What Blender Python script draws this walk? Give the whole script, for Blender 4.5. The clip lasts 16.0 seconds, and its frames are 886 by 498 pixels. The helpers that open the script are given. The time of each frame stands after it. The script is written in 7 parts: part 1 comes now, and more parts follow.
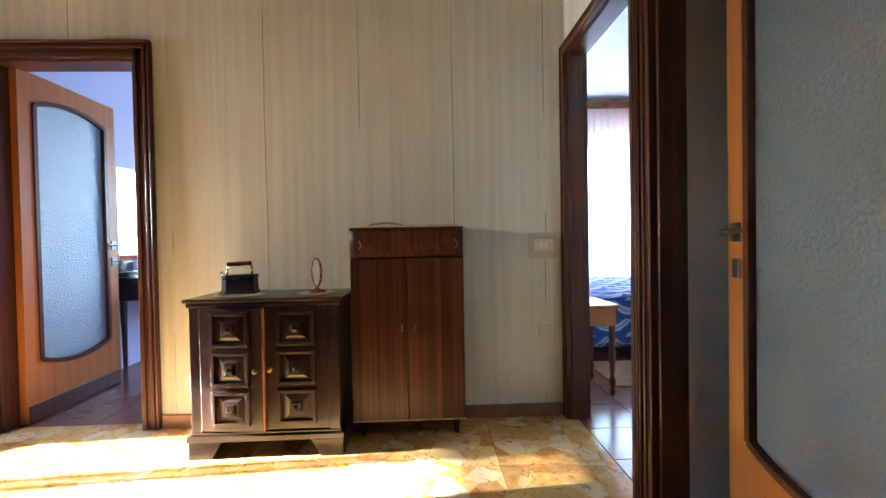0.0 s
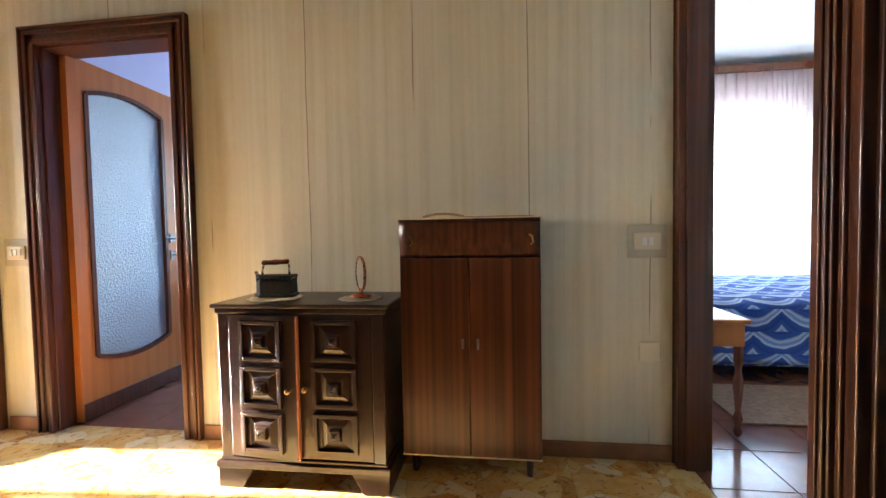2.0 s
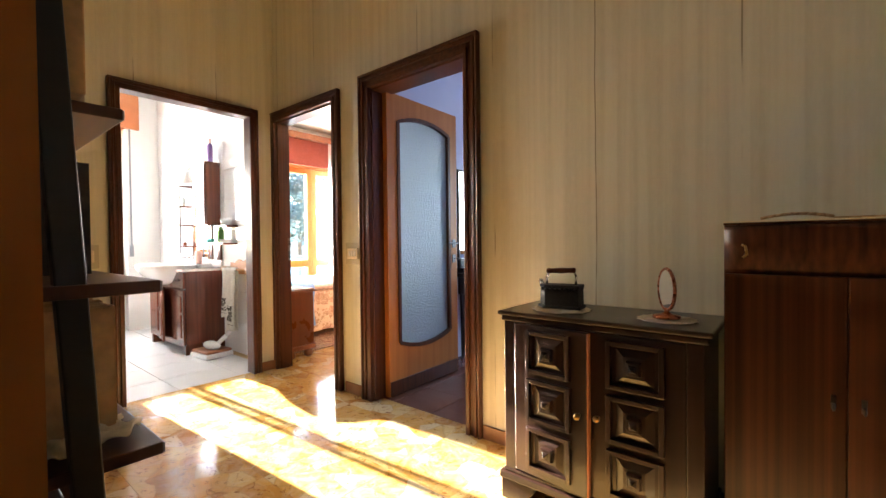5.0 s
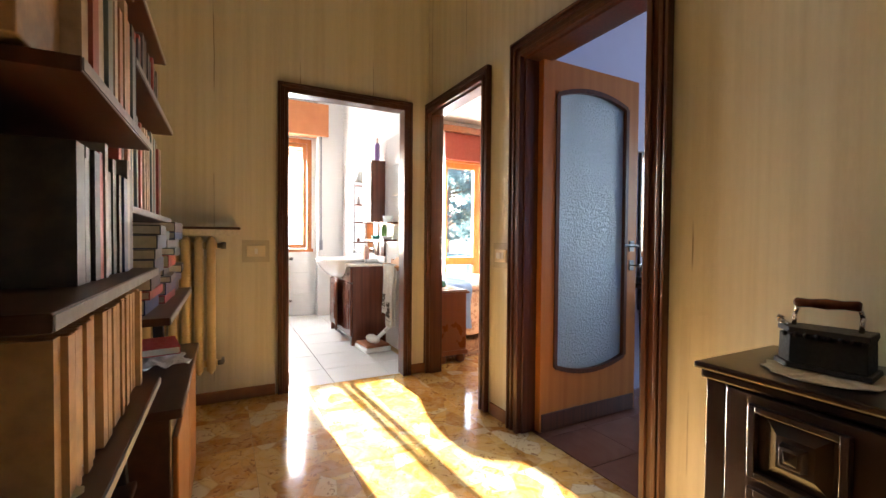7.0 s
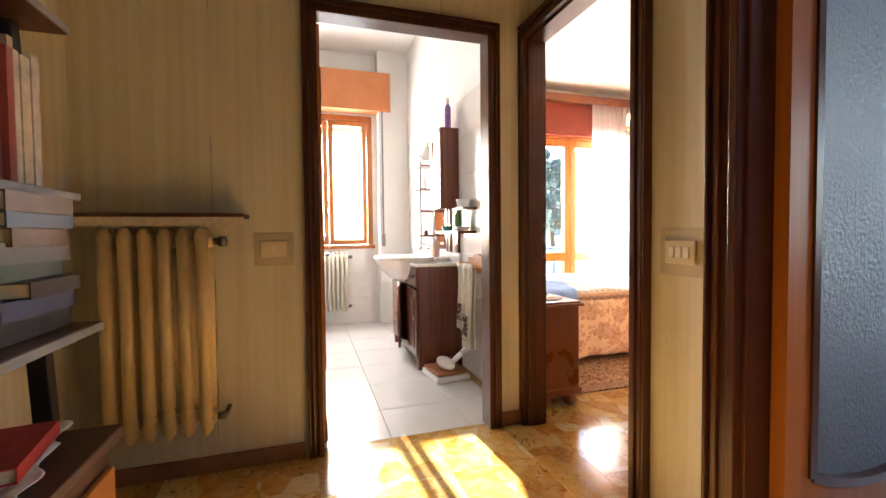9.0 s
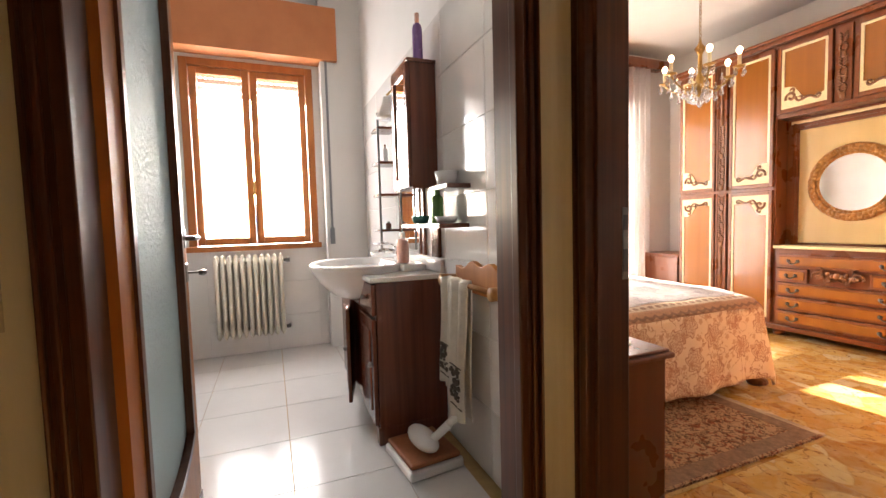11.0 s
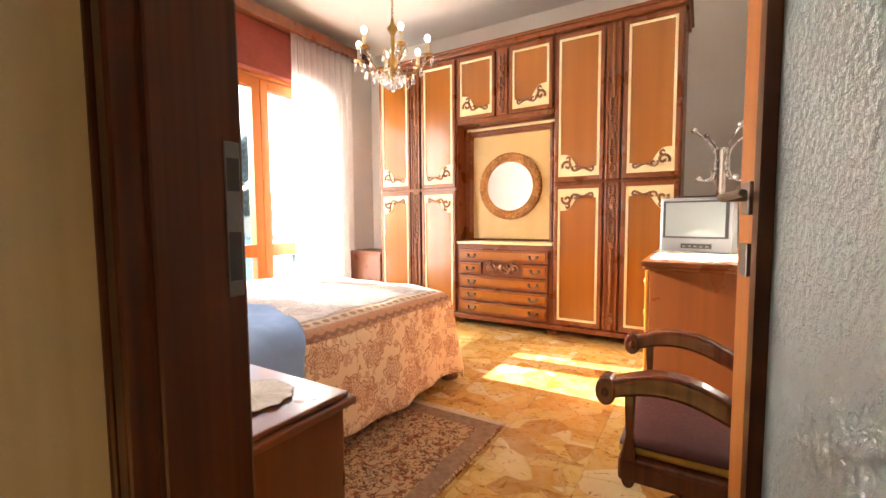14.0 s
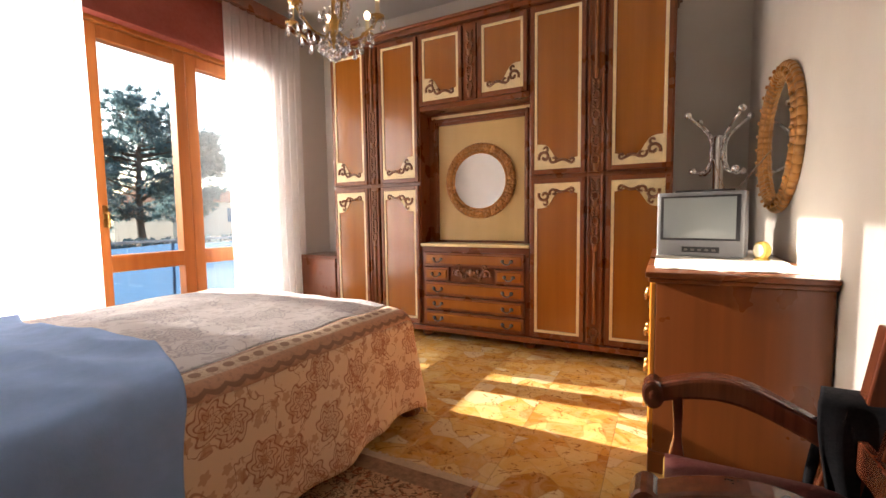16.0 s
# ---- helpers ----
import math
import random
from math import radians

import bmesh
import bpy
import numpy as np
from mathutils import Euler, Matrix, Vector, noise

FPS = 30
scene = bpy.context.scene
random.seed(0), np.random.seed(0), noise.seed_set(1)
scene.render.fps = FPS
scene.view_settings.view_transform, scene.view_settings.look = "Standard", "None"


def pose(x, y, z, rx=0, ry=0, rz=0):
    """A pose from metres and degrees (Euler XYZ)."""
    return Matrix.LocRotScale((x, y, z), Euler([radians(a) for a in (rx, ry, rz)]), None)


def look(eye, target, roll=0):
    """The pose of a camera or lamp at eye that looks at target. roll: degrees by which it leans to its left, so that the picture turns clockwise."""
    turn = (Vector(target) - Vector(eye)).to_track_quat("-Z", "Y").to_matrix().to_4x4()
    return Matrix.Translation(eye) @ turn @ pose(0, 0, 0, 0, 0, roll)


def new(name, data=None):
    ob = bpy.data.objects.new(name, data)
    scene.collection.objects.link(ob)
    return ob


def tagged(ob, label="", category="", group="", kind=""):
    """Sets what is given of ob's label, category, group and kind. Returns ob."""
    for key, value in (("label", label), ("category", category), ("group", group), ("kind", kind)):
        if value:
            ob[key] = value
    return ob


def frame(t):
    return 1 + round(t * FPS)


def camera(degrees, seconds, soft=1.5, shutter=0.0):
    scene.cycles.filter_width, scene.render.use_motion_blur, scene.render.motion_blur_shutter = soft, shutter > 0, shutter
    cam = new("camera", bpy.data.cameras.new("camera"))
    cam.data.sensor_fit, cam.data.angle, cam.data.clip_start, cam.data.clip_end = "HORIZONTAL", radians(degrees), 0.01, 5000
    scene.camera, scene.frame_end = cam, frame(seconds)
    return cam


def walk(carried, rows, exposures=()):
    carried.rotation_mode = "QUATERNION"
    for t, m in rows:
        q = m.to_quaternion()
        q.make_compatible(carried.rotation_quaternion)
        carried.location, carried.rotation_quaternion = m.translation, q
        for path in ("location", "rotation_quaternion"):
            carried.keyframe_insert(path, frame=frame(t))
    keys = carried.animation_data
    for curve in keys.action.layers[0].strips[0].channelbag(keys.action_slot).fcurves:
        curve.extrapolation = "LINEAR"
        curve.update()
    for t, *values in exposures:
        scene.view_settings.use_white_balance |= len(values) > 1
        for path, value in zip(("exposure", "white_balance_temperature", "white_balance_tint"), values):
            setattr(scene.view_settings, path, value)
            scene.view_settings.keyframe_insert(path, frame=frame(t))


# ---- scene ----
cam = camera(92.4, 16.0)
PATH = [
    (0, (-0.25, 0.38, 1.03), (-0.172, 2.379, 0.996), -1.0),
    (0.5, (-0.225, 0.545, 1.039), (-0.141, 2.543, 0.977), -0.9),
    (1, (-0.228, 0.709, 1.045), (-0.181, 2.708, 0.973), -0.9),
    (1.5, (-0.225, 0.798, 1.061), (-0.309, 2.794, 0.981), -0.9),
    (2, (-0.228, 0.834, 1.054), (-0.488, 2.816, 0.977), -1.0),
    (2.5, (-0.256, 0.832, 1.039), (-0.698, 2.781, 0.977), -1.0),
    (3, (-0.268, 0.819, 1.044), (-0.87, 2.726, 0.985), -1.0),
    (3.5, (-0.287, 0.799, 1.043), (-1.045, 2.649, 0.989), -0.9),
    (4, (-0.336, 0.839, 1.031), (-1.259, 2.613, 0.989), -0.7),
    (4.5, (-0.434, 0.9, 1.049), (-1.52, 2.579, 1.014), -0.7),
    (5, (-0.479, 0.948, 1.058), (-1.749, 2.493, 1.026), -0.6),
    (5.2, (-0.509, 0.965, 1.039), (-1.835, 2.462, 1.022), -0.4),
    (7.3, (-0.868, 1.465, 1.081), (-2.693, 2.281, 1.03), -0.2),
    (7.5, (-0.971, 1.525, 1.064), (-2.821, 2.283, 1.013), -0.7),
    (8, (-1.26, 1.651, 1.051), (-3.151, 2.3, 0.996), -0.6),
    (8.5, (-1.504, 1.716, 1.05), (-3.409, 2.323, 0.986), -0.7),
    (9, (-1.787, 1.709, 1.05), (-3.692, 2.314, 0.981), -0.6),
    (9.2, (-1.845, 1.741, 1.063), (-3.757, 2.324, 0.977), -0.4),
    (11.3, (-3.098, 2.136, 1.077), (-4.923, 2.946, 0.953), -1.7),
    (11.5, (-3.16, 2.19, 1.06), (-4.96, 3.052, 0.943), -1.6),
    (12, (-3.264, 2.279, 1.036), (-4.987, 3.289, 0.921), -1.3),
    (12.5, (-3.336, 2.353, 1.058), (-4.936, 3.546, 0.927), -1.3),
    (13, (-3.349, 2.4, 1.03), (-4.768, 3.804, 0.9), -0.7),
    (13.5, (-3.336, 2.466, 1.033), (-4.529, 4.066, 0.893), -0.5),
    (14, (-3.323, 2.614, 1.009), (-4.364, 4.316, 0.869), -0.4),
    (14.5, (-3.344, 2.746, 1.012), (-4.327, 4.481, 0.857), -0.5),
    (15, (-3.378, 2.894, 0.952), (-4.348, 4.64, 0.83), -0.6),
    (15.5, (-3.465, 3.003, 1.004), (-4.401, 4.764, 0.857), -0.8),
    (16, (-3.516, 3.065, 1.02), (-4.436, 4.834, 0.869), -0.8),
]
walk(cam, [(t, look(eye, target, roll)) for t, eye, target, roll in PATH], [(0.0, 5.4, 5500, 10), (1.5, 5.45, 5500, 10), (3.0, 5.2, 6900, 11), (4.5, 4.9, 6500, 11), (8.0, 4.4, 6500, 12), (9.2, 4.2, 7100, 15), (11.3, 3.3, 7000, 15), (12.5, 3.35, 7000, 16), (13.5, 3.8, 7000, 14), (14.5, 3.2, 6800, 13), (16.0, 2.3, 6800, 15)])

# ---- light ----
SUN_EL, SUN_AZ = 17.6, 4.0
world = bpy.data.worlds.new("world")
scene.world = world
world.use_nodes = True
wn = world.node_tree.nodes
sky = wn.new("ShaderNodeTexSky")
sky.sky_type = "NISHITA"
sky.sun_disc = False
sky.sun_elevation = radians(SUN_EL)
sky.sun_rotation = radians(270 - SUN_AZ)
wn["Background"].inputs["Strength"].default_value = 0.12
world.node_tree.links.new(sky.outputs[0], wn["Background"].inputs[0])
sun = new("sun", bpy.data.lights.new("sun", "SUN"))
sun.data.energy, sun.data.angle, sun.data.color = 5.0, radians(0.6), (1.0, 0.93, 0.82)
sun_way = Vector((math.cos(radians(SUN_EL)) * math.cos(radians(SUN_AZ)), math.cos(radians(SUN_EL)) * math.sin(radians(SUN_AZ)), -math.sin(radians(SUN_EL))))
sun.matrix_world = look(-10 * sun_way, (0, 0, 0))


def window_light(name, eye, target, w, h, watts, color=(0.86, 0.93, 1.0)):
    """The sky's light that comes in by a window."""
    lamp = new(name, bpy.data.lights.new(name, "AREA"))
    lamp.data.shape, lamp.data.size, lamp.data.size_y = "RECTANGLE", w, h
    lamp.data.energy, lamp.data.color = watts, color
    lamp.matrix_world = look(eye, target)
    return lamp


window_light("bath_window_light", (-7.12, 1.96, 1.7), (-6, 1.96, 1.7), 0.9, 1.5, 10)
window_light("balcony_light", (-6.85, 4.17, 1.3), (-5, 4.17, 1.3), 0.62, 2.1, 8, (1.0, 0.95, 0.89))
window_light("balcony_light", (-6.85, 5.70, 1.3), (-5, 5.70, 1.3), 0.40, 2.1, 4.5, (1.0, 0.95, 0.89))
window_light("study_window_light", (-1.35, 6.98, 1.6), (-1.35, 5.0, 1.6), 1.5, 1.4, 3.6, (0.66, 0.80, 1.0))
window_light("blue_room_window_light", (2.2, 6.68, 1.5), (2.2, 5.0, 1.5), 2.2, 1.8, 5, (0.78, 0.88, 1.0))


# ---- materials ----
class Nodes:
    """A material's node tree with short calls."""

    def __init__(self, name):
        self.mat = bpy.data.materials.new(name)
        self.mat.use_nodes = True
        self.tree = self.mat.node_tree
        self.bsdf = self.tree.nodes["Principled BSDF"]
        self.out = self.tree.nodes["Material Output"]
        self.co = self.tree.nodes.new("ShaderNodeNewGeometry").outputs["Position"]

    def node(self, kind, **inputs):
        n = self.tree.nodes.new(kind)
        for k, v in inputs.items():
            k = int(k[1:]) if k[0] == "_" else k
            if isinstance(v, bpy.types.NodeSocket):
                self.tree.links.new(v, n.inputs[k])
            else:
                n.inputs[k].default_value = v
        return n

    def link(self, a, b):
        self.tree.links.new(a, b)

    def local(self):
        self.co = self.tree.nodes.new("ShaderNodeTexCoord").outputs["Object"]
        return self

    def scaled(self, s, co=None):
        n = self.node("ShaderNodeMapping", Vector=co or self.co)
        n.inputs["Scale"].default_value = s
        return n.outputs[0]

    def noise(self, scale, detail=4.0, co=None, rough=0.55, warp=0.0):
        return self.node("ShaderNodeTexNoise", Vector=co or self.co, Scale=scale, Detail=detail, Roughness=rough, Distortion=warp).outputs[0]

    def ramp(self, fac, *stops):
        n = self.node("ShaderNodeValToRGB", Fac=fac)
        e = n.color_ramp.elements
        while len(e) < len(stops):
            e.new(0.5)
        for el, (p, c) in zip(e, stops):
            el.position, el.color = p, (*c, 1) if len(c) == 3 else c
        return n.outputs[0]

    def grey(self, fac, *stops):
        return self.ramp(fac, *[(p, (v, v, v)) for p, v in stops])

    def mix(self, fac, a, b, how="MIX"):
        n = self.tree.nodes.new("ShaderNodeMix")
        n.data_type, n.blend_type = "RGBA", how
        for i, v in ((0, fac), (6, a), (7, b)):
            if isinstance(v, bpy.types.NodeSocket):
                self.link(v, n.inputs[i])
            else:
                n.inputs[i].default_value = v if i == 0 else (*v, 1)
        return n.outputs[2]

    def math(self, how, a, b=0.0):
        n = self.tree.nodes.new("ShaderNodeMath")
        n.operation = how
        for i, v in ((0, a), (1, b)):
            if isinstance(v, bpy.types.NodeSocket):
                self.link(v, n.inputs[i])
            else:
                n.inputs[i].default_value = v
        return n.outputs[0]

    def axis(self, which, co=None):
        return self.node("ShaderNodeSeparateXYZ", _0=co or self.co).outputs["XYZ".index(which)]

    def done(self, color=None, rough=0.5, bump=None, strength=0.2, depth=0.01, metal=0.0, spec=0.5, coat=0.0):
        for key, v in (("Base Color", color), ("Roughness", rough), ("Metallic", metal), ("Specular IOR Level", spec), ("Coat Weight", coat)):
            if v is None:
                continue
            if isinstance(v, bpy.types.NodeSocket):
                self.link(v, self.bsdf.inputs[key])
            else:
                self.bsdf.inputs[key].default_value = (*v, 1) if isinstance(v, tuple) else v
        if bump is not None:
            self.link(self.node("ShaderNodeBump", Height=bump, Strength=strength, Distance=depth).outputs[0], self.bsdf.inputs["Normal"])
        return self.mat


def wood(name, dark, light, rough=0.35, grain=(22, 22, 0.7), coat=0.0, wear=0.07, spec=0.5):
    n = Nodes(name).local()
    co = n.scaled(grain)
    g = n.noise(1.6, 4.0, co, 0.5, 0.0)
    big = n.noise(1.4, 2.0)
    col = n.ramp(g, (0.25, dark), (0.75, light))
    col = n.mix(n.grey(big, (0.35, 0.0), (0.75, wear)), col, tuple(0.8 * c for c in dark))
    r = n.grey(n.noise(5, 3), (0.3, max(0.05, rough - 0.015)), (0.7, rough + 0.02))
    return n.done(col, r, g, 0.05, 0.001, coat=coat, spec=spec)


def plain(name, color, rough=0.5, vary=0.12, scale=6.0, metal=0.0, bump=0.05, spec=0.5):
    n = Nodes(name).local()
    v = n.noise(scale, 5)
    col = n.mix(n.grey(v, (0.3, 0.0), (0.75, 1.0)), color, tuple(c * (1 - vary) for c in color))
    r = n.grey(n.noise(scale * 4, 3), (0.3, max(0.03, rough * 0.85)), (0.7, min(1.0, rough * 1.15)))
    return n.done(col, r, n.noise(scale * 12, 3), bump, 0.002, metal=metal, spec=spec)


def wallpaper(name):
    n = Nodes(name)
    x, y, z = n.axis("X"), n.axis("Y"), n.axis("Z")
    along = n.math("ADD", x, y)
    flat = n.node("ShaderNodeCombineXYZ", _0=along, _1=0.0, _2=n.math("MULTIPLY", z, 0.02)).outputs[0]
    stripe = n.noise(26, 2, flat)
    wide = n.noise(7, 1, flat)
    fine = n.noise(90, 3, n.scaled((1, 1, 0.25)))
    col = n.ramp(stripe, (0.36, (0.58, 0.545, 0.42)), (0.48, (0.62, 0.585, 0.46)), (0.60, (0.66, 0.625, 0.50)))
    col = n.mix(n.grey(wide, (0.4, 0.0), (0.65, 0.25)), col, (0.60, 0.53, 0.36))
    col = n.mix(n.grey(fine, (0.45, 0.0), (0.7, 0.18)), col, (0.74, 0.70, 0.58))
    stain = n.noise(1.1, 4)
    col = n.mix(n.grey(stain, (0.55, 0.0), (0.8, 0.22)), col, (0.44, 0.38, 0.27))
    # seams of the wallpaper's lengths, every 53 cm
    wob = n.math("MULTIPLY", n.math("SUBTRACT", n.noise(1.2, 2, n.scaled((0.2, 0.2, 1))), 0.5), 0.03)
    part = n.math("FRACT", n.math("DIVIDE", n.math("ADD", n.math("ADD", along, wob), 20.0 + 0.128), 0.532))
    near = n.math("LESS_THAN", part, 0.011)
    patch = n.grey(n.noise(2.2, 3), (0.46, 0.0), (0.56, 0.75))
    col = n.mix(n.math("MULTIPLY", near, patch), col, (0.20, 0.165, 0.10))
    bump = n.math("SUBTRACT", fine, n.math("MULTIPLY", near, 2.0))
    return n.done(col, 0.62, bump, 0.12, 0.002, spec=0.3)


def palladiana(name):
    """Polished slabs of broken yellow marble."""
    n = Nodes(name)
    rnd = n.node("ShaderNodeObjectInfo").outputs["Random"]
    off = n.node("ShaderNodeCombineXYZ", _0=n.math("MULTIPLY", rnd, 40), _1=n.math("MULTIPLY", rnd, 17), _2=0.0).outputs[0]
    co = n.node("ShaderNodeVectorMath", _0=n.co, _1=off).outputs[0]
    bend = n.node("ShaderNodeTexNoise", Vector=co, Scale=3.0, Detail=2.0).outputs[1]
    v = n.node("ShaderNodeVectorMath", _0=bend, _1=(0.5, 0.5, 0.5))
    v.operation = "SUBTRACT"
    w = n.node("ShaderNodeVectorMath", _0=v.outputs[0])
    w.operation = "SCALE"
    w.inputs["Scale"].default_value = 0.13
    co2 = n.node("ShaderNodeVectorMath", _0=co, _1=w.outputs[0]).outputs[0]
    cells = n.node("ShaderNodeTexVoronoi", Vector=n.scaled((1, 1.25, 0), co2), Scale=7.0)
    edge = n.tree.nodes.new("ShaderNodeTexVoronoi")
    edge.feature = "DISTANCE_TO_EDGE"
    edge.inputs["Scale"].default_value = 7.0
    n.link(n.scaled((1, 1.25, 0), co2), edge.inputs["Vector"])
    pick = n.axis("X", cells.outputs["Color"])
    base = n.ramp(pick, (0.0, (0.42, 0.19, 0.035)), (0.16, (0.57, 0.32, 0.075)), (0.34, (0.62, 0.39, 0.115)), (0.50, (0.50, 0.25, 0.05)), (0.62, (0.63, 0.43, 0.16)), (0.76, (0.58, 0.31, 0.065)), (0.88, (0.64, 0.49, 0.27)), (1.0, (0.50, 0.36, 0.18)))
    for e in n.tree.nodes:
        if e.bl_idname == "ShaderNodeValToRGB":
            e.color_ramp.interpolation = "CONSTANT"
    vein = n.noise(9, 6, co2, 0.6, 1.4)
    base = n.mix(n.grey(vein, (0.40, 0.0), (0.7, 0.4)), base, (0.72, 0.58, 0.34))
    base = n.mix(n.grey(n.noise(16, 5, co2, 0.65, 2.0), (0.57, 0.0), (0.64, 0.8)), base, (0.22, 0.08, 0.015))
    gap = n.grey(edge.outputs["Distance"], (0.0, 1.0), (0.035, 0.0))
    col = n.mix(n.math("MULTIPLY", gap, 0.45), base, (0.40, 0.25, 0.08))
    r = n.grey(n.noise(14, 4), (0.3, 0.07), (0.75, 0.17))
    return n.done(col, r, n.noise(6, 3), 0.04, 0.004)


def tile_stone(name, a, b, rough=0.18, vein=0.3):
    n = Nodes(name)
    rnd = n.node("ShaderNodeObjectInfo").outputs["Random"]
    off = n.node("ShaderNodeCombineXYZ", _0=n.math("MULTIPLY", rnd, 30), _1=n.math("MULTIPLY", rnd, 11), _2=0.0).outputs[0]
    co = n.node("ShaderNodeVectorMath", _0=n.co, _1=off).outputs[0]
    v = n.noise(3.0, 6, co, 0.6, 1.5)
    col = n.mix(n.grey(v, (0.4, 0.0), (0.68, vein * 2)), a, b)
    col = n.mix(n.grey(rnd, (0.0, 0.0), (1.0, 0.15)), col, b)
    return n.done(col, n.grey(n.noise(12, 4), (0.3, rough), (0.75, rough + 0.03)), n.noise(5, 3), 0.03, 0.004)


def petals(n, flat, scale, count, twist):
    """Distance inside a printed flower, with lobed petals, and the flower's own random number."""
    vor = n.node("ShaderNodeTexVoronoi", Vector=flat, Scale=scale, Randomness=0.75)
    vor.voronoi_dimensions = "2D"
    big = n.node("ShaderNodeVectorMath", _0=flat)
    big.operation = "SUBTRACT"
    n.link(vor.outputs["Position"], big.inputs[1])
    ang = n.math("ARCTAN2", n.axis("Y", big.outputs[0]), n.axis("X", big.outputs[0]))
    lobe = n.math("MULTIPLY", n.math("SINE", n.math("ADD", n.math("MULTIPLY", ang, count), n.math("MULTIPLY", vor.outputs["Distance"], twist))), 0.05)
    return n.math("ADD", vor.outputs["Distance"], lobe), n.axis("X", vor.outputs["Color"])


def cover_pattern(name, ground, motif, second, scale, upright=True):
    """Printed flowers, leaves and stems in fine lines on a quilted cover."""
    n = Nodes(name).local()
    if upright:
        flat = n.node("ShaderNodeCombineXYZ", _0=n.math("ADD", n.axis("X"), n.axis("Y")), _1=n.axis("Z"), _2=0.0).outputs[0]
    else:
        flat = n.node("ShaderNodeCombineXYZ", _0=n.axis("X"), _1=n.axis("Y"), _2=0.0).outputs[0]
    d, own = petals(n, flat, scale, 6.0, 14.0)
    inside = n.grey(d, (0.34, 1.0), (0.37, 0.0))
    line = n.grey(n.math("SINE", n.math("MULTIPLY", d, 62.0)), (0.45, 0.0), (0.75, 1.0))
    e, own2 = petals(n, flat, scale * 3.1, 5.0, 0.0)
    small = n.math("MULTIPLY", n.grey(e, (0.24, 1.0), (0.29, 0.0)), n.grey(own2, (0.42, 0.0), (0.44, 1.0)))
    warp = n.noise(scale * 1.3, 2, flat, 0.5, 1.2)
    stem = n.grey(n.math("ABSOLUTE", n.math("SUBTRACT", warp, 0.5)), (0.006, 1.0), (0.014, 0.0))
    leaf = n.math("MULTIPLY", n.grey(n.noise(scale * 6.5, 2, flat, 0.5, 0.8), (0.57, 0.0), (0.60, 1.0)), n.grey(n.math("ABSOLUTE", n.math("SUBTRACT", warp, 0.5)), (0.05, 1.0), (0.07, 0.0)))
    col = n.mix(n.math("MULTIPLY", leaf, 0.7), ground, second)
    col = n.mix(n.math("MULTIPLY", stem, 0.75), col, motif)
    col = n.mix(n.math("MULTIPLY", small, 0.7), col, second)
    col = n.mix(n.math("MULTIPLY", inside, 0.30), col, second)
    col = n.mix(n.math("MULTIPLY", n.math("MULTIPLY", inside, line), 0.8), col, motif)
    weave = n.noise(160, 2)
    return n.done(col, 0.85, n.math("ADD", weave, n.noise(14, 3)), 0.35, 0.004, spec=0.2)


def cover_band(name, ground, motif, second):
    """Border of the quilt: a row of ovals and a scalloped line along the bed's edge."""
    n = Nodes(name).local()
    y = n.axis("Y")
    a = n.math("DIVIDE", n.math("SUBTRACT", n.math("SUBTRACT", n.axis("X"), n.axis("Z")), 0.075), 0.192)
    u = n.math("SUBTRACT", n.math("FRACT", n.math("DIVIDE", y, 0.055)), 0.5)
    v = n.math("SUBTRACT", a, 0.30)
    oval = n.math("ADD", n.math("MULTIPLY", n.math("MULTIPLY", u, u), 8.5), n.math("MULTIPLY", n.math("MULTIPLY", v, v), 90.0))
    wave = n.math("MULTIPLY", n.math("ABSOLUTE", n.math("SINE", n.math("MULTIPLY", y, 48.0))), 0.10)
    edge = n.math("ABSOLUTE", n.math("SUBTRACT", n.math("SUBTRACT", a, wave), 0.80))
    col = n.mix(n.grey(a, (0.50, 0.0), (0.52, 1.0)), ground, second)
    col = n.mix(n.grey(n.math("ABSOLUTE", n.math("SUBTRACT", a, 0.08)), (0.03, 0.8), (0.05, 0.0)), col, motif)
    col = n.mix(n.grey(oval, (0.8, 0.85), (1.0, 0.0)), col, motif)
    col = n.mix(n.grey(edge, (0.05, 0.9), (0.08, 0.0)), col, motif)
    col = n.mix(n.grey(n.noise(70, 3), (0.5, 0.0), (0.62, 0.35)), col, motif)
    return n.done(col, 0.85, n.noise(150, 2), 0.35, 0.004, spec=0.2)


def rug_pattern(name):
    n = Nodes(name).local()
    m = n.noise(26, 3, None, 0.6, 1.2)
    line = n.grey(n.math("ABSOLUTE", n.math("SUBTRACT", m, 0.5)), (0.01, 1.0), (0.05, 0.0))
    spot = n.grey(n.noise(17, 2, None, 0.5, 2.0), (0.55, 0.0), (0.6, 1.0))
    col = n.mix(spot, (0.50, 0.32, 0.19), (0.30, 0.11, 0.055))
    col = n.mix(line, col, (0.10, 0.05, 0.03))
    return n.done(col, 0.95, n.noise(220, 2), 0.5, 0.004, spec=0.1)


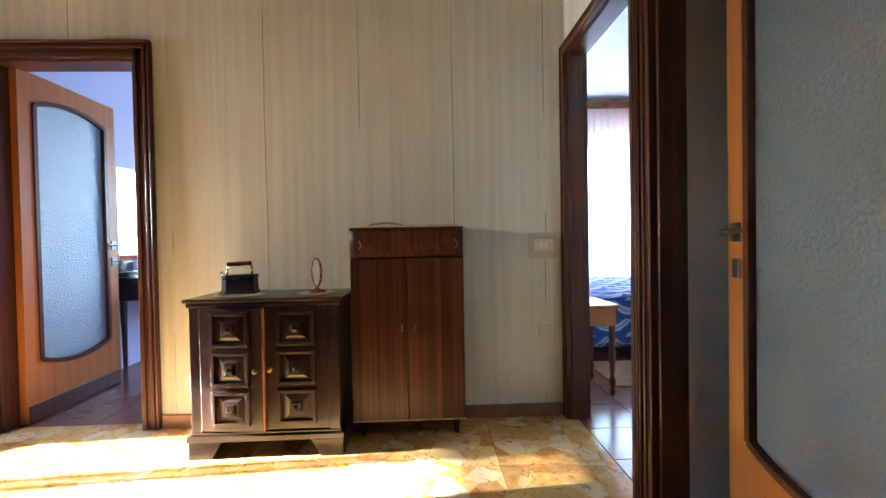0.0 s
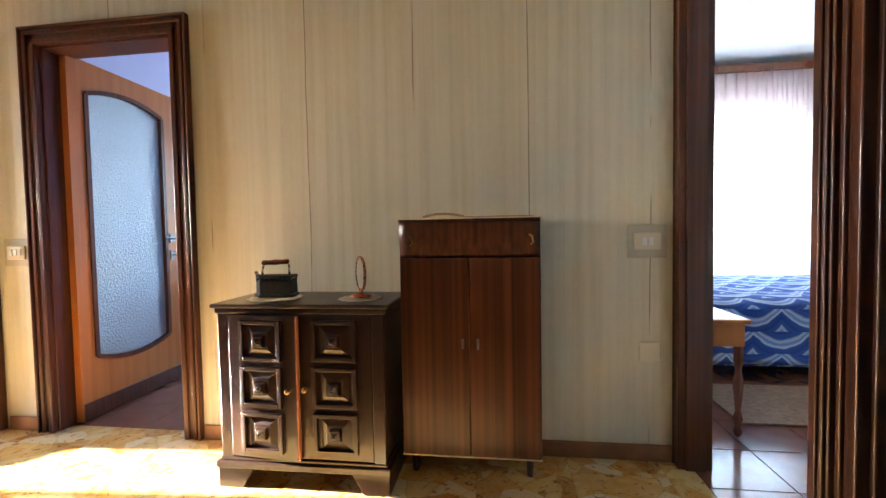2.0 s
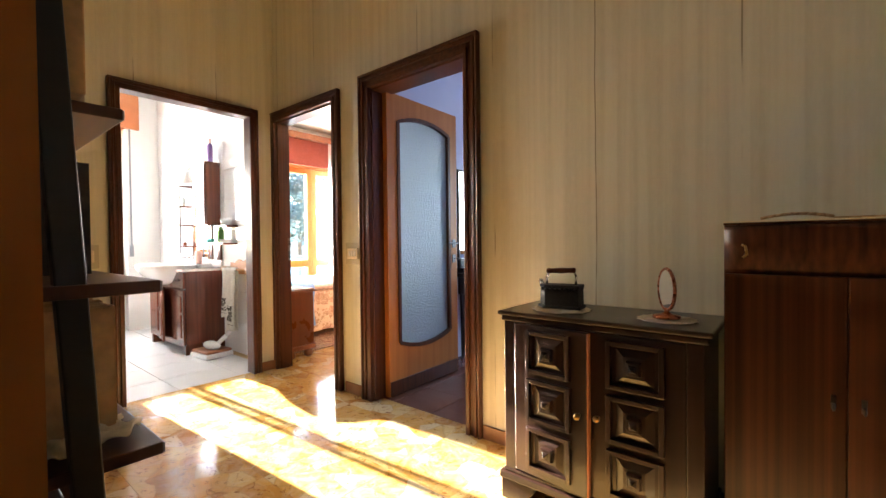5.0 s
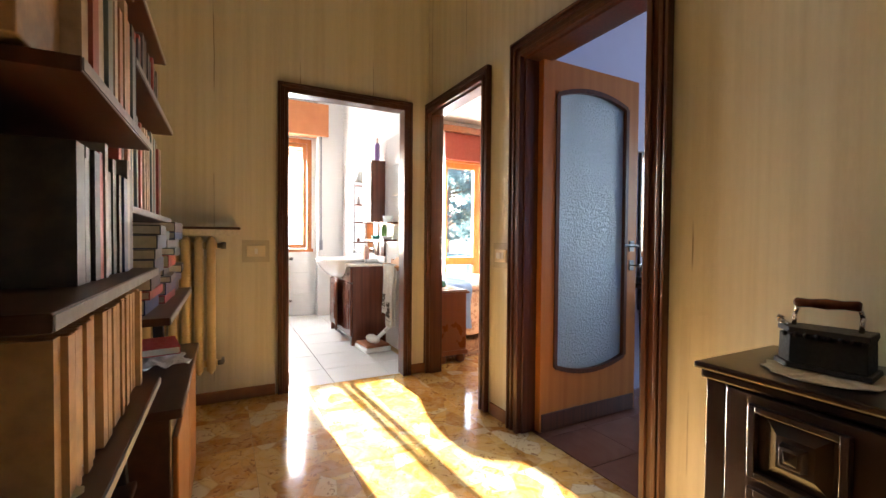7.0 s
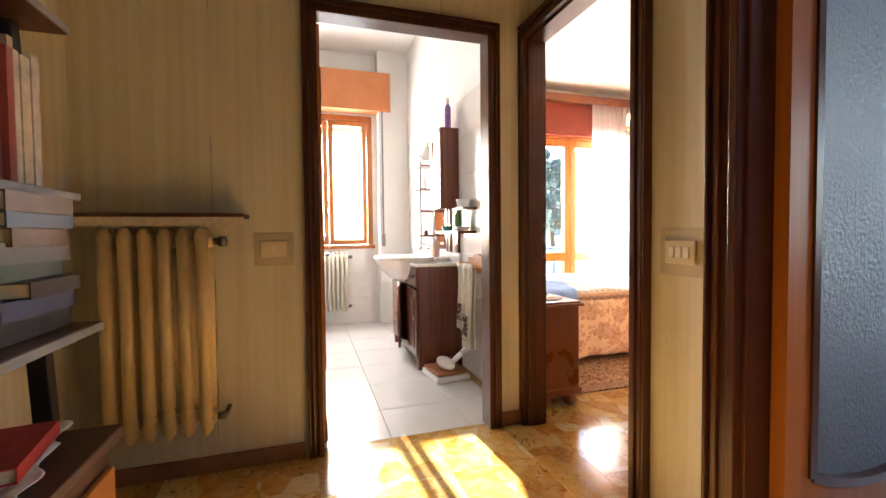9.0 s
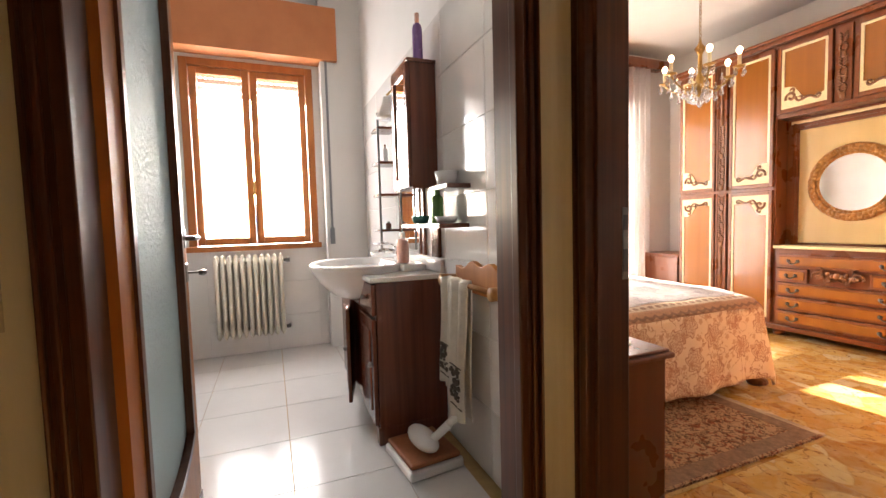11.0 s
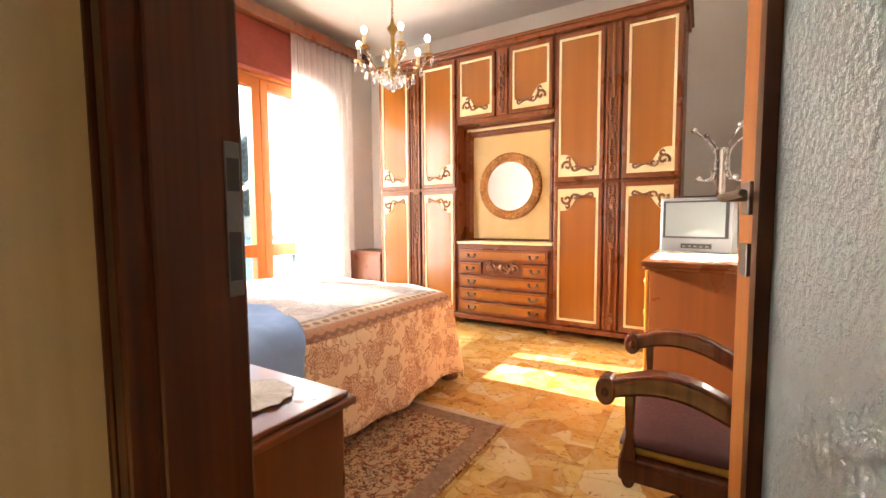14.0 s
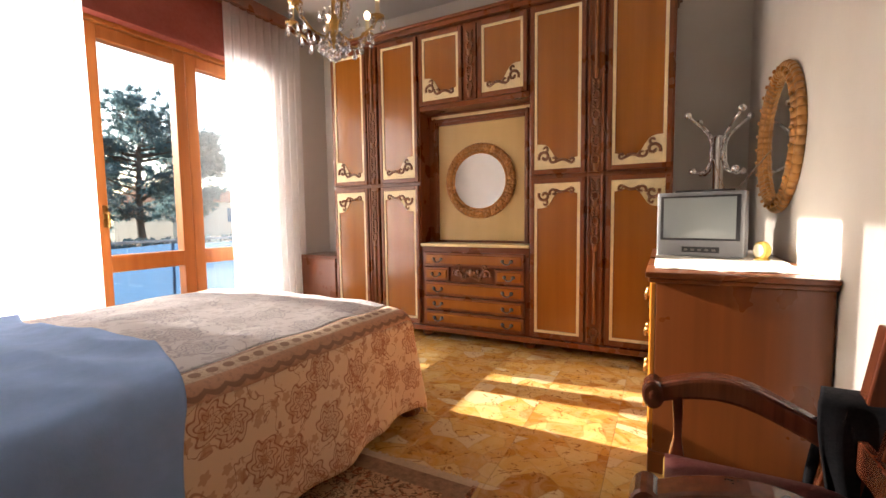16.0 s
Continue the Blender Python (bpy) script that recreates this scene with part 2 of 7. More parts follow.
def wave_cover(name):
    """Blue bedcover printed with scallops."""
    n = Nodes(name).local()
    u = n.math("MULTIPLY", n.axis("X"), 2.9)
    v = n.math("ADD", n.math("MULTIPLY", n.axis("Z"), 6.5), n.math("MULTIPLY", n.axis("Y"), 4.5))
    row = n.math("FLOOR", v)
    uu = n.math("SUBTRACT", n.math("FRACT", n.math("ADD", u, n.math("MULTIPLY", row, 0.5))), 0.5)
    arch = n.math("ADD", n.math("SUBTRACT", n.math("FRACT", v), n.math("MULTIPLY", n.math("MULTIPLY", uu, uu), 2.6)), n.math("MULTIPLY", n.noise(9, 2), 0.25))
    f = n.math("FRACT", n.math("ADD", arch, 1.0))
    col = n.ramp(f, (0.0, (0.02, 0.05, 0.22)), (0.34, (0.03, 0.08, 0.30)), (0.40, (0.50, 0.54, 0.62)), (0.54, (0.10, 0.19, 0.46)), (0.68, (0.42, 0.46, 0.56)), (0.80, (0.03, 0.08, 0.30)))
    for e in n.tree.nodes:
        if e.bl_idname == "ShaderNodeValToRGB":
            e.color_ramp.interpolation = "LINEAR"
    return n.done(col, 0.85, n.noise(120, 2), 0.3, 0.003, spec=0.2)


def sheer(name, color=(0.92, 0.92, 0.93), clear=0.2):
    n = Nodes(name)
    a = n.node("ShaderNodeBsdfTranslucent", Color=(*color, 1)).outputs[0]
    b = n.node("ShaderNodeBsdfDiffuse", Color=(*color, 1)).outputs[0]
    c = n.node("ShaderNodeBsdfTransparent").outputs[0]
    ab = n.node("ShaderNodeMixShader", _0=0.4, _1=a, _2=b).outputs[0]
    weave = n.grey(n.noise(60, 2, n.scaled((1, 1, 0.3))), (0.3, clear - 0.03), (0.7, clear + 0.03))
    n.link(n.node("ShaderNodeMixShader", _0=weave, _1=ab, _2=c).outputs[0], n.out.inputs[0])
    return n.mat


def pane(name):
    n = Nodes(name)
    a = n.node("ShaderNodeBsdfTransparent", Color=(0.96, 0.98, 0.98, 1)).outputs[0]
    b = n.node("ShaderNodeBsdfGlossy", Roughness=0.01).outputs[0]
    n.link(n.node("ShaderNodeMixShader", _0=0.06, _1=a, _2=b).outputs[0], n.out.inputs[0])
    return n.mat


def frosted(name, color):
    n = Nodes(name)
    v = n.tree.nodes.new("ShaderNodeTexVoronoi")
    v.feature = "SMOOTH_F1"
    v.inputs["Scale"].default_value = 85
    n.link(n.scaled((1, 1, 0.8)), v.inputs["Vector"])
    h = n.math("ADD", v.outputs["Distance"], n.noise(110, 3, None, 0.6, 1.5))
    bump = n.node("ShaderNodeBump", Height=h, Strength=0.9, Distance=0.0055).outputs[0]
    a = n.node("ShaderNodeBsdfTranslucent", Color=(*color, 1), Normal=bump).outputs[0]
    r = n.node("ShaderNodeBsdfRefraction", Color=(*color, 1), Roughness=0.35, IOR=1.2, Normal=bump).outputs[0]
    g = n.node("ShaderNodeBsdfGlossy", Roughness=0.16, Normal=bump).outputs[0]
    ar = n.node("ShaderNodeMixShader", _0=0.45, _1=a, _2=r).outputs[0]
    n.link(n.node("ShaderNodeMixShader", _0=0.30, _1=ar, _2=g).outputs[0], n.out.inputs[0])
    return n.mat


def glow(name, color, strength):
    n = Nodes(name)
    e = n.node("ShaderNodeEmission", Color=(*color, 1), Strength=strength).outputs[0]
    n.link(e, n.out.inputs[0])
    return n.mat


def random_tint(name, colors, rough=0.5):
    n = Nodes(name)
    rnd = n.node("ShaderNodeObjectInfo").outputs["Random"]
    stops = [(i / len(colors), c) for i, c in enumerate(colors)]
    node_ramp = n.ramp(rnd, *stops)
    for e in n.tree.nodes:
        if e.bl_idname == "ShaderNodeValToRGB":
            e.color_ramp.interpolation = "CONSTANT"
    v = n.noise(25, 4)
    col = n.mix(n.grey(v, (0.4, 0.0), (0.75, 0.45)), node_ramp, (0.10, 0.075, 0.055))
    return n.done(col, rough, n.noise(90, 2), 0.1, 0.002)


M = dict(
    paper=wallpaper("striped_wallpaper"),
    plaster=plain("white_plaster", (0.74, 0.72, 0.69), 0.8, 0.06, 1.5),
    bedplaster=plain("grey_white_plaster", (0.72, 0.69, 0.65), 0.85, 0.12, 1.2),
    lilac=plain("lilac_plaster", (0.55, 0.56, 0.70), 0.8, 0.08, 1.5),
    casing=wood("dark_walnut_trim", (0.040, 0.013, 0.006), (0.105, 0.034, 0.013), 0.30, (40, 40, 0.6), wear=0.0, spec=0.35),
    door=wood("honey_wood", (0.34, 0.110, 0.020), (0.45, 0.165, 0.036), 0.42, (16, 16, 0.5), wear=0.1, spec=0.28),
    skirting=wood("brown_marble", (0.22, 0.10, 0.05), (0.36, 0.19, 0.10), 0.25, (4, 4, 4)),
    chest=wood("dark_carved_wood", (0.010, 0.004, 0.0025), (0.030, 0.011, 0.006), 0.3, coat=0.2),
    cabinet=wood("zebrano_veneer", (0.024, 0.008, 0.004), (0.115, 0.040, 0.016), 0.36, (34, 34, 0.12), wear=0.05, spec=0.25),
    shelf=wood("brown_veneer", (0.05, 0.018, 0.010), (0.09, 0.034, 0.019), 0.35, (2, 20, 20)),
    steel_black=plain("black_steel", (0.006, 0.006, 0.008), 0.4, 0.2, 8),
    wardrobe=wood("red_brown_wood", (0.150, 0.040, 0.010), (0.215, 0.062, 0.016), 0.28, (14, 14, 0.5), coat=0.08, wear=0.1),
    ochre=wood("ochre_lacquer", (0.27, 0.088, 0.010), (0.345, 0.122, 0.017), 0.24, (9, 9, 0.4), coat=0.3, wear=0.1),
    cream=plain("cream_paint", (0.80, 0.66, 0.38), 0.4, 0.15, 20),
    beige=wood("beige_lacquer", (0.55, 0.38, 0.15), (0.62, 0.44, 0.19), 0.35, (5, 5, 0.6), wear=0.1),
    carved=wood("carved_walnut", (0.14, 0.048, 0.013), (0.30, 0.112, 0.034), 0.3, (8, 8, 8), coat=0.2),
    gilt=wood("gilt_wood", (0.30, 0.13, 0.03), (0.48, 0.22, 0.055), 0.35, (5, 5, 5)),
    bathwood=wood("mahogany", (0.085, 0.022, 0.011), (0.17, 0.048, 0.022), 0.25, coat=0.3),
    windowwood=wood("orange_pine", (0.38, 0.115, 0.025), (0.50, 0.175, 0.042), 0.35, (12, 12, 1)),
    shutterbox=wood("orange_laminate", (0.52, 0.17, 0.06), (0.60, 0.22, 0.08), 0.45, (3, 3, 3), wear=0.1),
    steel_cloth=plain("black_cloth", (0.012, 0.012, 0.015), 0.9, 0.3, 30, bump=0.4, spec=0.2),
    redbox=plain("brick_red_cloth", (0.30, 0.065, 0.045), 0.8, 0.15, 8),
    marble=palladiana("broken_marble"),
    bathtile=tile_stone("white_floor_tile", (0.64, 0.625, 0.60), (0.56, 0.54, 0.51), 0.18, 0.14),
    walltile=tile_stone("glazed_wall_tile", (0.78, 0.76, 0.735), (0.70, 0.68, 0.65), 0.08, 0.2),
    cotto=tile_stone("brown_floor_tile", (0.17, 0.062, 0.035), (0.23, 0.10, 0.06), 0.16),
    grout=plain("grout", (0.46, 0.31, 0.13), 0.9, 0.2, 20),
    ceramic=plain("white_ceramic", (0.82, 0.81, 0.79), 0.08, 0.03, 3, bump=0.0),
    # hall radiator: the yellow of the warm light on it is put into the colour
    radiator=plain("warm_lit_ivory_enamel", (0.76, 0.58, 0.30), 0.3, 0.12, 10),
    radiator2=plain("white_enamel", (0.76, 0.70, 0.58), 0.3, 0.06, 10),
    iron=plain("black_iron", (0.016, 0.016, 0.017), 0.65, 0.3, 30, bump=0.2),
    chrome=plain("chrome", (0.75, 0.75, 0.76), 0.12, 0.05, 10, 1.0, 0.0),
    dullmetal=plain("dull_metal", (0.20, 0.19, 0.18), 0.35, 0.2, 20, 1.0),
    brass=plain("aged_brass", (0.45, 0.28, 0.10), 0.3, 0.3, 20, 1.0),
    copper=plain("copper", (0.50, 0.17, 0.08), 0.28, 0.2, 20, 1.0),
    mirror=plain("mirror", (0.86, 0.87, 0.87), 0.01, 0.0, 1, 1.0, 0.0),
    switch=plain("ivory_plastic", (0.70, 0.62, 0.46), 0.4, 0.05, 10),
    plasticbox=plain("clear_plate", (0.50, 0.46, 0.345), 0.35, 0.05, 10),
    lace=plain("cream_lace", (0.70, 0.64, 0.52), 0.9, 0.25, 60, bump=0.4),
    whitelace=plain("white_lace", (0.82, 0.80, 0.76), 0.9, 0.15, 60, bump=0.4),
    towel=plain("cream_towel", (0.68, 0.64, 0.56), 0.95, 0.15, 30, bump=0.5),
    darkthread=plain("brown_thread", (0.10, 0.08, 0.06), 0.9, 0.1, 30),
    blanket=plain("blue_wool", (0.27, 0.43, 0.75), 0.9, 0.18, 8, bump=0.3, spec=0.2),
    covertop=cover_pattern("quilt_top", (0.56, 0.53, 0.53), (0.30, 0.28, 0.31), (0.42, 0.38, 0.38), 4.5, False),
    coverside=cover_pattern("quilt_side", (0.74, 0.56, 0.39), (0.34, 0.125, 0.075), (0.50, 0.27, 0.16), 5.5),
    coverband=cover_band("quilt_band", (0.58, 0.45, 0.33), (0.25, 0.15, 0.11), (0.50, 0.29, 0.19)),
    rug=rug_pattern("rug_field"),
    rugband=plain("rug_band", (0.34, 0.21, 0.13), 0.95, 0.5, 40, bump=0.5),
    fringe=plain("rug_fringe", (0.58, 0.46, 0.32), 0.95, 0.2, 60),
    bluecover=wave_cover("blue_scallop_cover"),
    sheer=sheer("sheer_curtain"),
    bathsheer=sheer("thin_curtain", (0.92, 0.92, 0.93), 0.80),
    thicksheer=sheer("dense_curtain", (0.90, 0.88, 0.88), 0.12),
    pinksheer=sheer("pink_pelmet", (0.74, 0.60, 0.58), 0.05),
    pane=pane("clear_glass"),
    frosted=frosted("frosted_glass", (0.72, 0.84, 0.86)),
    bulb=glow("lit_bulb", (1.0, 0.72, 0.40), 1.6),
    candle=plain("candle_tube", (0.75, 0.64, 0.42), 0.5, 0.1, 20),
    tvbody=plain("silver_plastic", (0.22, 0.225, 0.24), 0.35, 0.05, 10),
    tvdark=plain("dark_plastic", (0.03, 0.03, 0.035), 0.35, 0.1, 10),
    tvglass=plain("tube_glass", (0.24, 0.27, 0.28), 0.10, 0.02, 2, bump=0.0, spec=0.9),
    seat=plain("wine_leather", (0.10, 0.025, 0.025), 0.5, 0.25, 25, bump=0.3),
    cushion=plain("yellow_cloth", (0.50, 0.32, 0.06), 0.85, 0.3, 12, bump=0.3),
    books=random_tint("book_cloth", [(0.03, 0.03, 0.04), (0.36, 0.05, 0.045), (0.02, 0.045, 0.04), (0.08, 0.08, 0.095), (0.02, 0.02, 0.025), (0.10, 0.05, 0.035), (0.20, 0.19, 0.18), (0.03, 0.05, 0.13)], 0.4),
    volumes=random_tint("tan_volumes", [(0.50, 0.30, 0.14), (0.46, 0.27, 0.12), (0.54, 0.34, 0.17)]),
    albums=random_tint("album_spines", [(0.60, 0.50, 0.38), (0.42, 0.30, 0.20), (0.33, 0.07, 0.06), (0.56, 0.50, 0.44), (0.16, 0.22, 0.24), (0.50, 0.26, 0.18)], 0.35),
    paperpage=plain("book_pages", (0.66, 0.58, 0.44), 0.9, 0.2, 60),
    red=plain("red_cloth", (0.42, 0.03, 0.03), 0.7, 0.2, 12),
    teal=plain("teal_plastic", (0.03, 0.26, 0.22), 0.35, 0.1, 12),
    green=plain("green_bottle", (0.12, 0.30, 0.07), 0.2, 0.1, 12),
    bluebottle=plain("blue_bottle", (0.16, 0.24, 0.50), 0.25, 0.1, 12),
    violet=plain("violet_bottle", (0.24, 0.12, 0.32), 0.25, 0.1, 12),
    soap=plain("pink_soap", (0.70, 0.42, 0.34), 0.15, 0.05, 12),
    scalewood=plain("orange_brown_mat", (0.36, 0.13, 0.05), 0.6, 0.2, 40, bump=0.3),
    # needles and hedge: pale blue of the outdoor haze is mixed into the green
    leaf=sheer("hazy_pine_needles", (0.12, 0.19, 0.21), 0.03),
    bark=plain("bark", (0.12, 0.09, 0.075), 0.9, 0.4, 6, bump=0.6),
    ground=plain("winter_grass", (0.10, 0.11, 0.06), 0.95, 0.5, 0.3, bump=0.5),
    facade=plain("far_plaster", (0.52, 0.47, 0.40), 0.9, 0.1, 0.5),
    roof=plain("far_roof_tiles", (0.30, 0.13, 0.08), 0.9, 0.3, 2),
    outer=plain("outer_render", (0.56, 0.50, 0.42), 0.9, 0.15, 1.0),
    railing=plain("blue_grey_paint", (0.10, 0.16, 0.24), 0.5, 0.2, 6),
    bluesheet=sheer("light_blue_sheeting", (0.05, 0.11, 0.21), 0.03),
    crystal=plain("crystal", (0.80, 0.80, 0.82), 0.04, 0.0, 1, 0.0, 0.0, 1.0),
)
nd = M["crystal"].node_tree.nodes["Principled BSDF"]
nd.inputs["Transmission Weight"].default_value = 0.85


# ---- mesh tools ----
def add_box(bm, lo, hi, m=None):
    a, b = Vector(lo), Vector(hi)
    r = bmesh.ops.create_cube(bm, size=1.0, matrix=Matrix.Translation((a + b) / 2) @ Matrix.Diagonal((*[max(abs(v), 1e-4) for v in (b - a)], 1)))
    if m is not None:
        bmesh.ops.transform(bm, matrix=m, verts=r["verts"])
    return r["verts"]


def add_tube(bm, p0, p1, r0, r1=None, n=12):
    a, b = Vector(p0), Vector(p1)
    q = (b - a).to_track_quat("Z", "Y").to_matrix().to_4x4()
    return bmesh.ops.create_cone(bm, cap_ends=True, segments=n, radius1=r0, radius2=r0 if r1 is None else r1, depth=(b - a).length, matrix=Matrix.Translation((a + b) / 2) @ q)["verts"]


def add_ball(bm, c, r, scale=(1, 1, 1), n=10, rot=None):
    m = Matrix.Translation(c) @ (rot or Matrix()) @ Matrix.Diagonal((*scale, 1))
    return bmesh.ops.create_uvsphere(bm, u_segments=n, v_segments=max(5, n // 2 + 1), radius=r, matrix=m)["verts"]


def add_lathe(bm, c, profile, n=20, m=None):
    """Turned shape: profile of (radius, height) about the upright through c."""
    rings = []
    for r, z in profile:
        rings.append([bm.verts.new((c[0] + r * math.cos(2 * math.pi * i / n), c[1] + r * math.sin(2 * math.pi * i / n), c[2] + z)) for i in range(n)])
    for a, b in zip(rings, rings[1:]):
        for i in range(n):
            bm.faces.new((a[i], a[(i + 1) % n], b[(i + 1) % n], b[i]))
    bm.faces.new(rings[0][::-1])
    bm.faces.new(rings[-1])
    vs = [v for r in rings for v in r]
    if m is not None:
        bmesh.ops.transform(bm, matrix=m, verts=vs)
    return vs


def add_prism(bm, outline, y0, y1, m=None):
    """Outline of (x, z) points, extruded from y0 to y1."""
    a = [bm.verts.new((x, y0, z)) for x, z in outline]
    b = [bm.verts.new((x, y1, z)) for x, z in outline]
    bm.faces.new(a)
    bm.faces.new(b[::-1])
    k = len(outline)
    for i in range(k):
        bm.faces.new((a[i], b[i], b[(i + 1) % k], a[(i + 1) % k]))
    if m is not None:
        bmesh.ops.transform(bm, matrix=m, verts=a + b)
    return a + b


def add_path(bm, points, r, n=8):
    """A bent rod through the points."""
    for p, q in zip(points, points[1:]):
        add_tube(bm, p, q, r, r, n)
    for p in points[1:-1]:
        add_ball(bm, p, r * 1.0, n=8)


def add_sheet(bm, fn, nu, nv, thick=0.0):
    """A surface fn(u, v) with u, v in 0..1."""
    g = [[bm.verts.new(fn(i / nu, j / nv)) for j in range(nv + 1)] for i in range(nu + 1)]
    for i in range(nu):
        for j in range(nv):
            bm.faces.new((g[i][j], g[i + 1][j], g[i + 1][j + 1], g[i][j + 1]))


def obj(name, bm, mat, parent=None, bevel=0.0, smooth=False, m=None, thick=0.0):
    me = bpy.data.meshes.new(name)
    bmesh.ops.recalc_face_normals(bm, faces=bm.faces)
    bm.to_mesh(me)
    bm.free()
    me.materials.append(M[mat])
    if smooth:
        for p in me.polygons:
            p.use_smooth = True
    ob = new(name, me)
    if m is not None:
        ob.matrix_basis = m
    if parent is not None:
        ob.parent = parent
    if thick:
        s = ob.modifiers.new("thick", "SOLIDIFY")
        s.thickness, s.offset = thick, 0
    if bevel:
        b = ob.modifiers.new("bevel", "BEVEL")
        b.width, b.segments, b.limit_method, b.angle_limit = bevel, 2, "ANGLE", radians(40)
        if not smooth:
            b.harden_normals = False
    return ob


def boxes(name, mat, parent, *pairs, bevel=0.004, m=None):
    bm = bmesh.new()
    for lo, hi in pairs:
        add_box(bm, lo, hi)
    return obj(name, bm, mat, parent, bevel, m=m)


def each_box(name, mat, parent, *pairs, bevel=0.004, m=None):
    """One part for every box."""
    for p in pairs:
        boxes(name, mat, parent, p, bevel=bevel, m=m)


def thing(name, x, y, z, label, category, rz=0.0, group="", kind=""):
    e = new(name)
    e.matrix_basis = pose(x, y, z, 0, 0, rz)
    e.empty_display_size = 0.1
    return tagged(e, label, category, group, kind)


def structure(ob, label=""):
    return tagged(ob, label, kind="structure")


H = 3.2


def wall(name, mat, x0, x1, y0, y1, openings=(), along="x", top=H, bottom=0.0):
    """A wall with thickness; openings (from, to, sill, head) go through it."""
    bm = bmesh.new()
    a0, a1 = (x0, x1) if along == "x" else (y0, y1)

    def piece(a, b, z0, z1):
        if b - a > 1e-3 and z1 - z0 > 1e-3:
            if along == "x":
                add_box(bm, (a, y0, z0), (b, y1, z1))
            else:
                add_box(bm, (x0, a, z0), (x1, b, z1))

    at = a0
    for a, b, z0, z1 in sorted(openings):
        piece(at, a, bottom, top)
        piece(a, b, bottom, z0)
        piece(a, b, z1, top)
        at = b
    piece(at, a1, bottom, top)
    return structure(obj(name, bm, mat))


# ---- setting ----
DOOR = 2.09
WA0, WA1 = 2.84, 2.98
wall("wall_hall_north", "paper", -3.88, 0.57, WA0, 2.91, [(-3.84, -3.03, 0, DOOR), (-2.65, -1.85, 0, DOOR)])
wall("wall_bedroom_south", "bedplaster", -7.05, -3.951, 2.957, WA1)
wall("wall_bedroom_door", "bedplaster", -3.95, -2.902, 2.912, 2.94, [(-3.84, -3.03, 0, DOOR)])
wall("wall_study_south", "lilac", -2.90, 0.57, 2.912, WA1, [(-2.65, -1.85, 0, DOOR)])
wall("wall_bath_north", "plaster", -7.05, -3.932, 2.873, 2.955)
wall("wall_hall_west", "paper", -3.93, -3.88, 0.70, 2.838, [(1.755, 2.63, 0, DOOR)], "y")
wall("wall_bath_east", "plaster", -3.96, -3.932, 0.30, 2.871, [(1.755, 2.63, 0, DOOR)], "y")
wall("wall_hall_south", "paper", -3.95, -1.05, 0.70, 0.80)
wall("wall_hall_jog", "paper", -1.05, -0.98, 0.12, 0.80, (), "y")
wall("wall_hall_entry", "paper", -0.98, 0.57, 0.12, 0.22, [(-0.90, 0.20, 0, DOOR)])
wall("wall_entry_west", "paper", -1.20, -1.10, -2.0, 0.12, (), "y")
wall("wall_entry_south", "paper", -1.2, 0.7, -2.1, -2.0)
wall("wall_hall_east", "paper", 0.57, 0.605, -2.0, 2.838, [(1.02, 1.86, 0, DOOR), (1.985, 2.78, 0, DOOR)], "y")
wall("wall_rooms_east", "plaster", 0.607, 0.645, -2.0, 6.75, [(1.02, 1.86, 0, DOOR), (1.985, 2.78, 0, DOOR)], "y")
wall("wall_study_east", "lilac", 0.57, 0.605, 2.982, 6.75, (), "y")
wall("wall_blue_room_south", "plaster", 0.645, 3.9, 1.92, 1.98)
# the small opening is unseen, added to let sky light into the side room
wall("wall_blue_room_east", "plaster", 3.9, 4.0, -2.0, 6.75, [(0.0, 0.3, 1.2, 1.6)], "y")
wall("wall_blue_room_north", "plaster", 0.645, 3.9, 6.5, 6.75, [(1.0, 3.4, 0.55, 2.45)])
wall("wall_side_room_south", "plaster", 0.645, 3.9, -2.1, -2.0)
wall("wall_study_west", "lilac", -2.90, -2.85, 2.982, 6.75, (), "y")
wall("wall_bedroom_east", "bedplaster", -3.0, -2.902, 2.982, 6.75, (), "y")
wall("wall_bedroom_north", "bedplaster", -7.05, -2.98, 6.75, 6.9)
wall("wall_study_north", "lilac", -2.85, 0.57, 6.75, 6.9, [(-2.1, -0.6, 0.85, 2.35)])
wall("wall_bedroom_west", "bedplaster", -7.05, -6.88, 2.982, 6.75, [(3.80, 5.96, 0.0, 2.42)], "y")
wall("wall_bath_west", "plaster", -7.05, -6.95, 0.30, 2.871, [(1.44, 2.46, 0.92, 2.46)], "y")
wall("wall_bath_chase", "plaster", -6.948, -6.80, 2.52, 2.871, (), "y")
wall("wall_bath_south", "plaster", -7.05, -3.95, 0.2, 0.3)
wall("wall_outer_west", "outer", -7.30, -7.052, 0.2, 6.9, [(1.44, 2.46, 0.92, 2.46), (3.80, 5.96, 0.0, 2.42)], "y", 3.6, -3.2)
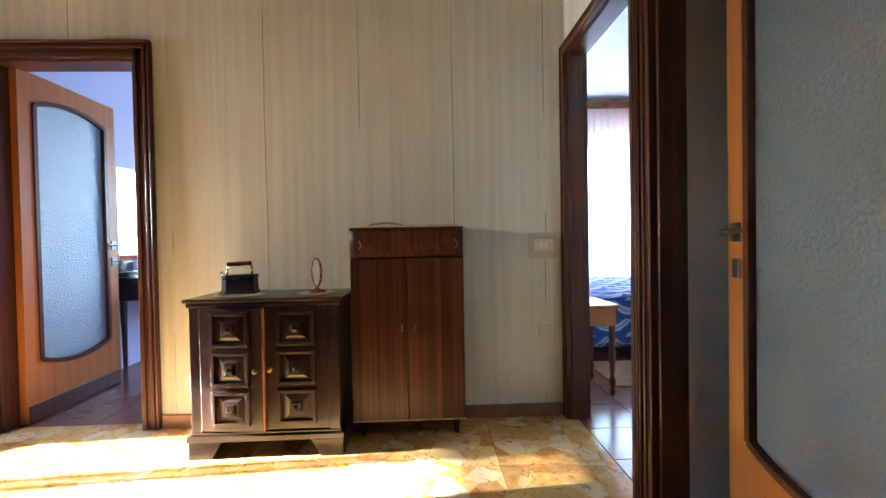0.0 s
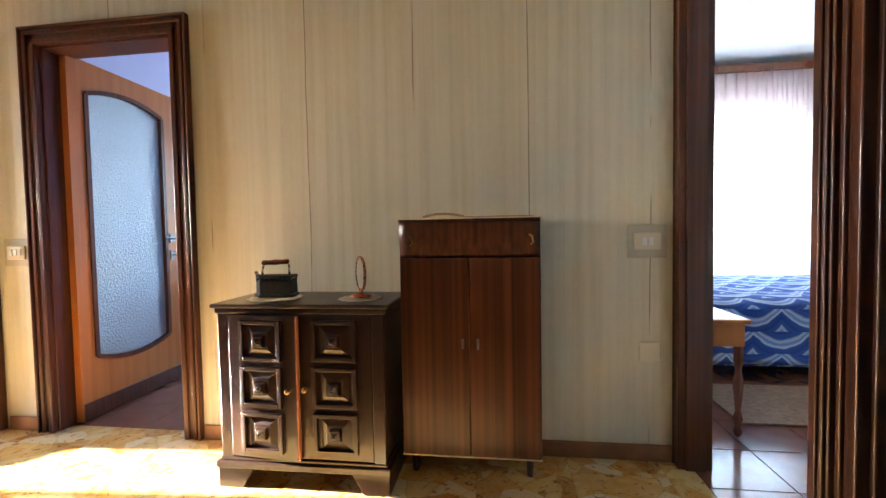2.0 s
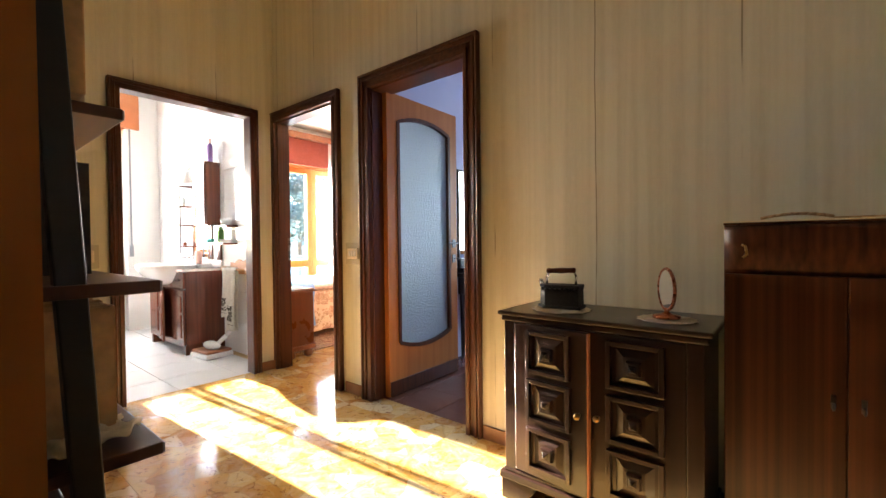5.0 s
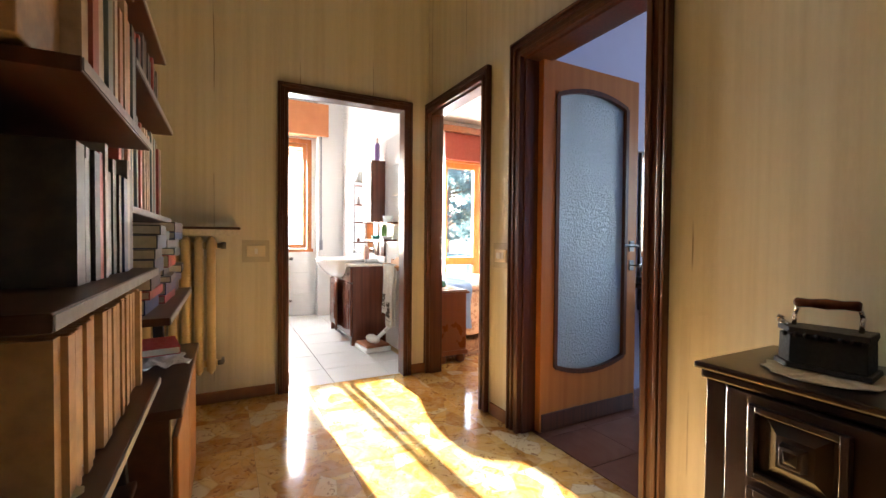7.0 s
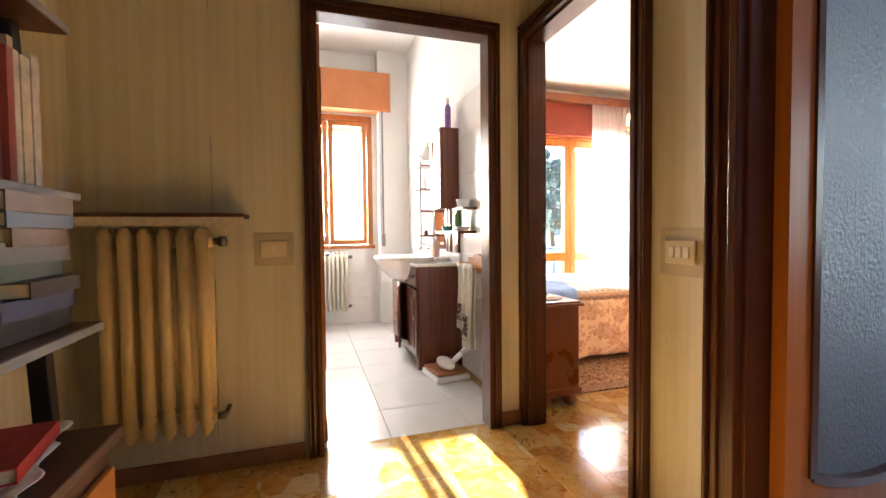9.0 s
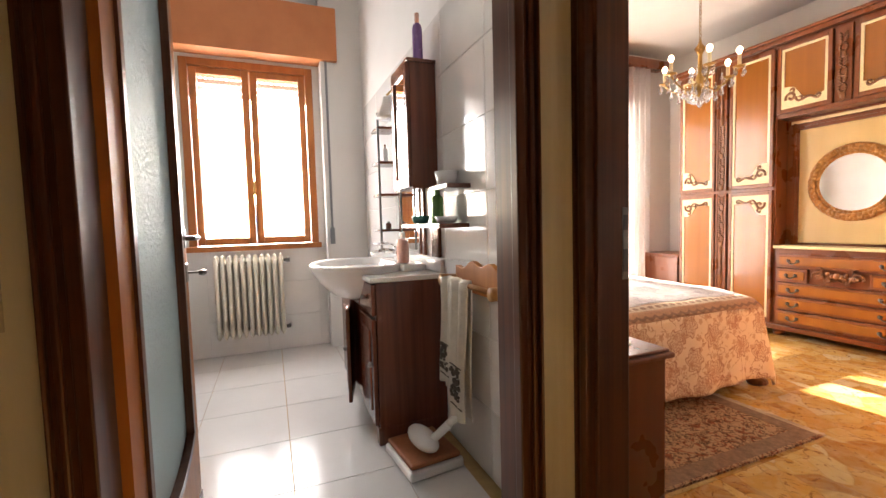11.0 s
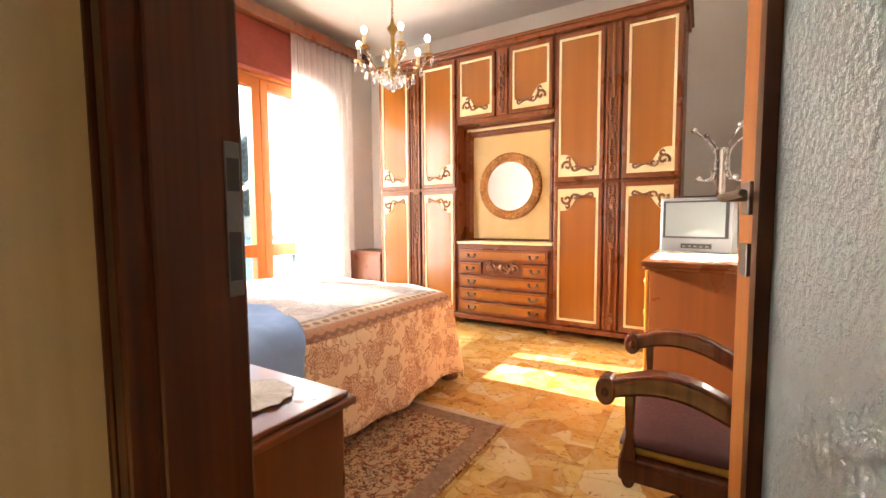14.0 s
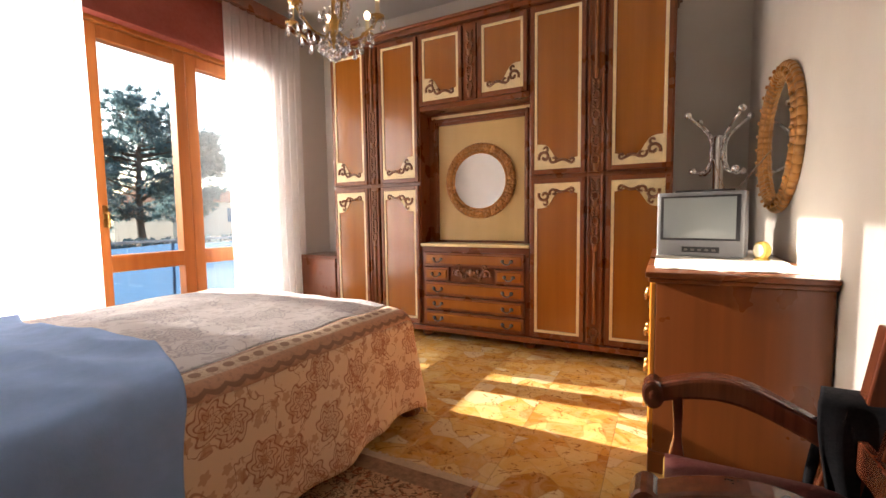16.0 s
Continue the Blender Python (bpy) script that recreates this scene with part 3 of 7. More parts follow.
for nm, mt, x0, x1, y0, y1 in (("ceiling_hall", "plaster", -3.95, 0.635, -2.1, 2.91), ("ceiling_bedroom", "bedplaster", -7.05, -2.9, 2.91, 6.9), ("ceiling_bath", "plaster", -7.05, -3.95, 0.2, 2.91), ("ceiling_study", "lilac", -2.9, 0.635, 2.91, 6.9), ("ceiling_east", "plaster", 0.58, 4.0, -2.1, 6.75)):
    bm = bmesh.new()
    low = 3.0 if nm in ("ceiling_bedroom", "ceiling_east", "ceiling_study") else H
    if low < H:
        x0, x1, y0, y1 = (max(x0, -6.88), -3.0, 2.98, 6.75) if nm == "ceiling_bedroom" else (x0 + 0.065, x1 - 0.065, max(y0, 2.98) if nm == "ceiling_study" else y0 + 0.1, min(y1, 6.75) - (0.25 if nm == "ceiling_east" else 0))
    add_box(bm, (x0, y0, low), (x1, y1, H + 0.12))
    structure(obj(nm, bm, mt))
bm = bmesh.new()
add_box(bm, (-7.05, -2.1, -0.2), (4.0, 6.9, -0.006))
structure(obj("floor", bm, "grout"), "grout bed under the floor tiles")
floor = bpy.data.objects["floor"]


def casing(name, x0, x1, y0, y1, along, a, b, head=DOOR, w=0.085, faces=(0, 1), t=0.022):
    """Dark wooden door lining with moulded architraves on both faces of a wall."""
    bm = bmesh.new()
    proud = 0.022

    def put(a0, a1, d0, d1, z0, z1):
        add_box(bm, (a0, d0, z0) if along == "x" else (d0, a0, z0), (a1, d1, z1) if along == "x" else (d1, a1, z1))

    d0, d1 = (y0, y1) if along == "x" else (x0, x1)
    put(a, a + t, d0 - 0.004, d1 + 0.004, 0, head)
    put(b - t, b, d0 - 0.004, d1 + 0.004, 0, head)
    put(a, b, d0 - 0.004, d1 + 0.004, head - t, head)
    for face, s in [((d0, -1), (d1, 1))[i] for i in faces]:
        for (lo, hi, p) in ((-w, 0.006, 1.0), (-w * 0.72, -w * 0.50, 1.45), (-w, -w * 0.86, 1.7), (-0.016, 0.010, 1.5)):
            f0, f1 = face, face + s * proud * p
            put(a + lo, a + hi, f0, f1, 0, head - lo)
            put(b - hi, b - lo, f0, f1, 0, head - lo)
            put(a + lo, b - lo, f0, f1, head - hi, head - lo)
    ob = obj(name, bm, "casing", bevel=0.004)
    return structure(ob, "dark walnut door lining with moulded architrave")


casing("door_frame_bath", -3.96, -3.88, 0, 0, "y", 1.755, 2.63, w=0.058, faces=(1,), t=0.008)
casing("door_frame_bedroom", 0, 0, WA0, 2.94, "x", -3.84, -3.03, w=0.065, faces=(0,))
casing("door_frame_study", 0, 0, WA0, WA1, "x", -2.65, -1.85)
casing("door_frame_blue_room", 0.57, 0.645, 0, 0, "y", 1.985, 2.78, w=0.045)
casing("door_frame_side_room", 0.57, 0.645, 0, 0, "y", 1.02, 1.86, w=0.07)
casing("door_frame_entry", 0, 0, 0.12, 0.22, "x", -0.90, 0.20)


def skirting(name, *runs):
    bm = bmesh.new()
    for x0, y0, x1, y1 in runs:
        add_box(bm, (x0, y0, 0), (x1, y1, 0.075))
    return structure(obj(name, bm, "skirting", bevel=0.004), "low brown stone skirting")


skirting("baseboard_hall", (-1.762, 2.826, 0.568, 2.84), (-2.94, 2.826, -2.738, 2.84), (-3.88, 0.80, -3.866, 1.68), (-3.88, 2.66, -3.866, 2.826), (0.556, -1.9, 0.57, 0.93))
skirting("baseboard_bedroom", (-3.014, 3.9, -3.0, 6.75), (-6.88, 3.0, -6.866, 3.78), (-6.88, 6.05, -6.866, 6.75), (-6.86, 6.736, -3.0, 6.75))


# ---- doors and windows ----
def glass_door(name, x, y, rz, label, width=0.79, height=2.07, handle_side=1):
    """A wooden leaf with a frosted pane arched at head and foot. Hinge at the origin, leaf along local x."""
    d = thing(name, x, y, 0.008, label, "door", rz)
    s, th, z0, z1, rise = 0.105, 0.04, 0.30, height - 0.13, 0.055
    L, R = s, width - s

    def curve(base, up):
        pts = []
        for i in range(13):
            u = i / 12
            pts.append((L + (R - L) * u, base + up * (1 - (2 * u - 1) ** 2)))
        return pts

    head, foot = curve(z1 - rise, rise), curve(z0 + rise, -rise)
    bm = bmesh.new()
    add_box(bm, (0, -th / 2, 0), (L, th / 2, height))
    add_box(bm, (R, -th / 2, 0), (width, th / 2, height))
    for pts, z in ((head, height), (foot, 0.0)):
        for (xa, za), (xb, zb) in zip(pts, pts[1:]):
            add_prism(bm, [(xa, za), (xb, zb), (xb, z), (xa, z)], -th / 2, th / 2)
    bmesh.ops.remove_doubles(bm, verts=bm.verts, dist=1e-5)
    obj("leaf_frame", bm, "door", d)
    bm = bmesh.new()
    for pts in (head, foot):
        for (xa, za), (xb, zb) in zip(pts, pts[1:]):
            add_prism(bm, [(xa, za - 0.013), (xb, zb - 0.013), (xb, zb + 0.013), (xa, za + 0.013)], -th / 2 - 0.008, th / 2 + 0.008)
    for xx in (L, R):
        add_box(bm, (xx - 0.013, -th / 2 - 0.008, z0 + rise), (xx + 0.013, th / 2 + 0.008, z1 - rise))
    obj("glazing_bead", bm, "casing", d)
    bm = bmesh.new()
    add_prism(bm, [*foot, *head[::-1]], -0.003, 0.003)
    obj("pane", bm, "frosted", d)
    boxes("kick_rail", "casing", d, ((0.01, -th / 2 - 0.006, 0.002), (width - 0.01, th / 2 + 0.006, 0.10)), bevel=0.003)
    hx = width - 0.05
    bm = bmesh.new()
    for sy in (-1, 1):
        f = sy * th / 2
        add_box(bm, (hx - 0.02, min(f, f + sy * 0.008), 1.005), (hx + 0.02, max(f, f + sy * 0.008), 1.07))
        add_box(bm, (hx - 0.02, min(f, f + sy * 0.008), 0.885), (hx + 0.02, max(f, f + sy * 0.008), 0.95))
        add_tube(bm, (hx, f, 1.04), (hx, f + sy * 0.05, 1.04), 0.009)
        add_tube(bm, (hx + 0.008, f + sy * 0.045, 1.04), (hx - 0.115, f + sy * 0.048, 1.043), 0.009, 0.007)
    add_tube(bm, (hx, -th / 2 - 0.045, 0.918), (hx, -th / 2, 0.918), 0.004)
    add_lathe(bm, (hx, -th / 2 - 0.055, 0.905), [(0.003, 0), (0.014, 0.004), (0.014, 0.018), (0.003, 0.022)], 10)
    obj("handle", bm, "dullmetal", d, 0.002)
    return d


glass_door("frosted_door", -2.603, 2.925, 91.0, "honey wood door with frosted glass pane, standing open", 0.78)
glass_door("frosted_door", -3.058, 2.965, 104.0, "honey wood door with frosted glass pane, open against wall", 0.75)
glass_door("frosted_door", 0.735, 1.045, 84.0, "honey wood door with frosted glass pane, slightly ajar", 0.77)
glass_door("frosted_door", -3.97, 1.76, 180.5, "honey wood door with frosted glass pane, open into bathroom", 0.77)
glass_door("frosted_door", -0.925, 0.232, 90.0, "honey wood door with frosted glass pane, open into hall", 0.77)



def strike_plate(x, y, z, label):
    """Metal lock plate let into a door lining, with bolt and key slots; it faces +x."""
    p = thing("strike_plate", x, y, z, label, "lock plate")
    boxes("plate", "dullmetal", p, ((0.0, -0.010, -0.095), (0.0025, 0.010, 0.095)), bevel=0.001)
    boxes("latch_slot", "tvdark", p, ((0.002, -0.008, 0.035), (0.003, 0.008, 0.075)), bevel=0)
    boxes("bolt_slot", "tvdark", p, ((0.002, -0.008, -0.075), (0.003, 0.008, -0.015)), bevel=0)


strike_plate(-3.818, 2.928, 1.01, "bright metal strike plate in the dark door lining")

# bedroom: balcony doors with timber frames
FX0, FX1 = -7.02, -6.93


def balcony_window():
    w = thing("window_1", -6.97, 5.0, 0, "orange pine balcony doors with clear panes and low glazed rail", "window", kind="structure")
    iv = w.matrix_basis.inverted()

    def part(name, mat, *pairs, bevel=0.005):
        return boxes(name, mat, w, *[(iv @ Vector(a), iv @ Vector(b)) for a, b in pairs], bevel=bevel)

    part("frame", "windowwood", ((-7.05, 3.80, 0), (-6.90, 3.86, 2.42)), ((-7.05, 5.90, 0), (-6.90, 5.96, 2.42)), ((-7.05, 3.86, 2.35), (-6.90, 5.90, 2.42)), ((-7.05, 3.86, 0), (-6.90, 5.90, 0.05)))
    ys = [(3.865, 4.53), (4.535, 5.215), (5.22, 5.895)]
    for a, b in ys:
        part("sash", "windowwood", ((FX0, a, 0.055), (FX1, a + 0.085, 2.345)), ((FX0, b - 0.085, 0.055), (FX1, b, 2.345)), ((FX0, a + 0.085, 2.255), (FX1, b - 0.085, 2.345)), ((FX0, a + 0.085, 0.66), (FX1, b - 0.085, 0.78)), ((FX0, a + 0.085, 0.055), (FX1, b - 0.085, 0.20)))
        g = part("pane", "pane", ((-6.98, a + 0.08, 0.76), (-6.974, b - 0.08, 2.26)), ((-6.98, a + 0.08, 0.19), (-6.974, b - 0.08, 0.67)), bevel=0)
        g.visible_shadow = False
    bm = bmesh.new()
    for yy in (4.60,):
        add_box(bm, (-6.93, yy - 0.016, 0.98), (-6.922, yy + 0.016, 1.13))
        add_tube(bm, (-6.925, yy, 1.08), (-6.88, yy, 1.08), 0.008)
        add_tube(bm, (-6.884, yy, 1.085), (-6.884, yy, 0.975), 0.008)
    obj("handle", bm, "brass", w, 0.002, m=iv.copy())


balcony_window()


def bath_window():
    w = thing("window_2", -6.98, 1.95, 0.92, "orange pine casement window with short white curtains", "window", kind="structure")
    iv = w.matrix_basis.inverted()

    def part(name, mat, *pairs, bevel=0.005):
        return boxes(name, mat, w, *[(iv @ Vector(a), iv @ Vector(b)) for a, b in pairs], bevel=bevel)

    part("frame", "windowwood", ((-7.05, 1.44, 0.92), (-6.93, 1.50, 2.46)), ((-7.05, 2.40, 0.92), (-6.93, 2.46, 2.46)), ((-7.05, 1.50, 2.40), (-6.93, 2.40, 2.46)), ((-7.05, 1.42, 0.89), (-6.90, 2.48, 0.935)))
    for a, b in ((1.505, 1.945), (1.955, 2.395)):
        part("sash", "windowwood", ((-7.0, a, 0.94), (-6.945, a + 0.055, 2.395)), ((-7.0, b - 0.055, 0.94), (-6.945, b, 2.395)), ((-7.0, a + 0.055, 2.34), (-6.945, b - 0.055, 2.395)), ((-7.0, a + 0.055, 0.94), (-6.945, b - 0.055, 1.0)))
        g = part("pane", "pane", ((-6.98, a + 0.05, 0.995), (-6.975, b - 0.05, 2.345)), bevel=0)
        g.visible_shadow = False
        bm = bmesh.new()
        add_sheet(bm, lambda u, v, a=a, b=b: iv @ Vector((-6.935 + 0.009 * math.sin(u * 46) + 0.004 * math.sin(u * 17 + v * 3), a + 0.05 + (b - a - 0.10) * u, 1.0 + 1.27 * v)), 60, 6)
        obj("short_curtain", bm, "bathsheer", w, smooth=True)
    bm = bmesh.new()
    add_tube(bm, iv @ Vector((-6.94, 1.95, 1.46)), iv @ Vector((-6.90, 1.95, 1.46)), 0.008)
    add_tube(bm, iv @ Vector((-6.905, 1.95, 1.47)), iv @ Vector((-6.905, 1.95, 1.36)), 0.008)
    obj("handle", bm, "brass", w)


bath_window()


def simple_window(name, x0, x1, y, z0, z1, label):
    w = thing(name, (x0 + x1) / 2, y, z0, label, "window", kind="structure")
    c = (x0 + x1) / 2
    wd, h = (x1 - x0) / 2, z1 - z0
    boxes("frame", "windowwood", w, ((-wd, -0.04, 0), (-wd + 0.07, 0.04, h)), ((wd - 0.07, -0.04, 0), (wd, 0.04, h)), ((-wd + 0.07, -0.04, h - 0.07), (wd - 0.07, 0.04, h)), ((-wd + 0.07, -0.04, 0), (wd - 0.07, 0.04, 0.07)), ((-0.05, -0.04, 0.07), (0.05, 0.04, h - 0.07)))
    g = boxes("pane", "pane", w, ((-wd + 0.07, -0.003, 0.07), (-0.05, 0.003, h - 0.07)), ((0.05, -0.003, 0.07), (wd - 0.07, 0.003, h - 0.07)), bevel=0)
    g.visible_shadow = False


simple_window("window_3", -2.1, -0.6, 6.82, 0.85, 2.35, "timber window of the study with clear panes")
simple_window("window_4", 1.0, 3.4, 6.66, 0.55, 2.45, "wide timber window behind long white curtains")


def curtain(name, p0, p1, z0, z1, mat, label, folds=9, depth=0.035, seed=0, spread=0.0):
    """A hanging curtain with folds from p0 to p1."""
    r = random.Random(seed)
    ph = [r.uniform(0, 6.28) for _ in range(4)]
    a, b = Vector((*p0, 0)), Vector((*p1, 0))
    way = (b - a).normalized()
    side = Vector((-way.y, way.x, 0))
    bm = bmesh.new()

    def fn(u, v):
        k = depth * (0.45 + 0.55 * (1 - v))
        w = k * (math.sin(u * folds * 6.283 + ph[0] + 0.5 * math.sin(v * 3 + ph[1])) + 0.45 * math.sin(u * folds * 12.9 + ph[2]) + 0.3 * math.sin(u * 7 + v * 4 + ph[3]))
        p = a + (b - a) * u + way * (0.012 * math.sin(u * folds * 6.283 * 2 + ph[2])) + side * w
        return (p.x, p.y, z0 + (z1 - z0) * v + (1 - v) * 0.01 * math.sin(u * 20 + ph[3]))

    add_sheet(bm, fn, folds * 14, 10)
    return tagged(obj(name, bm, mat, smooth=True), label, "curtain")


curtain("curtain", (-6.74, 3.25), (-6.74, 4.48), 0.05, 2.80, "sheer", "long sheer white curtain beside the balcony doors", 13, 0.03, 1)
curtain("curtain", (-6.74, 5.43), (-6.74, 6.25), 0.05, 2.80, "sheer", "long sheer white curtain beside the balcony doors", 10, 0.03, 2)
curtain("curtain", (0.85, 6.36), (3.6, 6.36), 0.02, 2.862, "sheer", "long white curtain across the wide window", 22, 0.03, 3)
curtain("curtain_pelmet", (0.80, 6.29), (3.65, 6.29), 2.30, 2.86, "pinksheer", "gathered pinkish valance above the white curtain", 26, 0.02, 4)
tagged(boxes("curtain_rail", "wardrobe", None, ((-6.82, 3.3, 2.80), (-6.64, 6.45, 2.86)), ((-6.66, 3.3, 2.77), (-6.635, 6.45, 2.87))), "dark wooden curtain rail under the bedroom ceiling", "curtain rail")
tagged(boxes("curtain_rail", "wardrobe", None, ((0.75, 6.22, 2.86), (3.7, 6.42, 2.91)), ((0.75, 6.20, 2.84), (3.7, 6.225, 2.93))), "dark wooden curtain rail above pink valance", "curtain rail")
tagged(boxes("shutter_box", "redbox", None, ((-6.878, 3.74, 2.40), (-6.80, 6.02, 2.86)), ((-6.878, 3.72, 2.37), (-6.79, 6.04, 2.40))), "brick red roller shutter box above balcony doors", "shutter box")
tagged(boxes("shutter_box", "shutterbox", None, ((-6.948, 1.22, 2.49), (-6.76, 2.66, 2.93))), "orange laminate roller shutter box above bathroom window", "shutter box")

# ---- bedroom ----


def scroll(bm, cx, cz, sx, sz, y, r=0.009):
    """A carved corner scroll: two volutes, a leaf and a stem."""
    def spiral(x0, z0, a0, turns, size, way):
        pts = []
        for i in range(15):
            u = i / 14
            a = a0 + way * turns * 6.283 * u
            q = size * (1 - 0.8 * u)
            pts.append(Vector((x0 + sx * q * math.cos(a), y, z0 + sz * q * math.sin(a))))
        return pts
    for pts, k in ((spiral(cx + sx * 0.042, cz + sz * 0.055, 3.6, 1.1, 0.044, -1), 1.0), (spiral(cx + sx * 0.108, cz + sz * 0.036, 2.6, 1.0, 0.031, 1), 0.85), (spiral(cx + sx * 0.045, cz + sz * 0.112, 4.5, 0.8, 0.026, 1), 0.85), (spiral(cx + sx * 0.232, cz + sz * 0.026, 4.2, 0.9, 0.022, 1), 0.8)):
        for p, q in zip(pts, pts[1:]):
            add_tube(bm, p, q, r * k, r * k, 6)
    stem = [Vector((cx + sx * (0.12 + 0.10 * i / 8), y, cz + sz * (0.014 + 0.018 * math.sin(i / 8 * 3.4)))) for i in range(9)]
    for p, q in zip(stem, stem[1:]):
        add_tube(bm, p, q, r * 0.9, r * 0.9, 6)


def carved_strip(bm, cx, z0, z1, y):
    """A run of carved drops, rings and leaves."""
    z, k = z0 + 0.03, 0
    while z < z1 - 0.03:
        kind = k % 5
        if kind == 0:
            bmesh.ops.create_uvsphere(bm, u_segments=10, v_segments=6, radius=0.02, matrix=Matrix.Translation((cx, y, z)) @ Matrix.Diagonal((1, 0.6, 1.6, 1)))
            z += 0.05
        elif kind in (1, 3):
            for i in range(10):
                a, b = 6.283 * i / 10, 6.283 * (i + 1) / 10
                add_tube(bm, (cx + 0.024 * math.cos(a), y, z + 0.034 * math.sin(a)), (cx + 0.024 * math.cos(b), y, z + 0.034 * math.sin(b)), 0.008, None, 6)
            z += 0.055
        else:
            for s in (-1, 1):
                for i in range(3):
                    add_ball(bm, (cx + s * 0.017, y, z + i * 0.022), 0.017, (0.5, 0.5, 1.2), 8, Matrix.Rotation(s * 0.6, 4, "Y"))
            z += 0.072
        k += 1


def wardrobe():
    X0, X1, YF, TOP = -6.27, -3.47, 6.15, 2.52
    w = thing("wardrobe", (X0 + X1) / 2, 6.44, 0, "tall red-brown wardrobe with ochre panels, cream trim and carvings", "wardrobe")
    iv = w.matrix_basis.inverted()
    mi = iv.copy()

    def part(name, mat, *pairs, bevel=0.004, parent=None):
        return boxes(name, mat, parent or w, *pairs, bevel=bevel, m=mi)

    cx0, cx1 = -5.335, -4.405
    part("body", "wardrobe", ((X0, YF + 0.03, 0.085), (cx0, 6.735, TOP)), ((cx1, YF + 0.03, 0.085), (X1, 6.735, TOP)), ((cx0, YF + 0.03, 1.89), (cx1, 6.735, TOP)), ((cx0, YF + 0.03, 0.085), (cx1, 6.735, 0.775)), ((cx0, YF + 0.22, 0.775), (cx1, 6.735, 1.89)))
    part("cornice", "wardrobe", ((X0 - 0.02, YF - 0.015, TOP - 0.005), (X1 + 0.02, 6.735, TOP + 0.03)), ((X0 - 0.04, YF - 0.035, TOP + 0.03), (X1 + 0.04, 6.735, TOP + 0.055)))
    part("plinth", "wardrobe", ((X0 - 0.01, YF, 0.06), (X1 + 0.01, 6.735, 0.10)))
    for fx in (X0 + 0.1, -5.32, -4.42, X1 - 0.1):
        for fy in (YF + 0.09, 6.66):
            bm = bmesh.new()
            add_lathe(bm, (fx, fy, 0), [(0.035, 0), (0.045, 0.012), (0.05, 0.03), (0.035, 0.05), (0.03, 0.062)], 14)
            obj("foot", bm, "carved", w, m=mi)
    doors = []
    for b0 in (X0, cx1):
        a, e = b0 + 0.012, b0 + 0.935 - 0.012
        for (p, q) in ((a, a + 0.385), (e - 0.385, e)):
            for z0, z1, up in ((0.115, 1.285, False), (1.315, 2.49, True)):
                doors.append((p, q, z0, z1, up, 1 if p == a else -1))
    ca, ce = cx0 + 0.012, cx1 - 0.012
    doors += [(ca, ca + 0.385, 1.925, 2.49, True, 1), (ce - 0.385, ce, 1.925, 2.49, True, -1)]
    for p, q, z0, z1, up, side in doors:
        dr = part("door", "wardrobe", ((p, YF, z0), (p + 0.03, YF + 0.028, z1)), ((q - 0.03, YF, z0), (q, YF + 0.028, z1)), ((p + 0.03, YF, z0), (q - 0.03, YF + 0.028, z0 + 0.035)), ((p + 0.03, YF, z1 - 0.035), (q - 0.03, YF + 0.028, z1)))
        i0, i1, j0, j1 = p + 0.03, q - 0.03, z0 + 0.035, z1 - 0.035
        pn = boxes("panel", "ochre", None, ((i0, YF + 0.012, j0), (i1, YF + 0.026, j1)), bevel=0)
        pn.parent = dr
        c = 0.02
        tr = boxes("trim", "cream", None, ((i0, YF + 0.004, j0), (i0 + c, YF + 0.013, j1)), ((i1 - c, YF + 0.004, j0), (i1, YF + 0.013, j1)), ((i0 + c, YF + 0.004, j0), (i1 - c, YF + 0.013, j0 + c)), ((i0 + c, YF + 0.004, j1 - c), (i1 - c, YF + 0.013, j1)), bevel=0.002)
        tr.parent = dr
        # cream ground under the scroll, with a curved edge
        bm = bmesh.new()
        zb, sg = (j0 + c, 1) if up else (j1 - c, -1)
        out = []
        xs, xe = (i0 + c, i1 - c) if side == 1 else (i1 - c, i0 + c)
        for i in range(15):
            u = i / 14
            hgt = 0.035 + 0.125 / (1 + math.exp((u - 0.38) * 16)) + 0.022 * max(0.0, (u - 0.7) / 0.3)
            out.append((xs + (xe - xs) * u, zb + sg * hgt))
        for (xa, za), (xb, zc) in zip(out, out[1:]):
            add_prism(bm, [(xa, zb), (xb, zb), (xb, zc), (xa, za)], YF + 0.005, YF + 0.0125)
        pt = obj("scroll_ground", bm, "cream", dr)
        bm = bmesh.new()
        scroll(bm, xs + 0.012 * side, zb + sg * 0.012, side, sg, YF + 0.004, 0.0105)
        obj("scroll", bm, "carved", dr, smooth=True)
    for sx in (X0 + 0.4675, cx1 + 0.4675):
        for z0, z1 in ((0.115, 1.285), (1.315, 2.49)):
            part("pilaster", "wardrobe", ((sx - 0.052, YF + 0.006, z0), (sx + 0.052, YF + 0.03, z1)), ((sx - 0.052, YF - 0.006, z0), (sx - 0.036, YF + 0.006, z1)), ((sx + 0.036, YF - 0.006, z0), (sx + 0.052, YF + 0.006, z1)))
            bm = bmesh.new()
            if z0 < 1:
                carved_strip(bm, sx, z1 - 0.52, z1, YF)
                carved_strip(bm, sx, z0, z0 + 0.14, YF)
                add_tube(bm, (sx, YF + 0.002, z0 + 0.14), (sx, YF + 0.002, z1 - 0.52), 0.013, None, 8)
            else:
                carved_strip(bm, sx, z0, z0 + 0.62, YF)
                add_tube(bm, (sx, YF + 0.002, z0 + 0.62), (sx, YF + 0.002, z1), 0.013, None, 8)
            obj("carving", bm, "carved", w, smooth=True, m=mi)
    mx = (cx0 + cx1) / 2
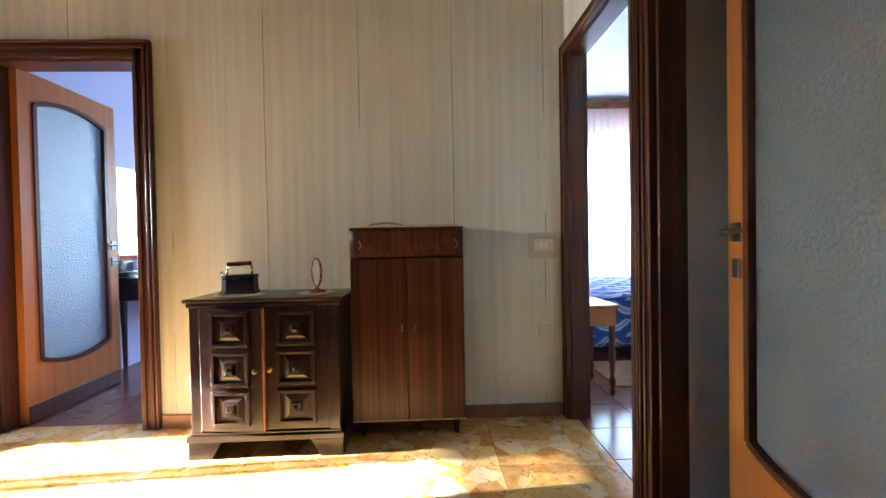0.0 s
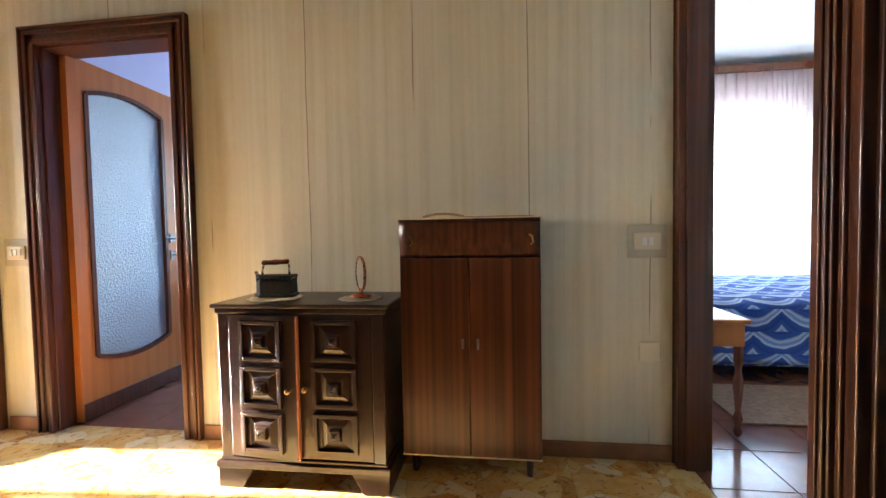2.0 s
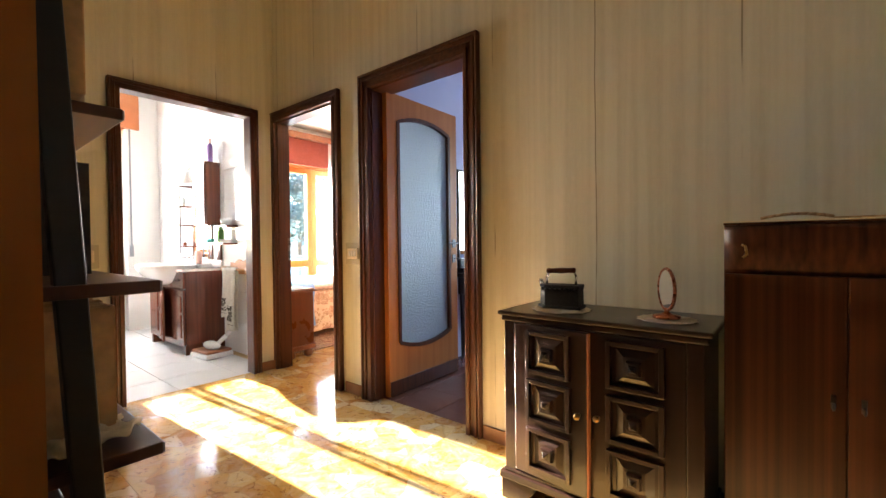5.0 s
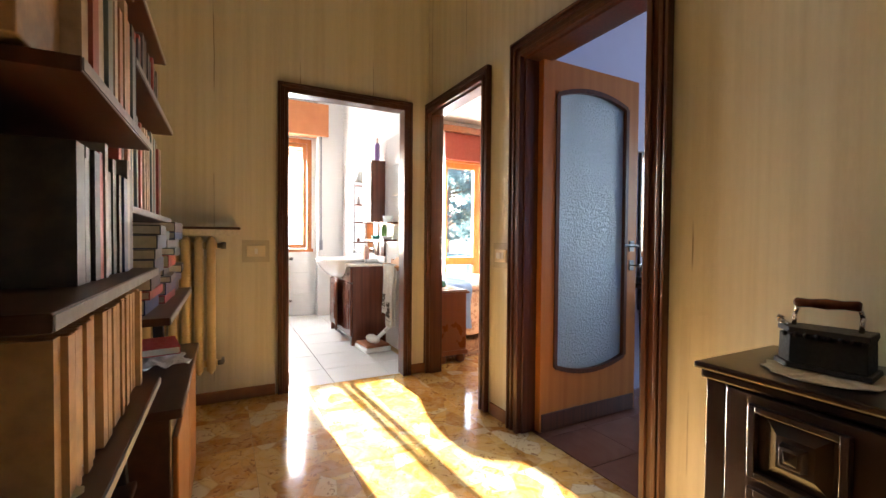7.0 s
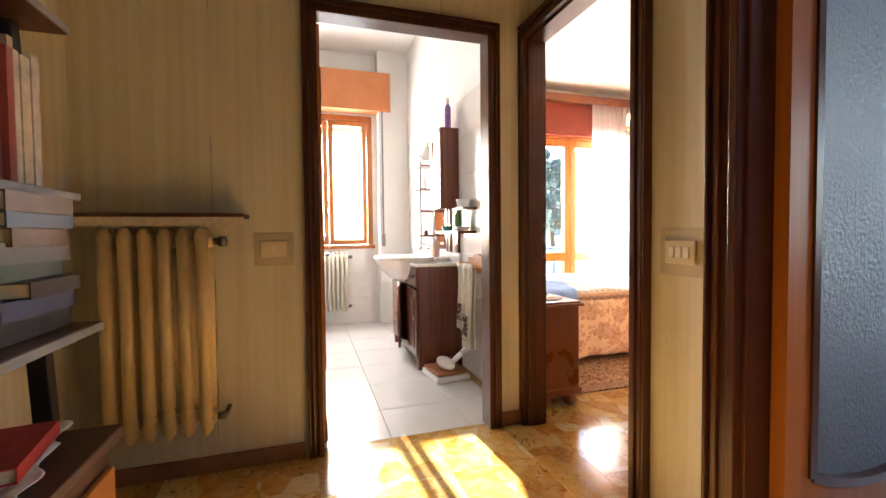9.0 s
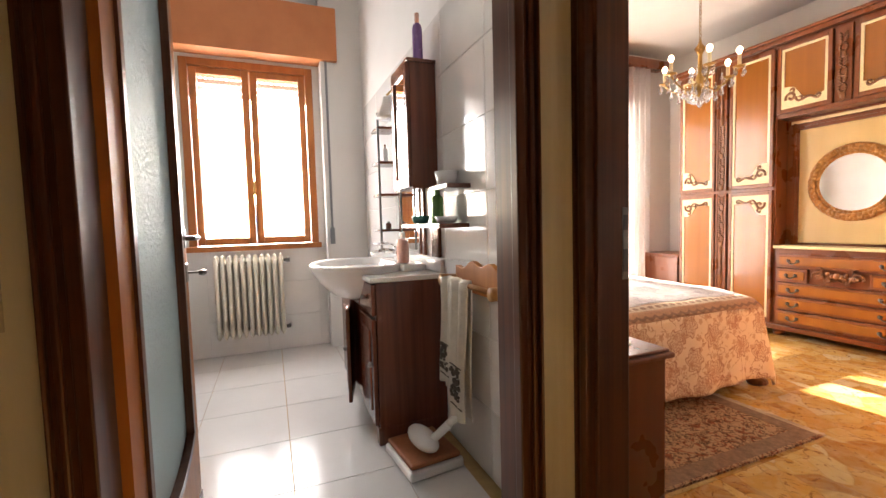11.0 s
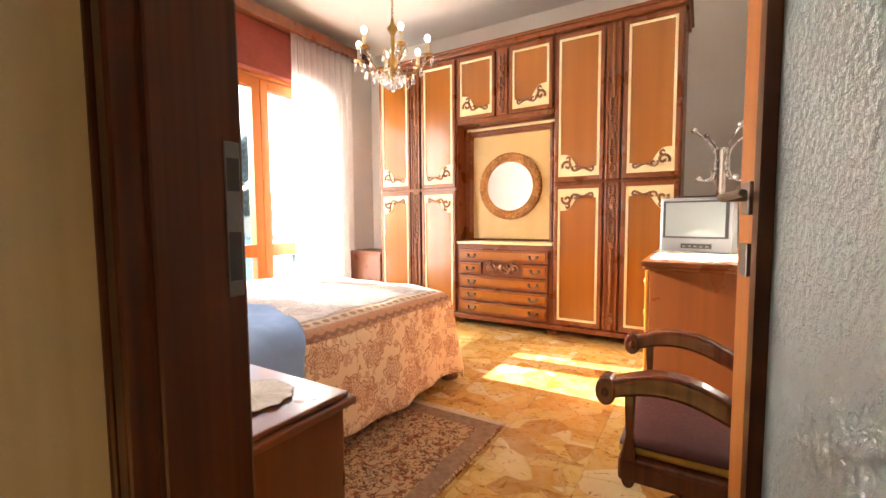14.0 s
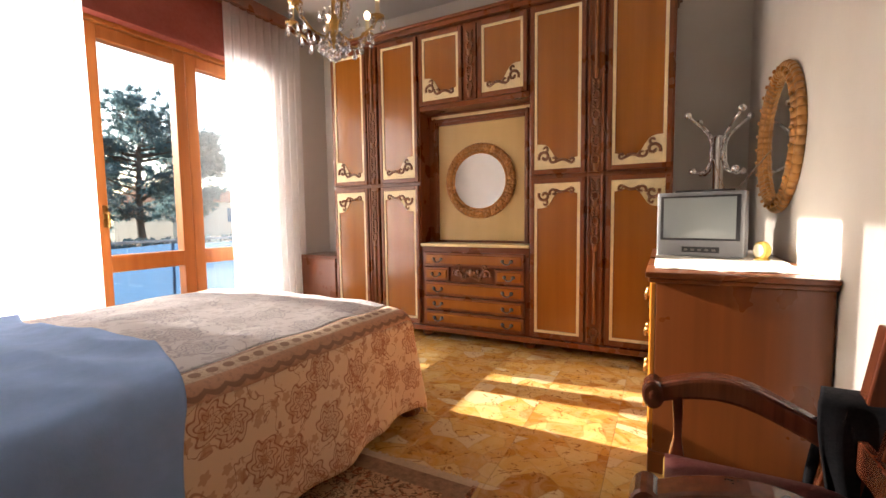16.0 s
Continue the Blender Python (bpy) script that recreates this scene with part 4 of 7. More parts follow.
    part("pilaster", "wardrobe", ((mx - 0.052, YF + 0.006, 1.925), (mx + 0.052, YF + 0.03, 2.49)))
    bm = bmesh.new()
    carved_strip(bm, mx, 1.94, 2.48, YF)
    obj("carving", bm, "carved", w, smooth=True, m=mi)
    # niche with oval mirror
    part("niche_panel", "beige", ((cx0 + 0.08, YF + 0.20, 0.82), (cx1 - 0.08, YF + 0.222, 1.80)))
    part("niche_trim", "wardrobe", ((cx0, YF + 0.18, 0.775), (cx0 + 0.085, YF + 0.222, 1.89)), ((cx1 - 0.085, YF + 0.18, 0.775), (cx1, YF + 0.222, 1.89)), ((cx0 + 0.085, YF + 0.18, 1.79), (cx1 - 0.085, YF + 0.222, 1.89)), ((cx0 + 0.05, YF + 0.165, 0.80), (cx0 + 0.07, YF + 0.18, 1.85)), ((cx1 - 0.07, YF + 0.165, 0.80), (cx1 - 0.05, YF + 0.18, 1.85)), ((cx0 + 0.05, YF + 0.165, 1.815), (cx1 - 0.05, YF + 0.18, 1.84)))
    part("niche_line", "cream", ((cx0 + 0.03, YF + 0.172, 1.845), (cx1 - 0.03, YF + 0.182, 1.87)))
    part("niche_sill", "cream", ((cx0, YF - 0.002, 0.776), (cx1, YF + 0.21, 0.80)))
    bm = bmesh.new()
    for i in range(48):
        a, b = 6.283 * i / 48, 6.283 * (i + 1) / 48
        for rr, dy, tr_ in ((0.265, 0.0, 0.02), (0.29, 0.006, 0.02), (0.235, 0.006, 0.013)):
            add_tube(bm, (mx + rr * math.cos(a), YF + 0.185 + dy, 1.31 + rr * math.sin(a)), (mx + rr * math.cos(b), YF + 0.185 + dy, 1.31 + rr * math.sin(b)), tr_, None, 7)
        if i % 2 == 0:
            add_ball(bm, (mx + 0.28 * math.cos(a), YF + 0.170, 1.31 + 0.28 * math.sin(a)), 0.014, (1, 0.7, 1.2), 6)
    obj("mirror_frame", bm, "gilt", w, smooth=True, m=mi)
    bm = bmesh.new()
    add_tube(bm, (mx, YF + 0.198, 1.31), (mx, YF + 0.186, 1.31), 0.235, None, 48)
    obj("mirror_glass", bm, "mirror", w, m=mi)
    # drawers
    zs = [0.125, 0.248, 0.371, 0.494, 0.617]
    for k, z in enumerate(zs):
        runs = [(cx0 + 0.035, cx1 - 0.035)] if k != 3 else [(cx0 + 0.035, cx0 + 0.265), (cx1 - 0.265, cx1 - 0.035)]
        for a, b in runs:
            dr = part("drawer", "wardrobe", ((a, YF, z), (b, YF + 0.03, z + 0.112)))
            f = boxes("front", "ochre", None, ((a + 0.02, YF - 0.007, z + 0.02), (b - 0.02, YF + 0.004, z + 0.092)), bevel=0.004)
            f.parent = dr
            for hx in ([a + 0.13, b - 0.13] if k != 3 else [(a + b) / 2]):
                bm = bmesh.new()
                for i in range(8):
                    u, v = -1 + 2 * i / 8, -1 + 2 * (i + 1) / 8
                    add_tube(bm, (hx + 0.035 * u, YF - 0.022, z + 0.05 - 0.02 * (1 - u * u)), (hx + 0.035 * v, YF - 0.022, z + 0.05 - 0.02 * (1 - v * v)), 0.005, None, 6)
                for s in (-1, 1):
                    add_ball(bm, (hx + s * 0.035, YF - 0.012, z + 0.056), 0.014, (1.1, 0.9, 1.0), 8)
                obj("handle", bm, "dullmetal", dr, smooth=True)
    bm = bmesh.new()
    for s in (-1, 1):
        scroll(bm, mx + s * 0.165, 0.51, -s, 1, YF - 0.002, 0.009)
        for i in range(4):
            add_ball(bm, (mx + s * (0.03 + 0.03 * i), YF - 0.001, 0.57 + 0.015 * math.sin(i * 2)), 0.018, (1, 0.6, 1), 8)
    add_ball(bm, (mx, YF - 0.002, 0.57), 0.026, (1, 0.6, 1.2), 8)
    obj("carving", bm, "carved", w, smooth=True, m=mi)


wardrobe()


def double_bed():
    bx0, bx1, by0, by1, zt = -6.22, -4.62, 3.0, 4.88, 0.56
    b = thing("double_bed", (bx0 + bx1) / 2, by0, 0, "double bed with floral quilted cover and blue blanket at its head", "bed")
    mi = b.matrix_basis.inverted()
    for x in (bx0 + 0.08, bx1 - 0.06):
        for y in (by0 + 0.06, by1 + 0.0):
            bm = bmesh.new()
            add_lathe(bm, (x, y, 0), [(0.045, 0), (0.055, 0.02), (0.05, 0.045), (0.028, 0.07), (0.026, 0.11), (0.035, 0.17), (0.038, 0.40), (0.03, 0.42)], 12)
            for a in (-0.5, 0, 0.5):
                add_ball(bm, (x + 0.045 * math.cos(a), y - 0.045 * math.sin(a) + 0.0, 0.022), 0.02, (1.3, 0.8, 1), 8)
            obj("leg", bm, "carved", b, m=mi, smooth=True)
    boxes("bed_rail", "wardrobe", b, ((bx0 + 0.05, by0, 0.20), (bx1 - 0.05, by1 - 0.02, 0.36)), m=mi, bevel=0.01)

    def soft(x, y, k=1.0):
        return k * (0.012 * noise.noise((x * 2.2, y * 2.2, 1)) + 0.005 * noise.noise((x * 7, y * 7, 4)))

    def profile(s, y, bottom, out=0.0):
        """Cross-section from the middle over the rounded edge and down the side; s is metres from the middle."""
        half, rad = (bx1 - bx0) / 2 - 0.02, 0.07
        flat, arc = half - rad, rad * math.pi / 2
        k = abs(s)
        if k <= flat:
            return k, zt + out + 0.025 * (1 - (k / half) ** 2)
        if k <= flat + arc:
            a = (k - flat) / rad
            return flat + (rad + out) * math.sin(a), zt - rad + (rad + out) * math.cos(a)
        d = k - flat - arc
        wv = 0.018 * math.sin(y * 9 + 1) + 0.012 * math.sin(y * 21)
        return flat + rad + out + (0.05 + wv) * min(1.0, d / 0.35), zt - rad - d

    cxm = (bx0 + bx1) / 2

    def cloth(name, mat, s0, s1, y0, y1, out, nu, nv, edge=None, thick=0.012):
        bm = bmesh.new()

        def fn(u, v):
            s = s0 + (s1 - s0) * u
            y = y0 + (y1 - y0) * v
            if edge:
                y += edge(s, v)
            drop = 1.0
            px, pz = profile(s, y, 0, out)
            # the foot end rounds over and hangs down
            over = y - (by1 - 0.07)
            if over > 0:
                a = min(over / 0.07, math.pi / 2)
                y2 = by1 - 0.07 + 0.075 * math.sin(a)
                pz2 = pz - 0.07 * (1 - math.cos(a)) - max(0.0, over - 0.11)
                y, pz = y2, pz2
            q = soft(px * (1 if s > 0 else -1), y)
            top = max(0.0, min(1.0, (pz - 0.35) / 0.2))
            quilt = 0.010 * (abs(math.sin(px * 9 + 0.6 * math.sin(y * 4))) * abs(math.sin(y * 8))) * top if out < 0.008 else 0.010 * noise.noise((px * 5, y * 9, 2)) - 0.030 * abs(noise.noise((px * 2.2 + y * 2.6, y * 4.5 - px * 1.5, 6))) + 0.018 * noise.noise((px * 1.5, y * 3, 8)) + 0.02
            return mi @ Vector((cxm + (px + (0 if top > 0.5 else q)) * (1 if s >= 0 else -1), y, max(0.03, pz + q * top + quilt)))

        add_sheet(bm, fn, nu, nv)
        return obj(name, bm, mat, b, smooth=True, thick=thick)

    cloth("quilt_top", "covertop", -0.66, 0.66, by0 + 0.02, by1 + 0.10, 0.0, 60, 70)
    cloth("quilt_band", "coverband", 0.66, 0.80, by0 + 0.02, by1 + 0.10, 0.0, 8, 70)
    cloth("quilt_side", "coverside", 0.80, 1.23, by0 + 0.02, by1 + 0.08, 0.0, 20, 90)
    cloth("quilt_side", "coverside", -1.23, -0.66, by0 + 0.02, by1 + 0.08, 0.0, 20, 50)
    cloth("quilt_foot", "coverside", -0.70, 0.80, by1 + 0.10, by1 + 0.48, 0.0, 50, 14)
    cloth("blanket", "blanket", -0.9, 1.17, by0 + 0.03, by0 + 0.95, 0.016, 130, 80, lambda s, v: v * (-0.16 * max(0.0, (s - 0.2)) + 0.05 * math.sin(s * 5) - 0.10), 0.008)


double_bed()


def rug():
    r = thing("rug", -4.46, 3.72, 0.0, "brown patterned wool rug with a pale fringe on marble floor", "rug")
    boxes("field", "rug", r, ((-0.25, -0.65, 0.004), (0.25, 0.65, 0.013)), bevel=0)
    boxes("border", "rugband", r, ((-0.33, -0.73, 0.004), (-0.25, 0.73, 0.014)), ((0.25, -0.73, 0.004), (0.33, 0.73, 0.014)), ((-0.25, 0.65, 0.004), (0.25, 0.73, 0.014)), ((-0.25, -0.73, 0.004), (0.25, -0.65, 0.014)), bevel=0)
    each_box("border_line", "rug", r, ((-0.345, -0.74, 0.004), (-0.33, 0.74, 0.0145)), ((0.33, -0.74, 0.004), (0.345, 0.74, 0.0145)), bevel=0)
    bm = bmesh.new()
    rn = random.Random(3)
    for i in range(150):
        x = -0.34 + 0.68 * i / 149
        for s in (1, -1):
            add_box(bm, (x - 0.0018, min(s * 0.73, s * (0.77 + rn.uniform(0, 0.02))), 0.004), (x + 0.0018, max(s * 0.73, s * (0.77 + rn.uniform(0, 0.02))), 0.008))
    tagged(obj("fringe", bm, "fringe", r), kind="stuff")


rug()


def bedside(x0, x1, y0, y1, top, label):
    n = thing("nightstand", (x0 + x1) / 2, (y0 + y1) / 2, 0, label, "nightstand")
    w, d = (x1 - x0) / 2, (y1 - y0) / 2
    boxes("body", "wardrobe", n, ((-w + 0.02, -d, 0.08), (w - 0.02, d - 0.02, top - 0.03)), ((-w + 0.008, -d, 0.075), (w - 0.008, d - 0.008, 0.115)), bevel=0.006)
    boxes("top", "wardrobe", n, ((-w, -d, top - 0.03), (w, d, top - 0.012)), ((-w + 0.012, -d, top - 0.012), (w - 0.012, d - 0.012, top)), bevel=0.005)
    for sx in (-1, 1):
        for sy in (-1, 1):
            bm = bmesh.new()
            add_lathe(bm, (sx * (w - 0.06), sy * (d - 0.06), 0), [(0.022, 0), (0.04, 0.012), (0.045, 0.035), (0.035, 0.06), (0.022, 0.078)], 14)
            obj("foot", bm, "carved", n, smooth=True)
    for k in range(3):
        z = 0.13 + k * (top - 0.19) / 3
        dr = boxes("drawer", "ochre", n, ((-w + 0.045, d - 0.021, z), (w - 0.045, d - 0.008, z + (top - 0.19) / 3 - 0.015)), bevel=0.004)
        bm = bmesh.new()
        add_ball(bm, (0, d + 0.004, z + (top - 0.19) / 6), 0.013, n=8)
        obj("knob", bm, "brass", dr, smooth=True)
    return n


bedside(-4.40, -3.955, 2.985, 3.285, 0.64, "glossy red-brown nightstand on bun feet beside the bed")
bedside(-6.80, -6.30, 6.2, 6.60, 0.66, "red-brown nightstand with drawers in the corner")


def doily(x, y, z, r, mat="lace", label="round cream lace doily"):
    bm = bmesh.new()
    n = 48
    c = bm.verts.new((0, 0, 0.003))
    rings = []
    for k, f in enumerate((0.35, 0.7, 0.9, 1.0)):
        rings.append([bm.verts.new((r * f * (1 + (0.05 * math.cos(12 * 6.283 * i / n) if k == 3 else 0)) * math.cos(6.283 * i / n), r * f * (1 + (0.05 * math.cos(12 * 6.283 * i / n) if k == 3 else 0)) * math.sin(6.283 * i / n), 0.003 + 0.0015 * math.sin(i * 1.7 + k))) for i in range(n)])
    for i in range(n):
        bm.faces.new((c, rings[0][i], rings[0][(i + 1) % n]))
        for a, b in zip(rings, rings[1:]):
            bm.faces.new((a[i], b[i], b[(i + 1) % n], a[(i + 1) % n]))
    return tagged(obj("doily", bm, mat, m=pose(x, y, z), thick=0.002), label, "doily")


doily(-4.12, 3.14, 0.642, 0.085, "whitelace", "round white lace doily on the nightstand")


def alarm_clock():
    p = thing("alarm_clock", -4.20, 3.10, 0.648, "small teal plastic clock with pale grey face on nightstand", "clock", 35)
    bm = bmesh.new()
    add_prism(bm, [(-0.06, 0), (0.06, 0), (0.065, 0.02), (0.05, 0.055), (-0.05, 0.055), (-0.065, 0.02)], -0.035, 0.035)
    obj("body", bm, "teal", p, 0.008)
    boxes("face", "switch", p, ((-0.045, -0.038, 0.012), (0.045, -0.033, 0.045)), bevel=0.002)
    boxes("button", "tvdark", p, ((-0.02, -0.012, 0.053), (0.02, 0.012, 0.060)))


alarm_clock()


def dresser():
    x0, x1, y0, y1, top = -3.56, -3.005, 4.86, 6.05, 0.80
    d = thing("dresser", (x0 + x1) / 2, (y0 + y1) / 2, 0, "red-brown chest of drawers with carved brass pulls, lace on top", "dresser")
    mi = d.matrix_basis.inverted()
    boxes("body", "wardrobe", d, ((x0 + 0.02, y0 + 0.02, 0.08), (x1, y1 - 0.02, top - 0.04)), ((x0 + 0.005, y0 + 0.005, 0.0), (x1, y1 - 0.005, 0.085)), bevel=0.006, m=mi)
    boxes("top", "wardrobe", d, ((x0 - 0.005, y0 - 0.005, top - 0.04), (x1, y1 + 0.005, top - 0.022)), ((x0 - 0.015, y0 - 0.015, top - 0.022), (x1, y1 + 0.015, top)), bevel=0.006, m=mi)
    each_box("corner_trim", "ochre", d, ((x0 + 0.004, y0 + 0.02, 0.09), (x0 + 0.022, y0 + 0.07, top - 0.045)), ((x0 + 0.004, y1 - 0.07, 0.09), (x0 + 0.022, y1 - 0.02, top - 0.045)), m=mi)
    for k in range(4):
        z = 0.105 + k * 0.163
        dr = boxes("drawer", "ochre", d, ((x0, y0 + 0.08, z), (x0 + 0.02, y1 - 0.08, z + 0.15)), bevel=0.006, m=mi)
        for hy in (y0 + 0.28, y1 - 0.28):
            bm = bmesh.new()
            for i in range(8):
                u, v = -1 + 2 * i / 8, -1 + 2 * (i + 1) / 8
                add_tube(bm, (x0 - 0.02, hy + 0.04 * u, z + 0.08 - 0.03 * (1 - u * u)), (x0 - 0.02, hy + 0.04 * v, z + 0.08 - 0.03 * (1 - v * v)), 0.005, None, 6)
            for s in (-1, 1):
                add_ball(bm, (x0 - 0.008, hy + s * 0.04, z + 0.085), 0.015, n=8)
            obj("handle", bm, "brass", dr, smooth=True)


dresser()


def runner():
    bm = bmesh.new()

    def fn(u, v):
        x = -3.545 + 0.50 * u + 0.004 * math.sin(v * 60)
        y = 4.96 + 1.04 * v + 0.006 * math.sin(u * 50)
        return (x, y, 0.803 + 0.002 * math.sin(u * 11 + v * 23))

    add_sheet(bm, fn, 30, 60)
    tagged(obj("lace_runner", bm, "whitelace", thick=0.002), "white lace runner spread over the dresser top", "table runner")


runner()


def television():
    t = thing("television", -3.36, 5.52, 0.805, "small silver tube television with dark screen on lace runner", "television", -14)
    w, h, dp = 0.19, 0.32, 0.30
    bm = bmesh.new()
    v = add_box(bm, (-w, -0.02, 0), (w, 0.10, h))
    v2 = add_box(bm, (-w * 0.92, 0.10, 0.01), (w * 0.92, dp, h - 0.015))
    for q in v2:
        if q.co.y > 0.2:
            q.co.x *= 0.72
            q.co.z = 0.02 + (q.co.z - 0.02) * 0.8
    obj("cabinet", bm, "tvbody", t, 0.01)
    boxes("bezel", "tvdark", t, ((-w + 0.018, -0.026, 0.082), (w - 0.018, -0.018, h - 0.018)), bevel=0.004)
    bm = bmesh.new()
    add_sheet(bm, lambda u, v: ((u - 0.5) * 0.31, -0.030 - 0.012 * (1 - (2 * u - 1) ** 2) * (1 - (2 * v - 1) ** 2), 0.092 + 0.20 * v), 16, 12)
    obj("screen", bm, "tvglass", t, smooth=True)
    boxes("control_panel", "tvdark", t, ((-0.07, -0.026, 0.022), (0.09, -0.019, 0.05)), bevel=0.002)
    each_box("button", "dullmetal", t, *[((-0.06 + 0.03 * i, -0.030, 0.030), (-0.045 + 0.03 * i, -0.025, 0.040)) for i in range(5)], bevel=0.001)
    boxes("top_vent", "tvdark", t, ((-0.12, 0.03, h - 0.004), (0.14, 0.20, h + 0.012)), bevel=0.005)
    bm = bmesh.new()
    add_tube(bm, (0.08, 0.22, h - 0.02), (0.02, 0.20, h + 0.17), 0.003)
    add_tube(bm, (0.10, 0.22, h - 0.02), (0.26, 0.20, h + 0.20), 0.003)
    obj("antenna", bm, "chrome", t)


television()


def round_clock():
    p = thing("table_clock", -3.12, 5.42, 0.806, "small round yellow-green table clock on the lace runner", "clock", -60)
    bm = bmesh.new()
    add_lathe(bm, (0, 0, 0), [(0.034, -0.015), (0.04, -0.008), (0.04, 0.012), (0.034, 0.016)], 24, pose(0, 0, 0.044, 90))
    obj("case", bm, "cushion", p, smooth=True)
    bm = bmesh.new()
    add_tube(bm, (0, -0.0165, 0.044), (0, -0.019, 0.044), 0.029, None, 24)
    obj("dial", bm, "switch", p)
    bm = bmesh.new()
    add_lathe(bm, (0, 0, 0), [(0.028, 0), (0.028, 0.006), (0.012, 0.010)], 18)
    obj("foot", bm, "cushion", p, smooth=True)


round_clock()


def coat_stand():
    c = thing("coat_stand", -3.22, 6.30, 0, "chrome coat stand with curved hooks and ball ends", "coat stand")
    bm = bmesh.new()
    add_lathe(bm, (0, 0, 0), [(0.15, 0), (0.15, 0.015), (0.04, 0.03), (0.028, 0.05), (0.028, 1.49), (0.024, 1.505), (0.004, 1.51)], 24)
    obj("pole", bm, "chrome", c, smooth=True)
    for a in range(4):
        ang = 6.283 * a / 4 + 0.5
        cx, sy = math.cos(ang), math.sin(ang)
        bm = bmesh.new()
        pts = [Vector((cx * r, sy * r, z)) for r, z in ((0.16, 1.285), (0.12, 1.27), (0.075, 1.29), (0.05, 1.34), (0.045, 1.45), (0.06, 1.50), (0.10, 1.545), (0.20, 1.63))]
        add_path(bm, pts, 0.009)
        for z in (1.36, 1.42):
            add_tube(bm, (cx * 0.02, sy * 0.02, z), (cx * 0.05, sy * 0.05, z), 0.007)
        for p in (pts[0], pts[-1]):
            add_ball(bm, p, 0.022, n=14)
        obj("hook", bm, "chrome", c, smooth=True)


coat_stand()


def wall_mirror():
    m = thing("wall_mirror", -3.0, 5.75, 1.38, "oval mirror in carved gilt wood frame on the wall", "mirror")
    bm = bmesh.new()
    n = 56
    A, B = 0.37, 0.325
    for i in range(n):
        a, b = 6.283 * i / n, 6.283 * (i + 1) / n
        for k, dx, r in ((0.98, -0.022, 0.026), (1.07, -0.016, 0.020), (0.89, -0.016, 0.012)):
            add_tube(bm, (dx, A * k * math.cos(a), B * k * math.sin(a)), (dx, A * k * math.cos(b), B * k * math.sin(b)), r, None, 8)
        if i % 2 == 0:
            add_ball(bm, (-0.048, A * 1.03 * math.cos(a), B * 1.03 * math.sin(a)), 0.011, (0.7, 1.3, 0.9), 6)
    obj("frame", bm, "gilt", m, smooth=True)
    bm = bmesh.new()
    c = [bm.verts.new((-0.014, A * 0.88 * math.cos(6.283 * i / n), B * 0.88 * math.sin(6.283 * i / n))) for i in range(n)]
    d = [bm.verts.new((-0.004, v.co.y, v.co.z)) for v in c]
    bm.faces.new(c)
    bm.faces.new(d[::-1])
    for i in range(n):
        bm.faces.new((c[i], c[(i + 1) % n], d[(i + 1) % n], d[i]))
    obj("mirror_glass", bm, "mirror", m)


wall_mirror()


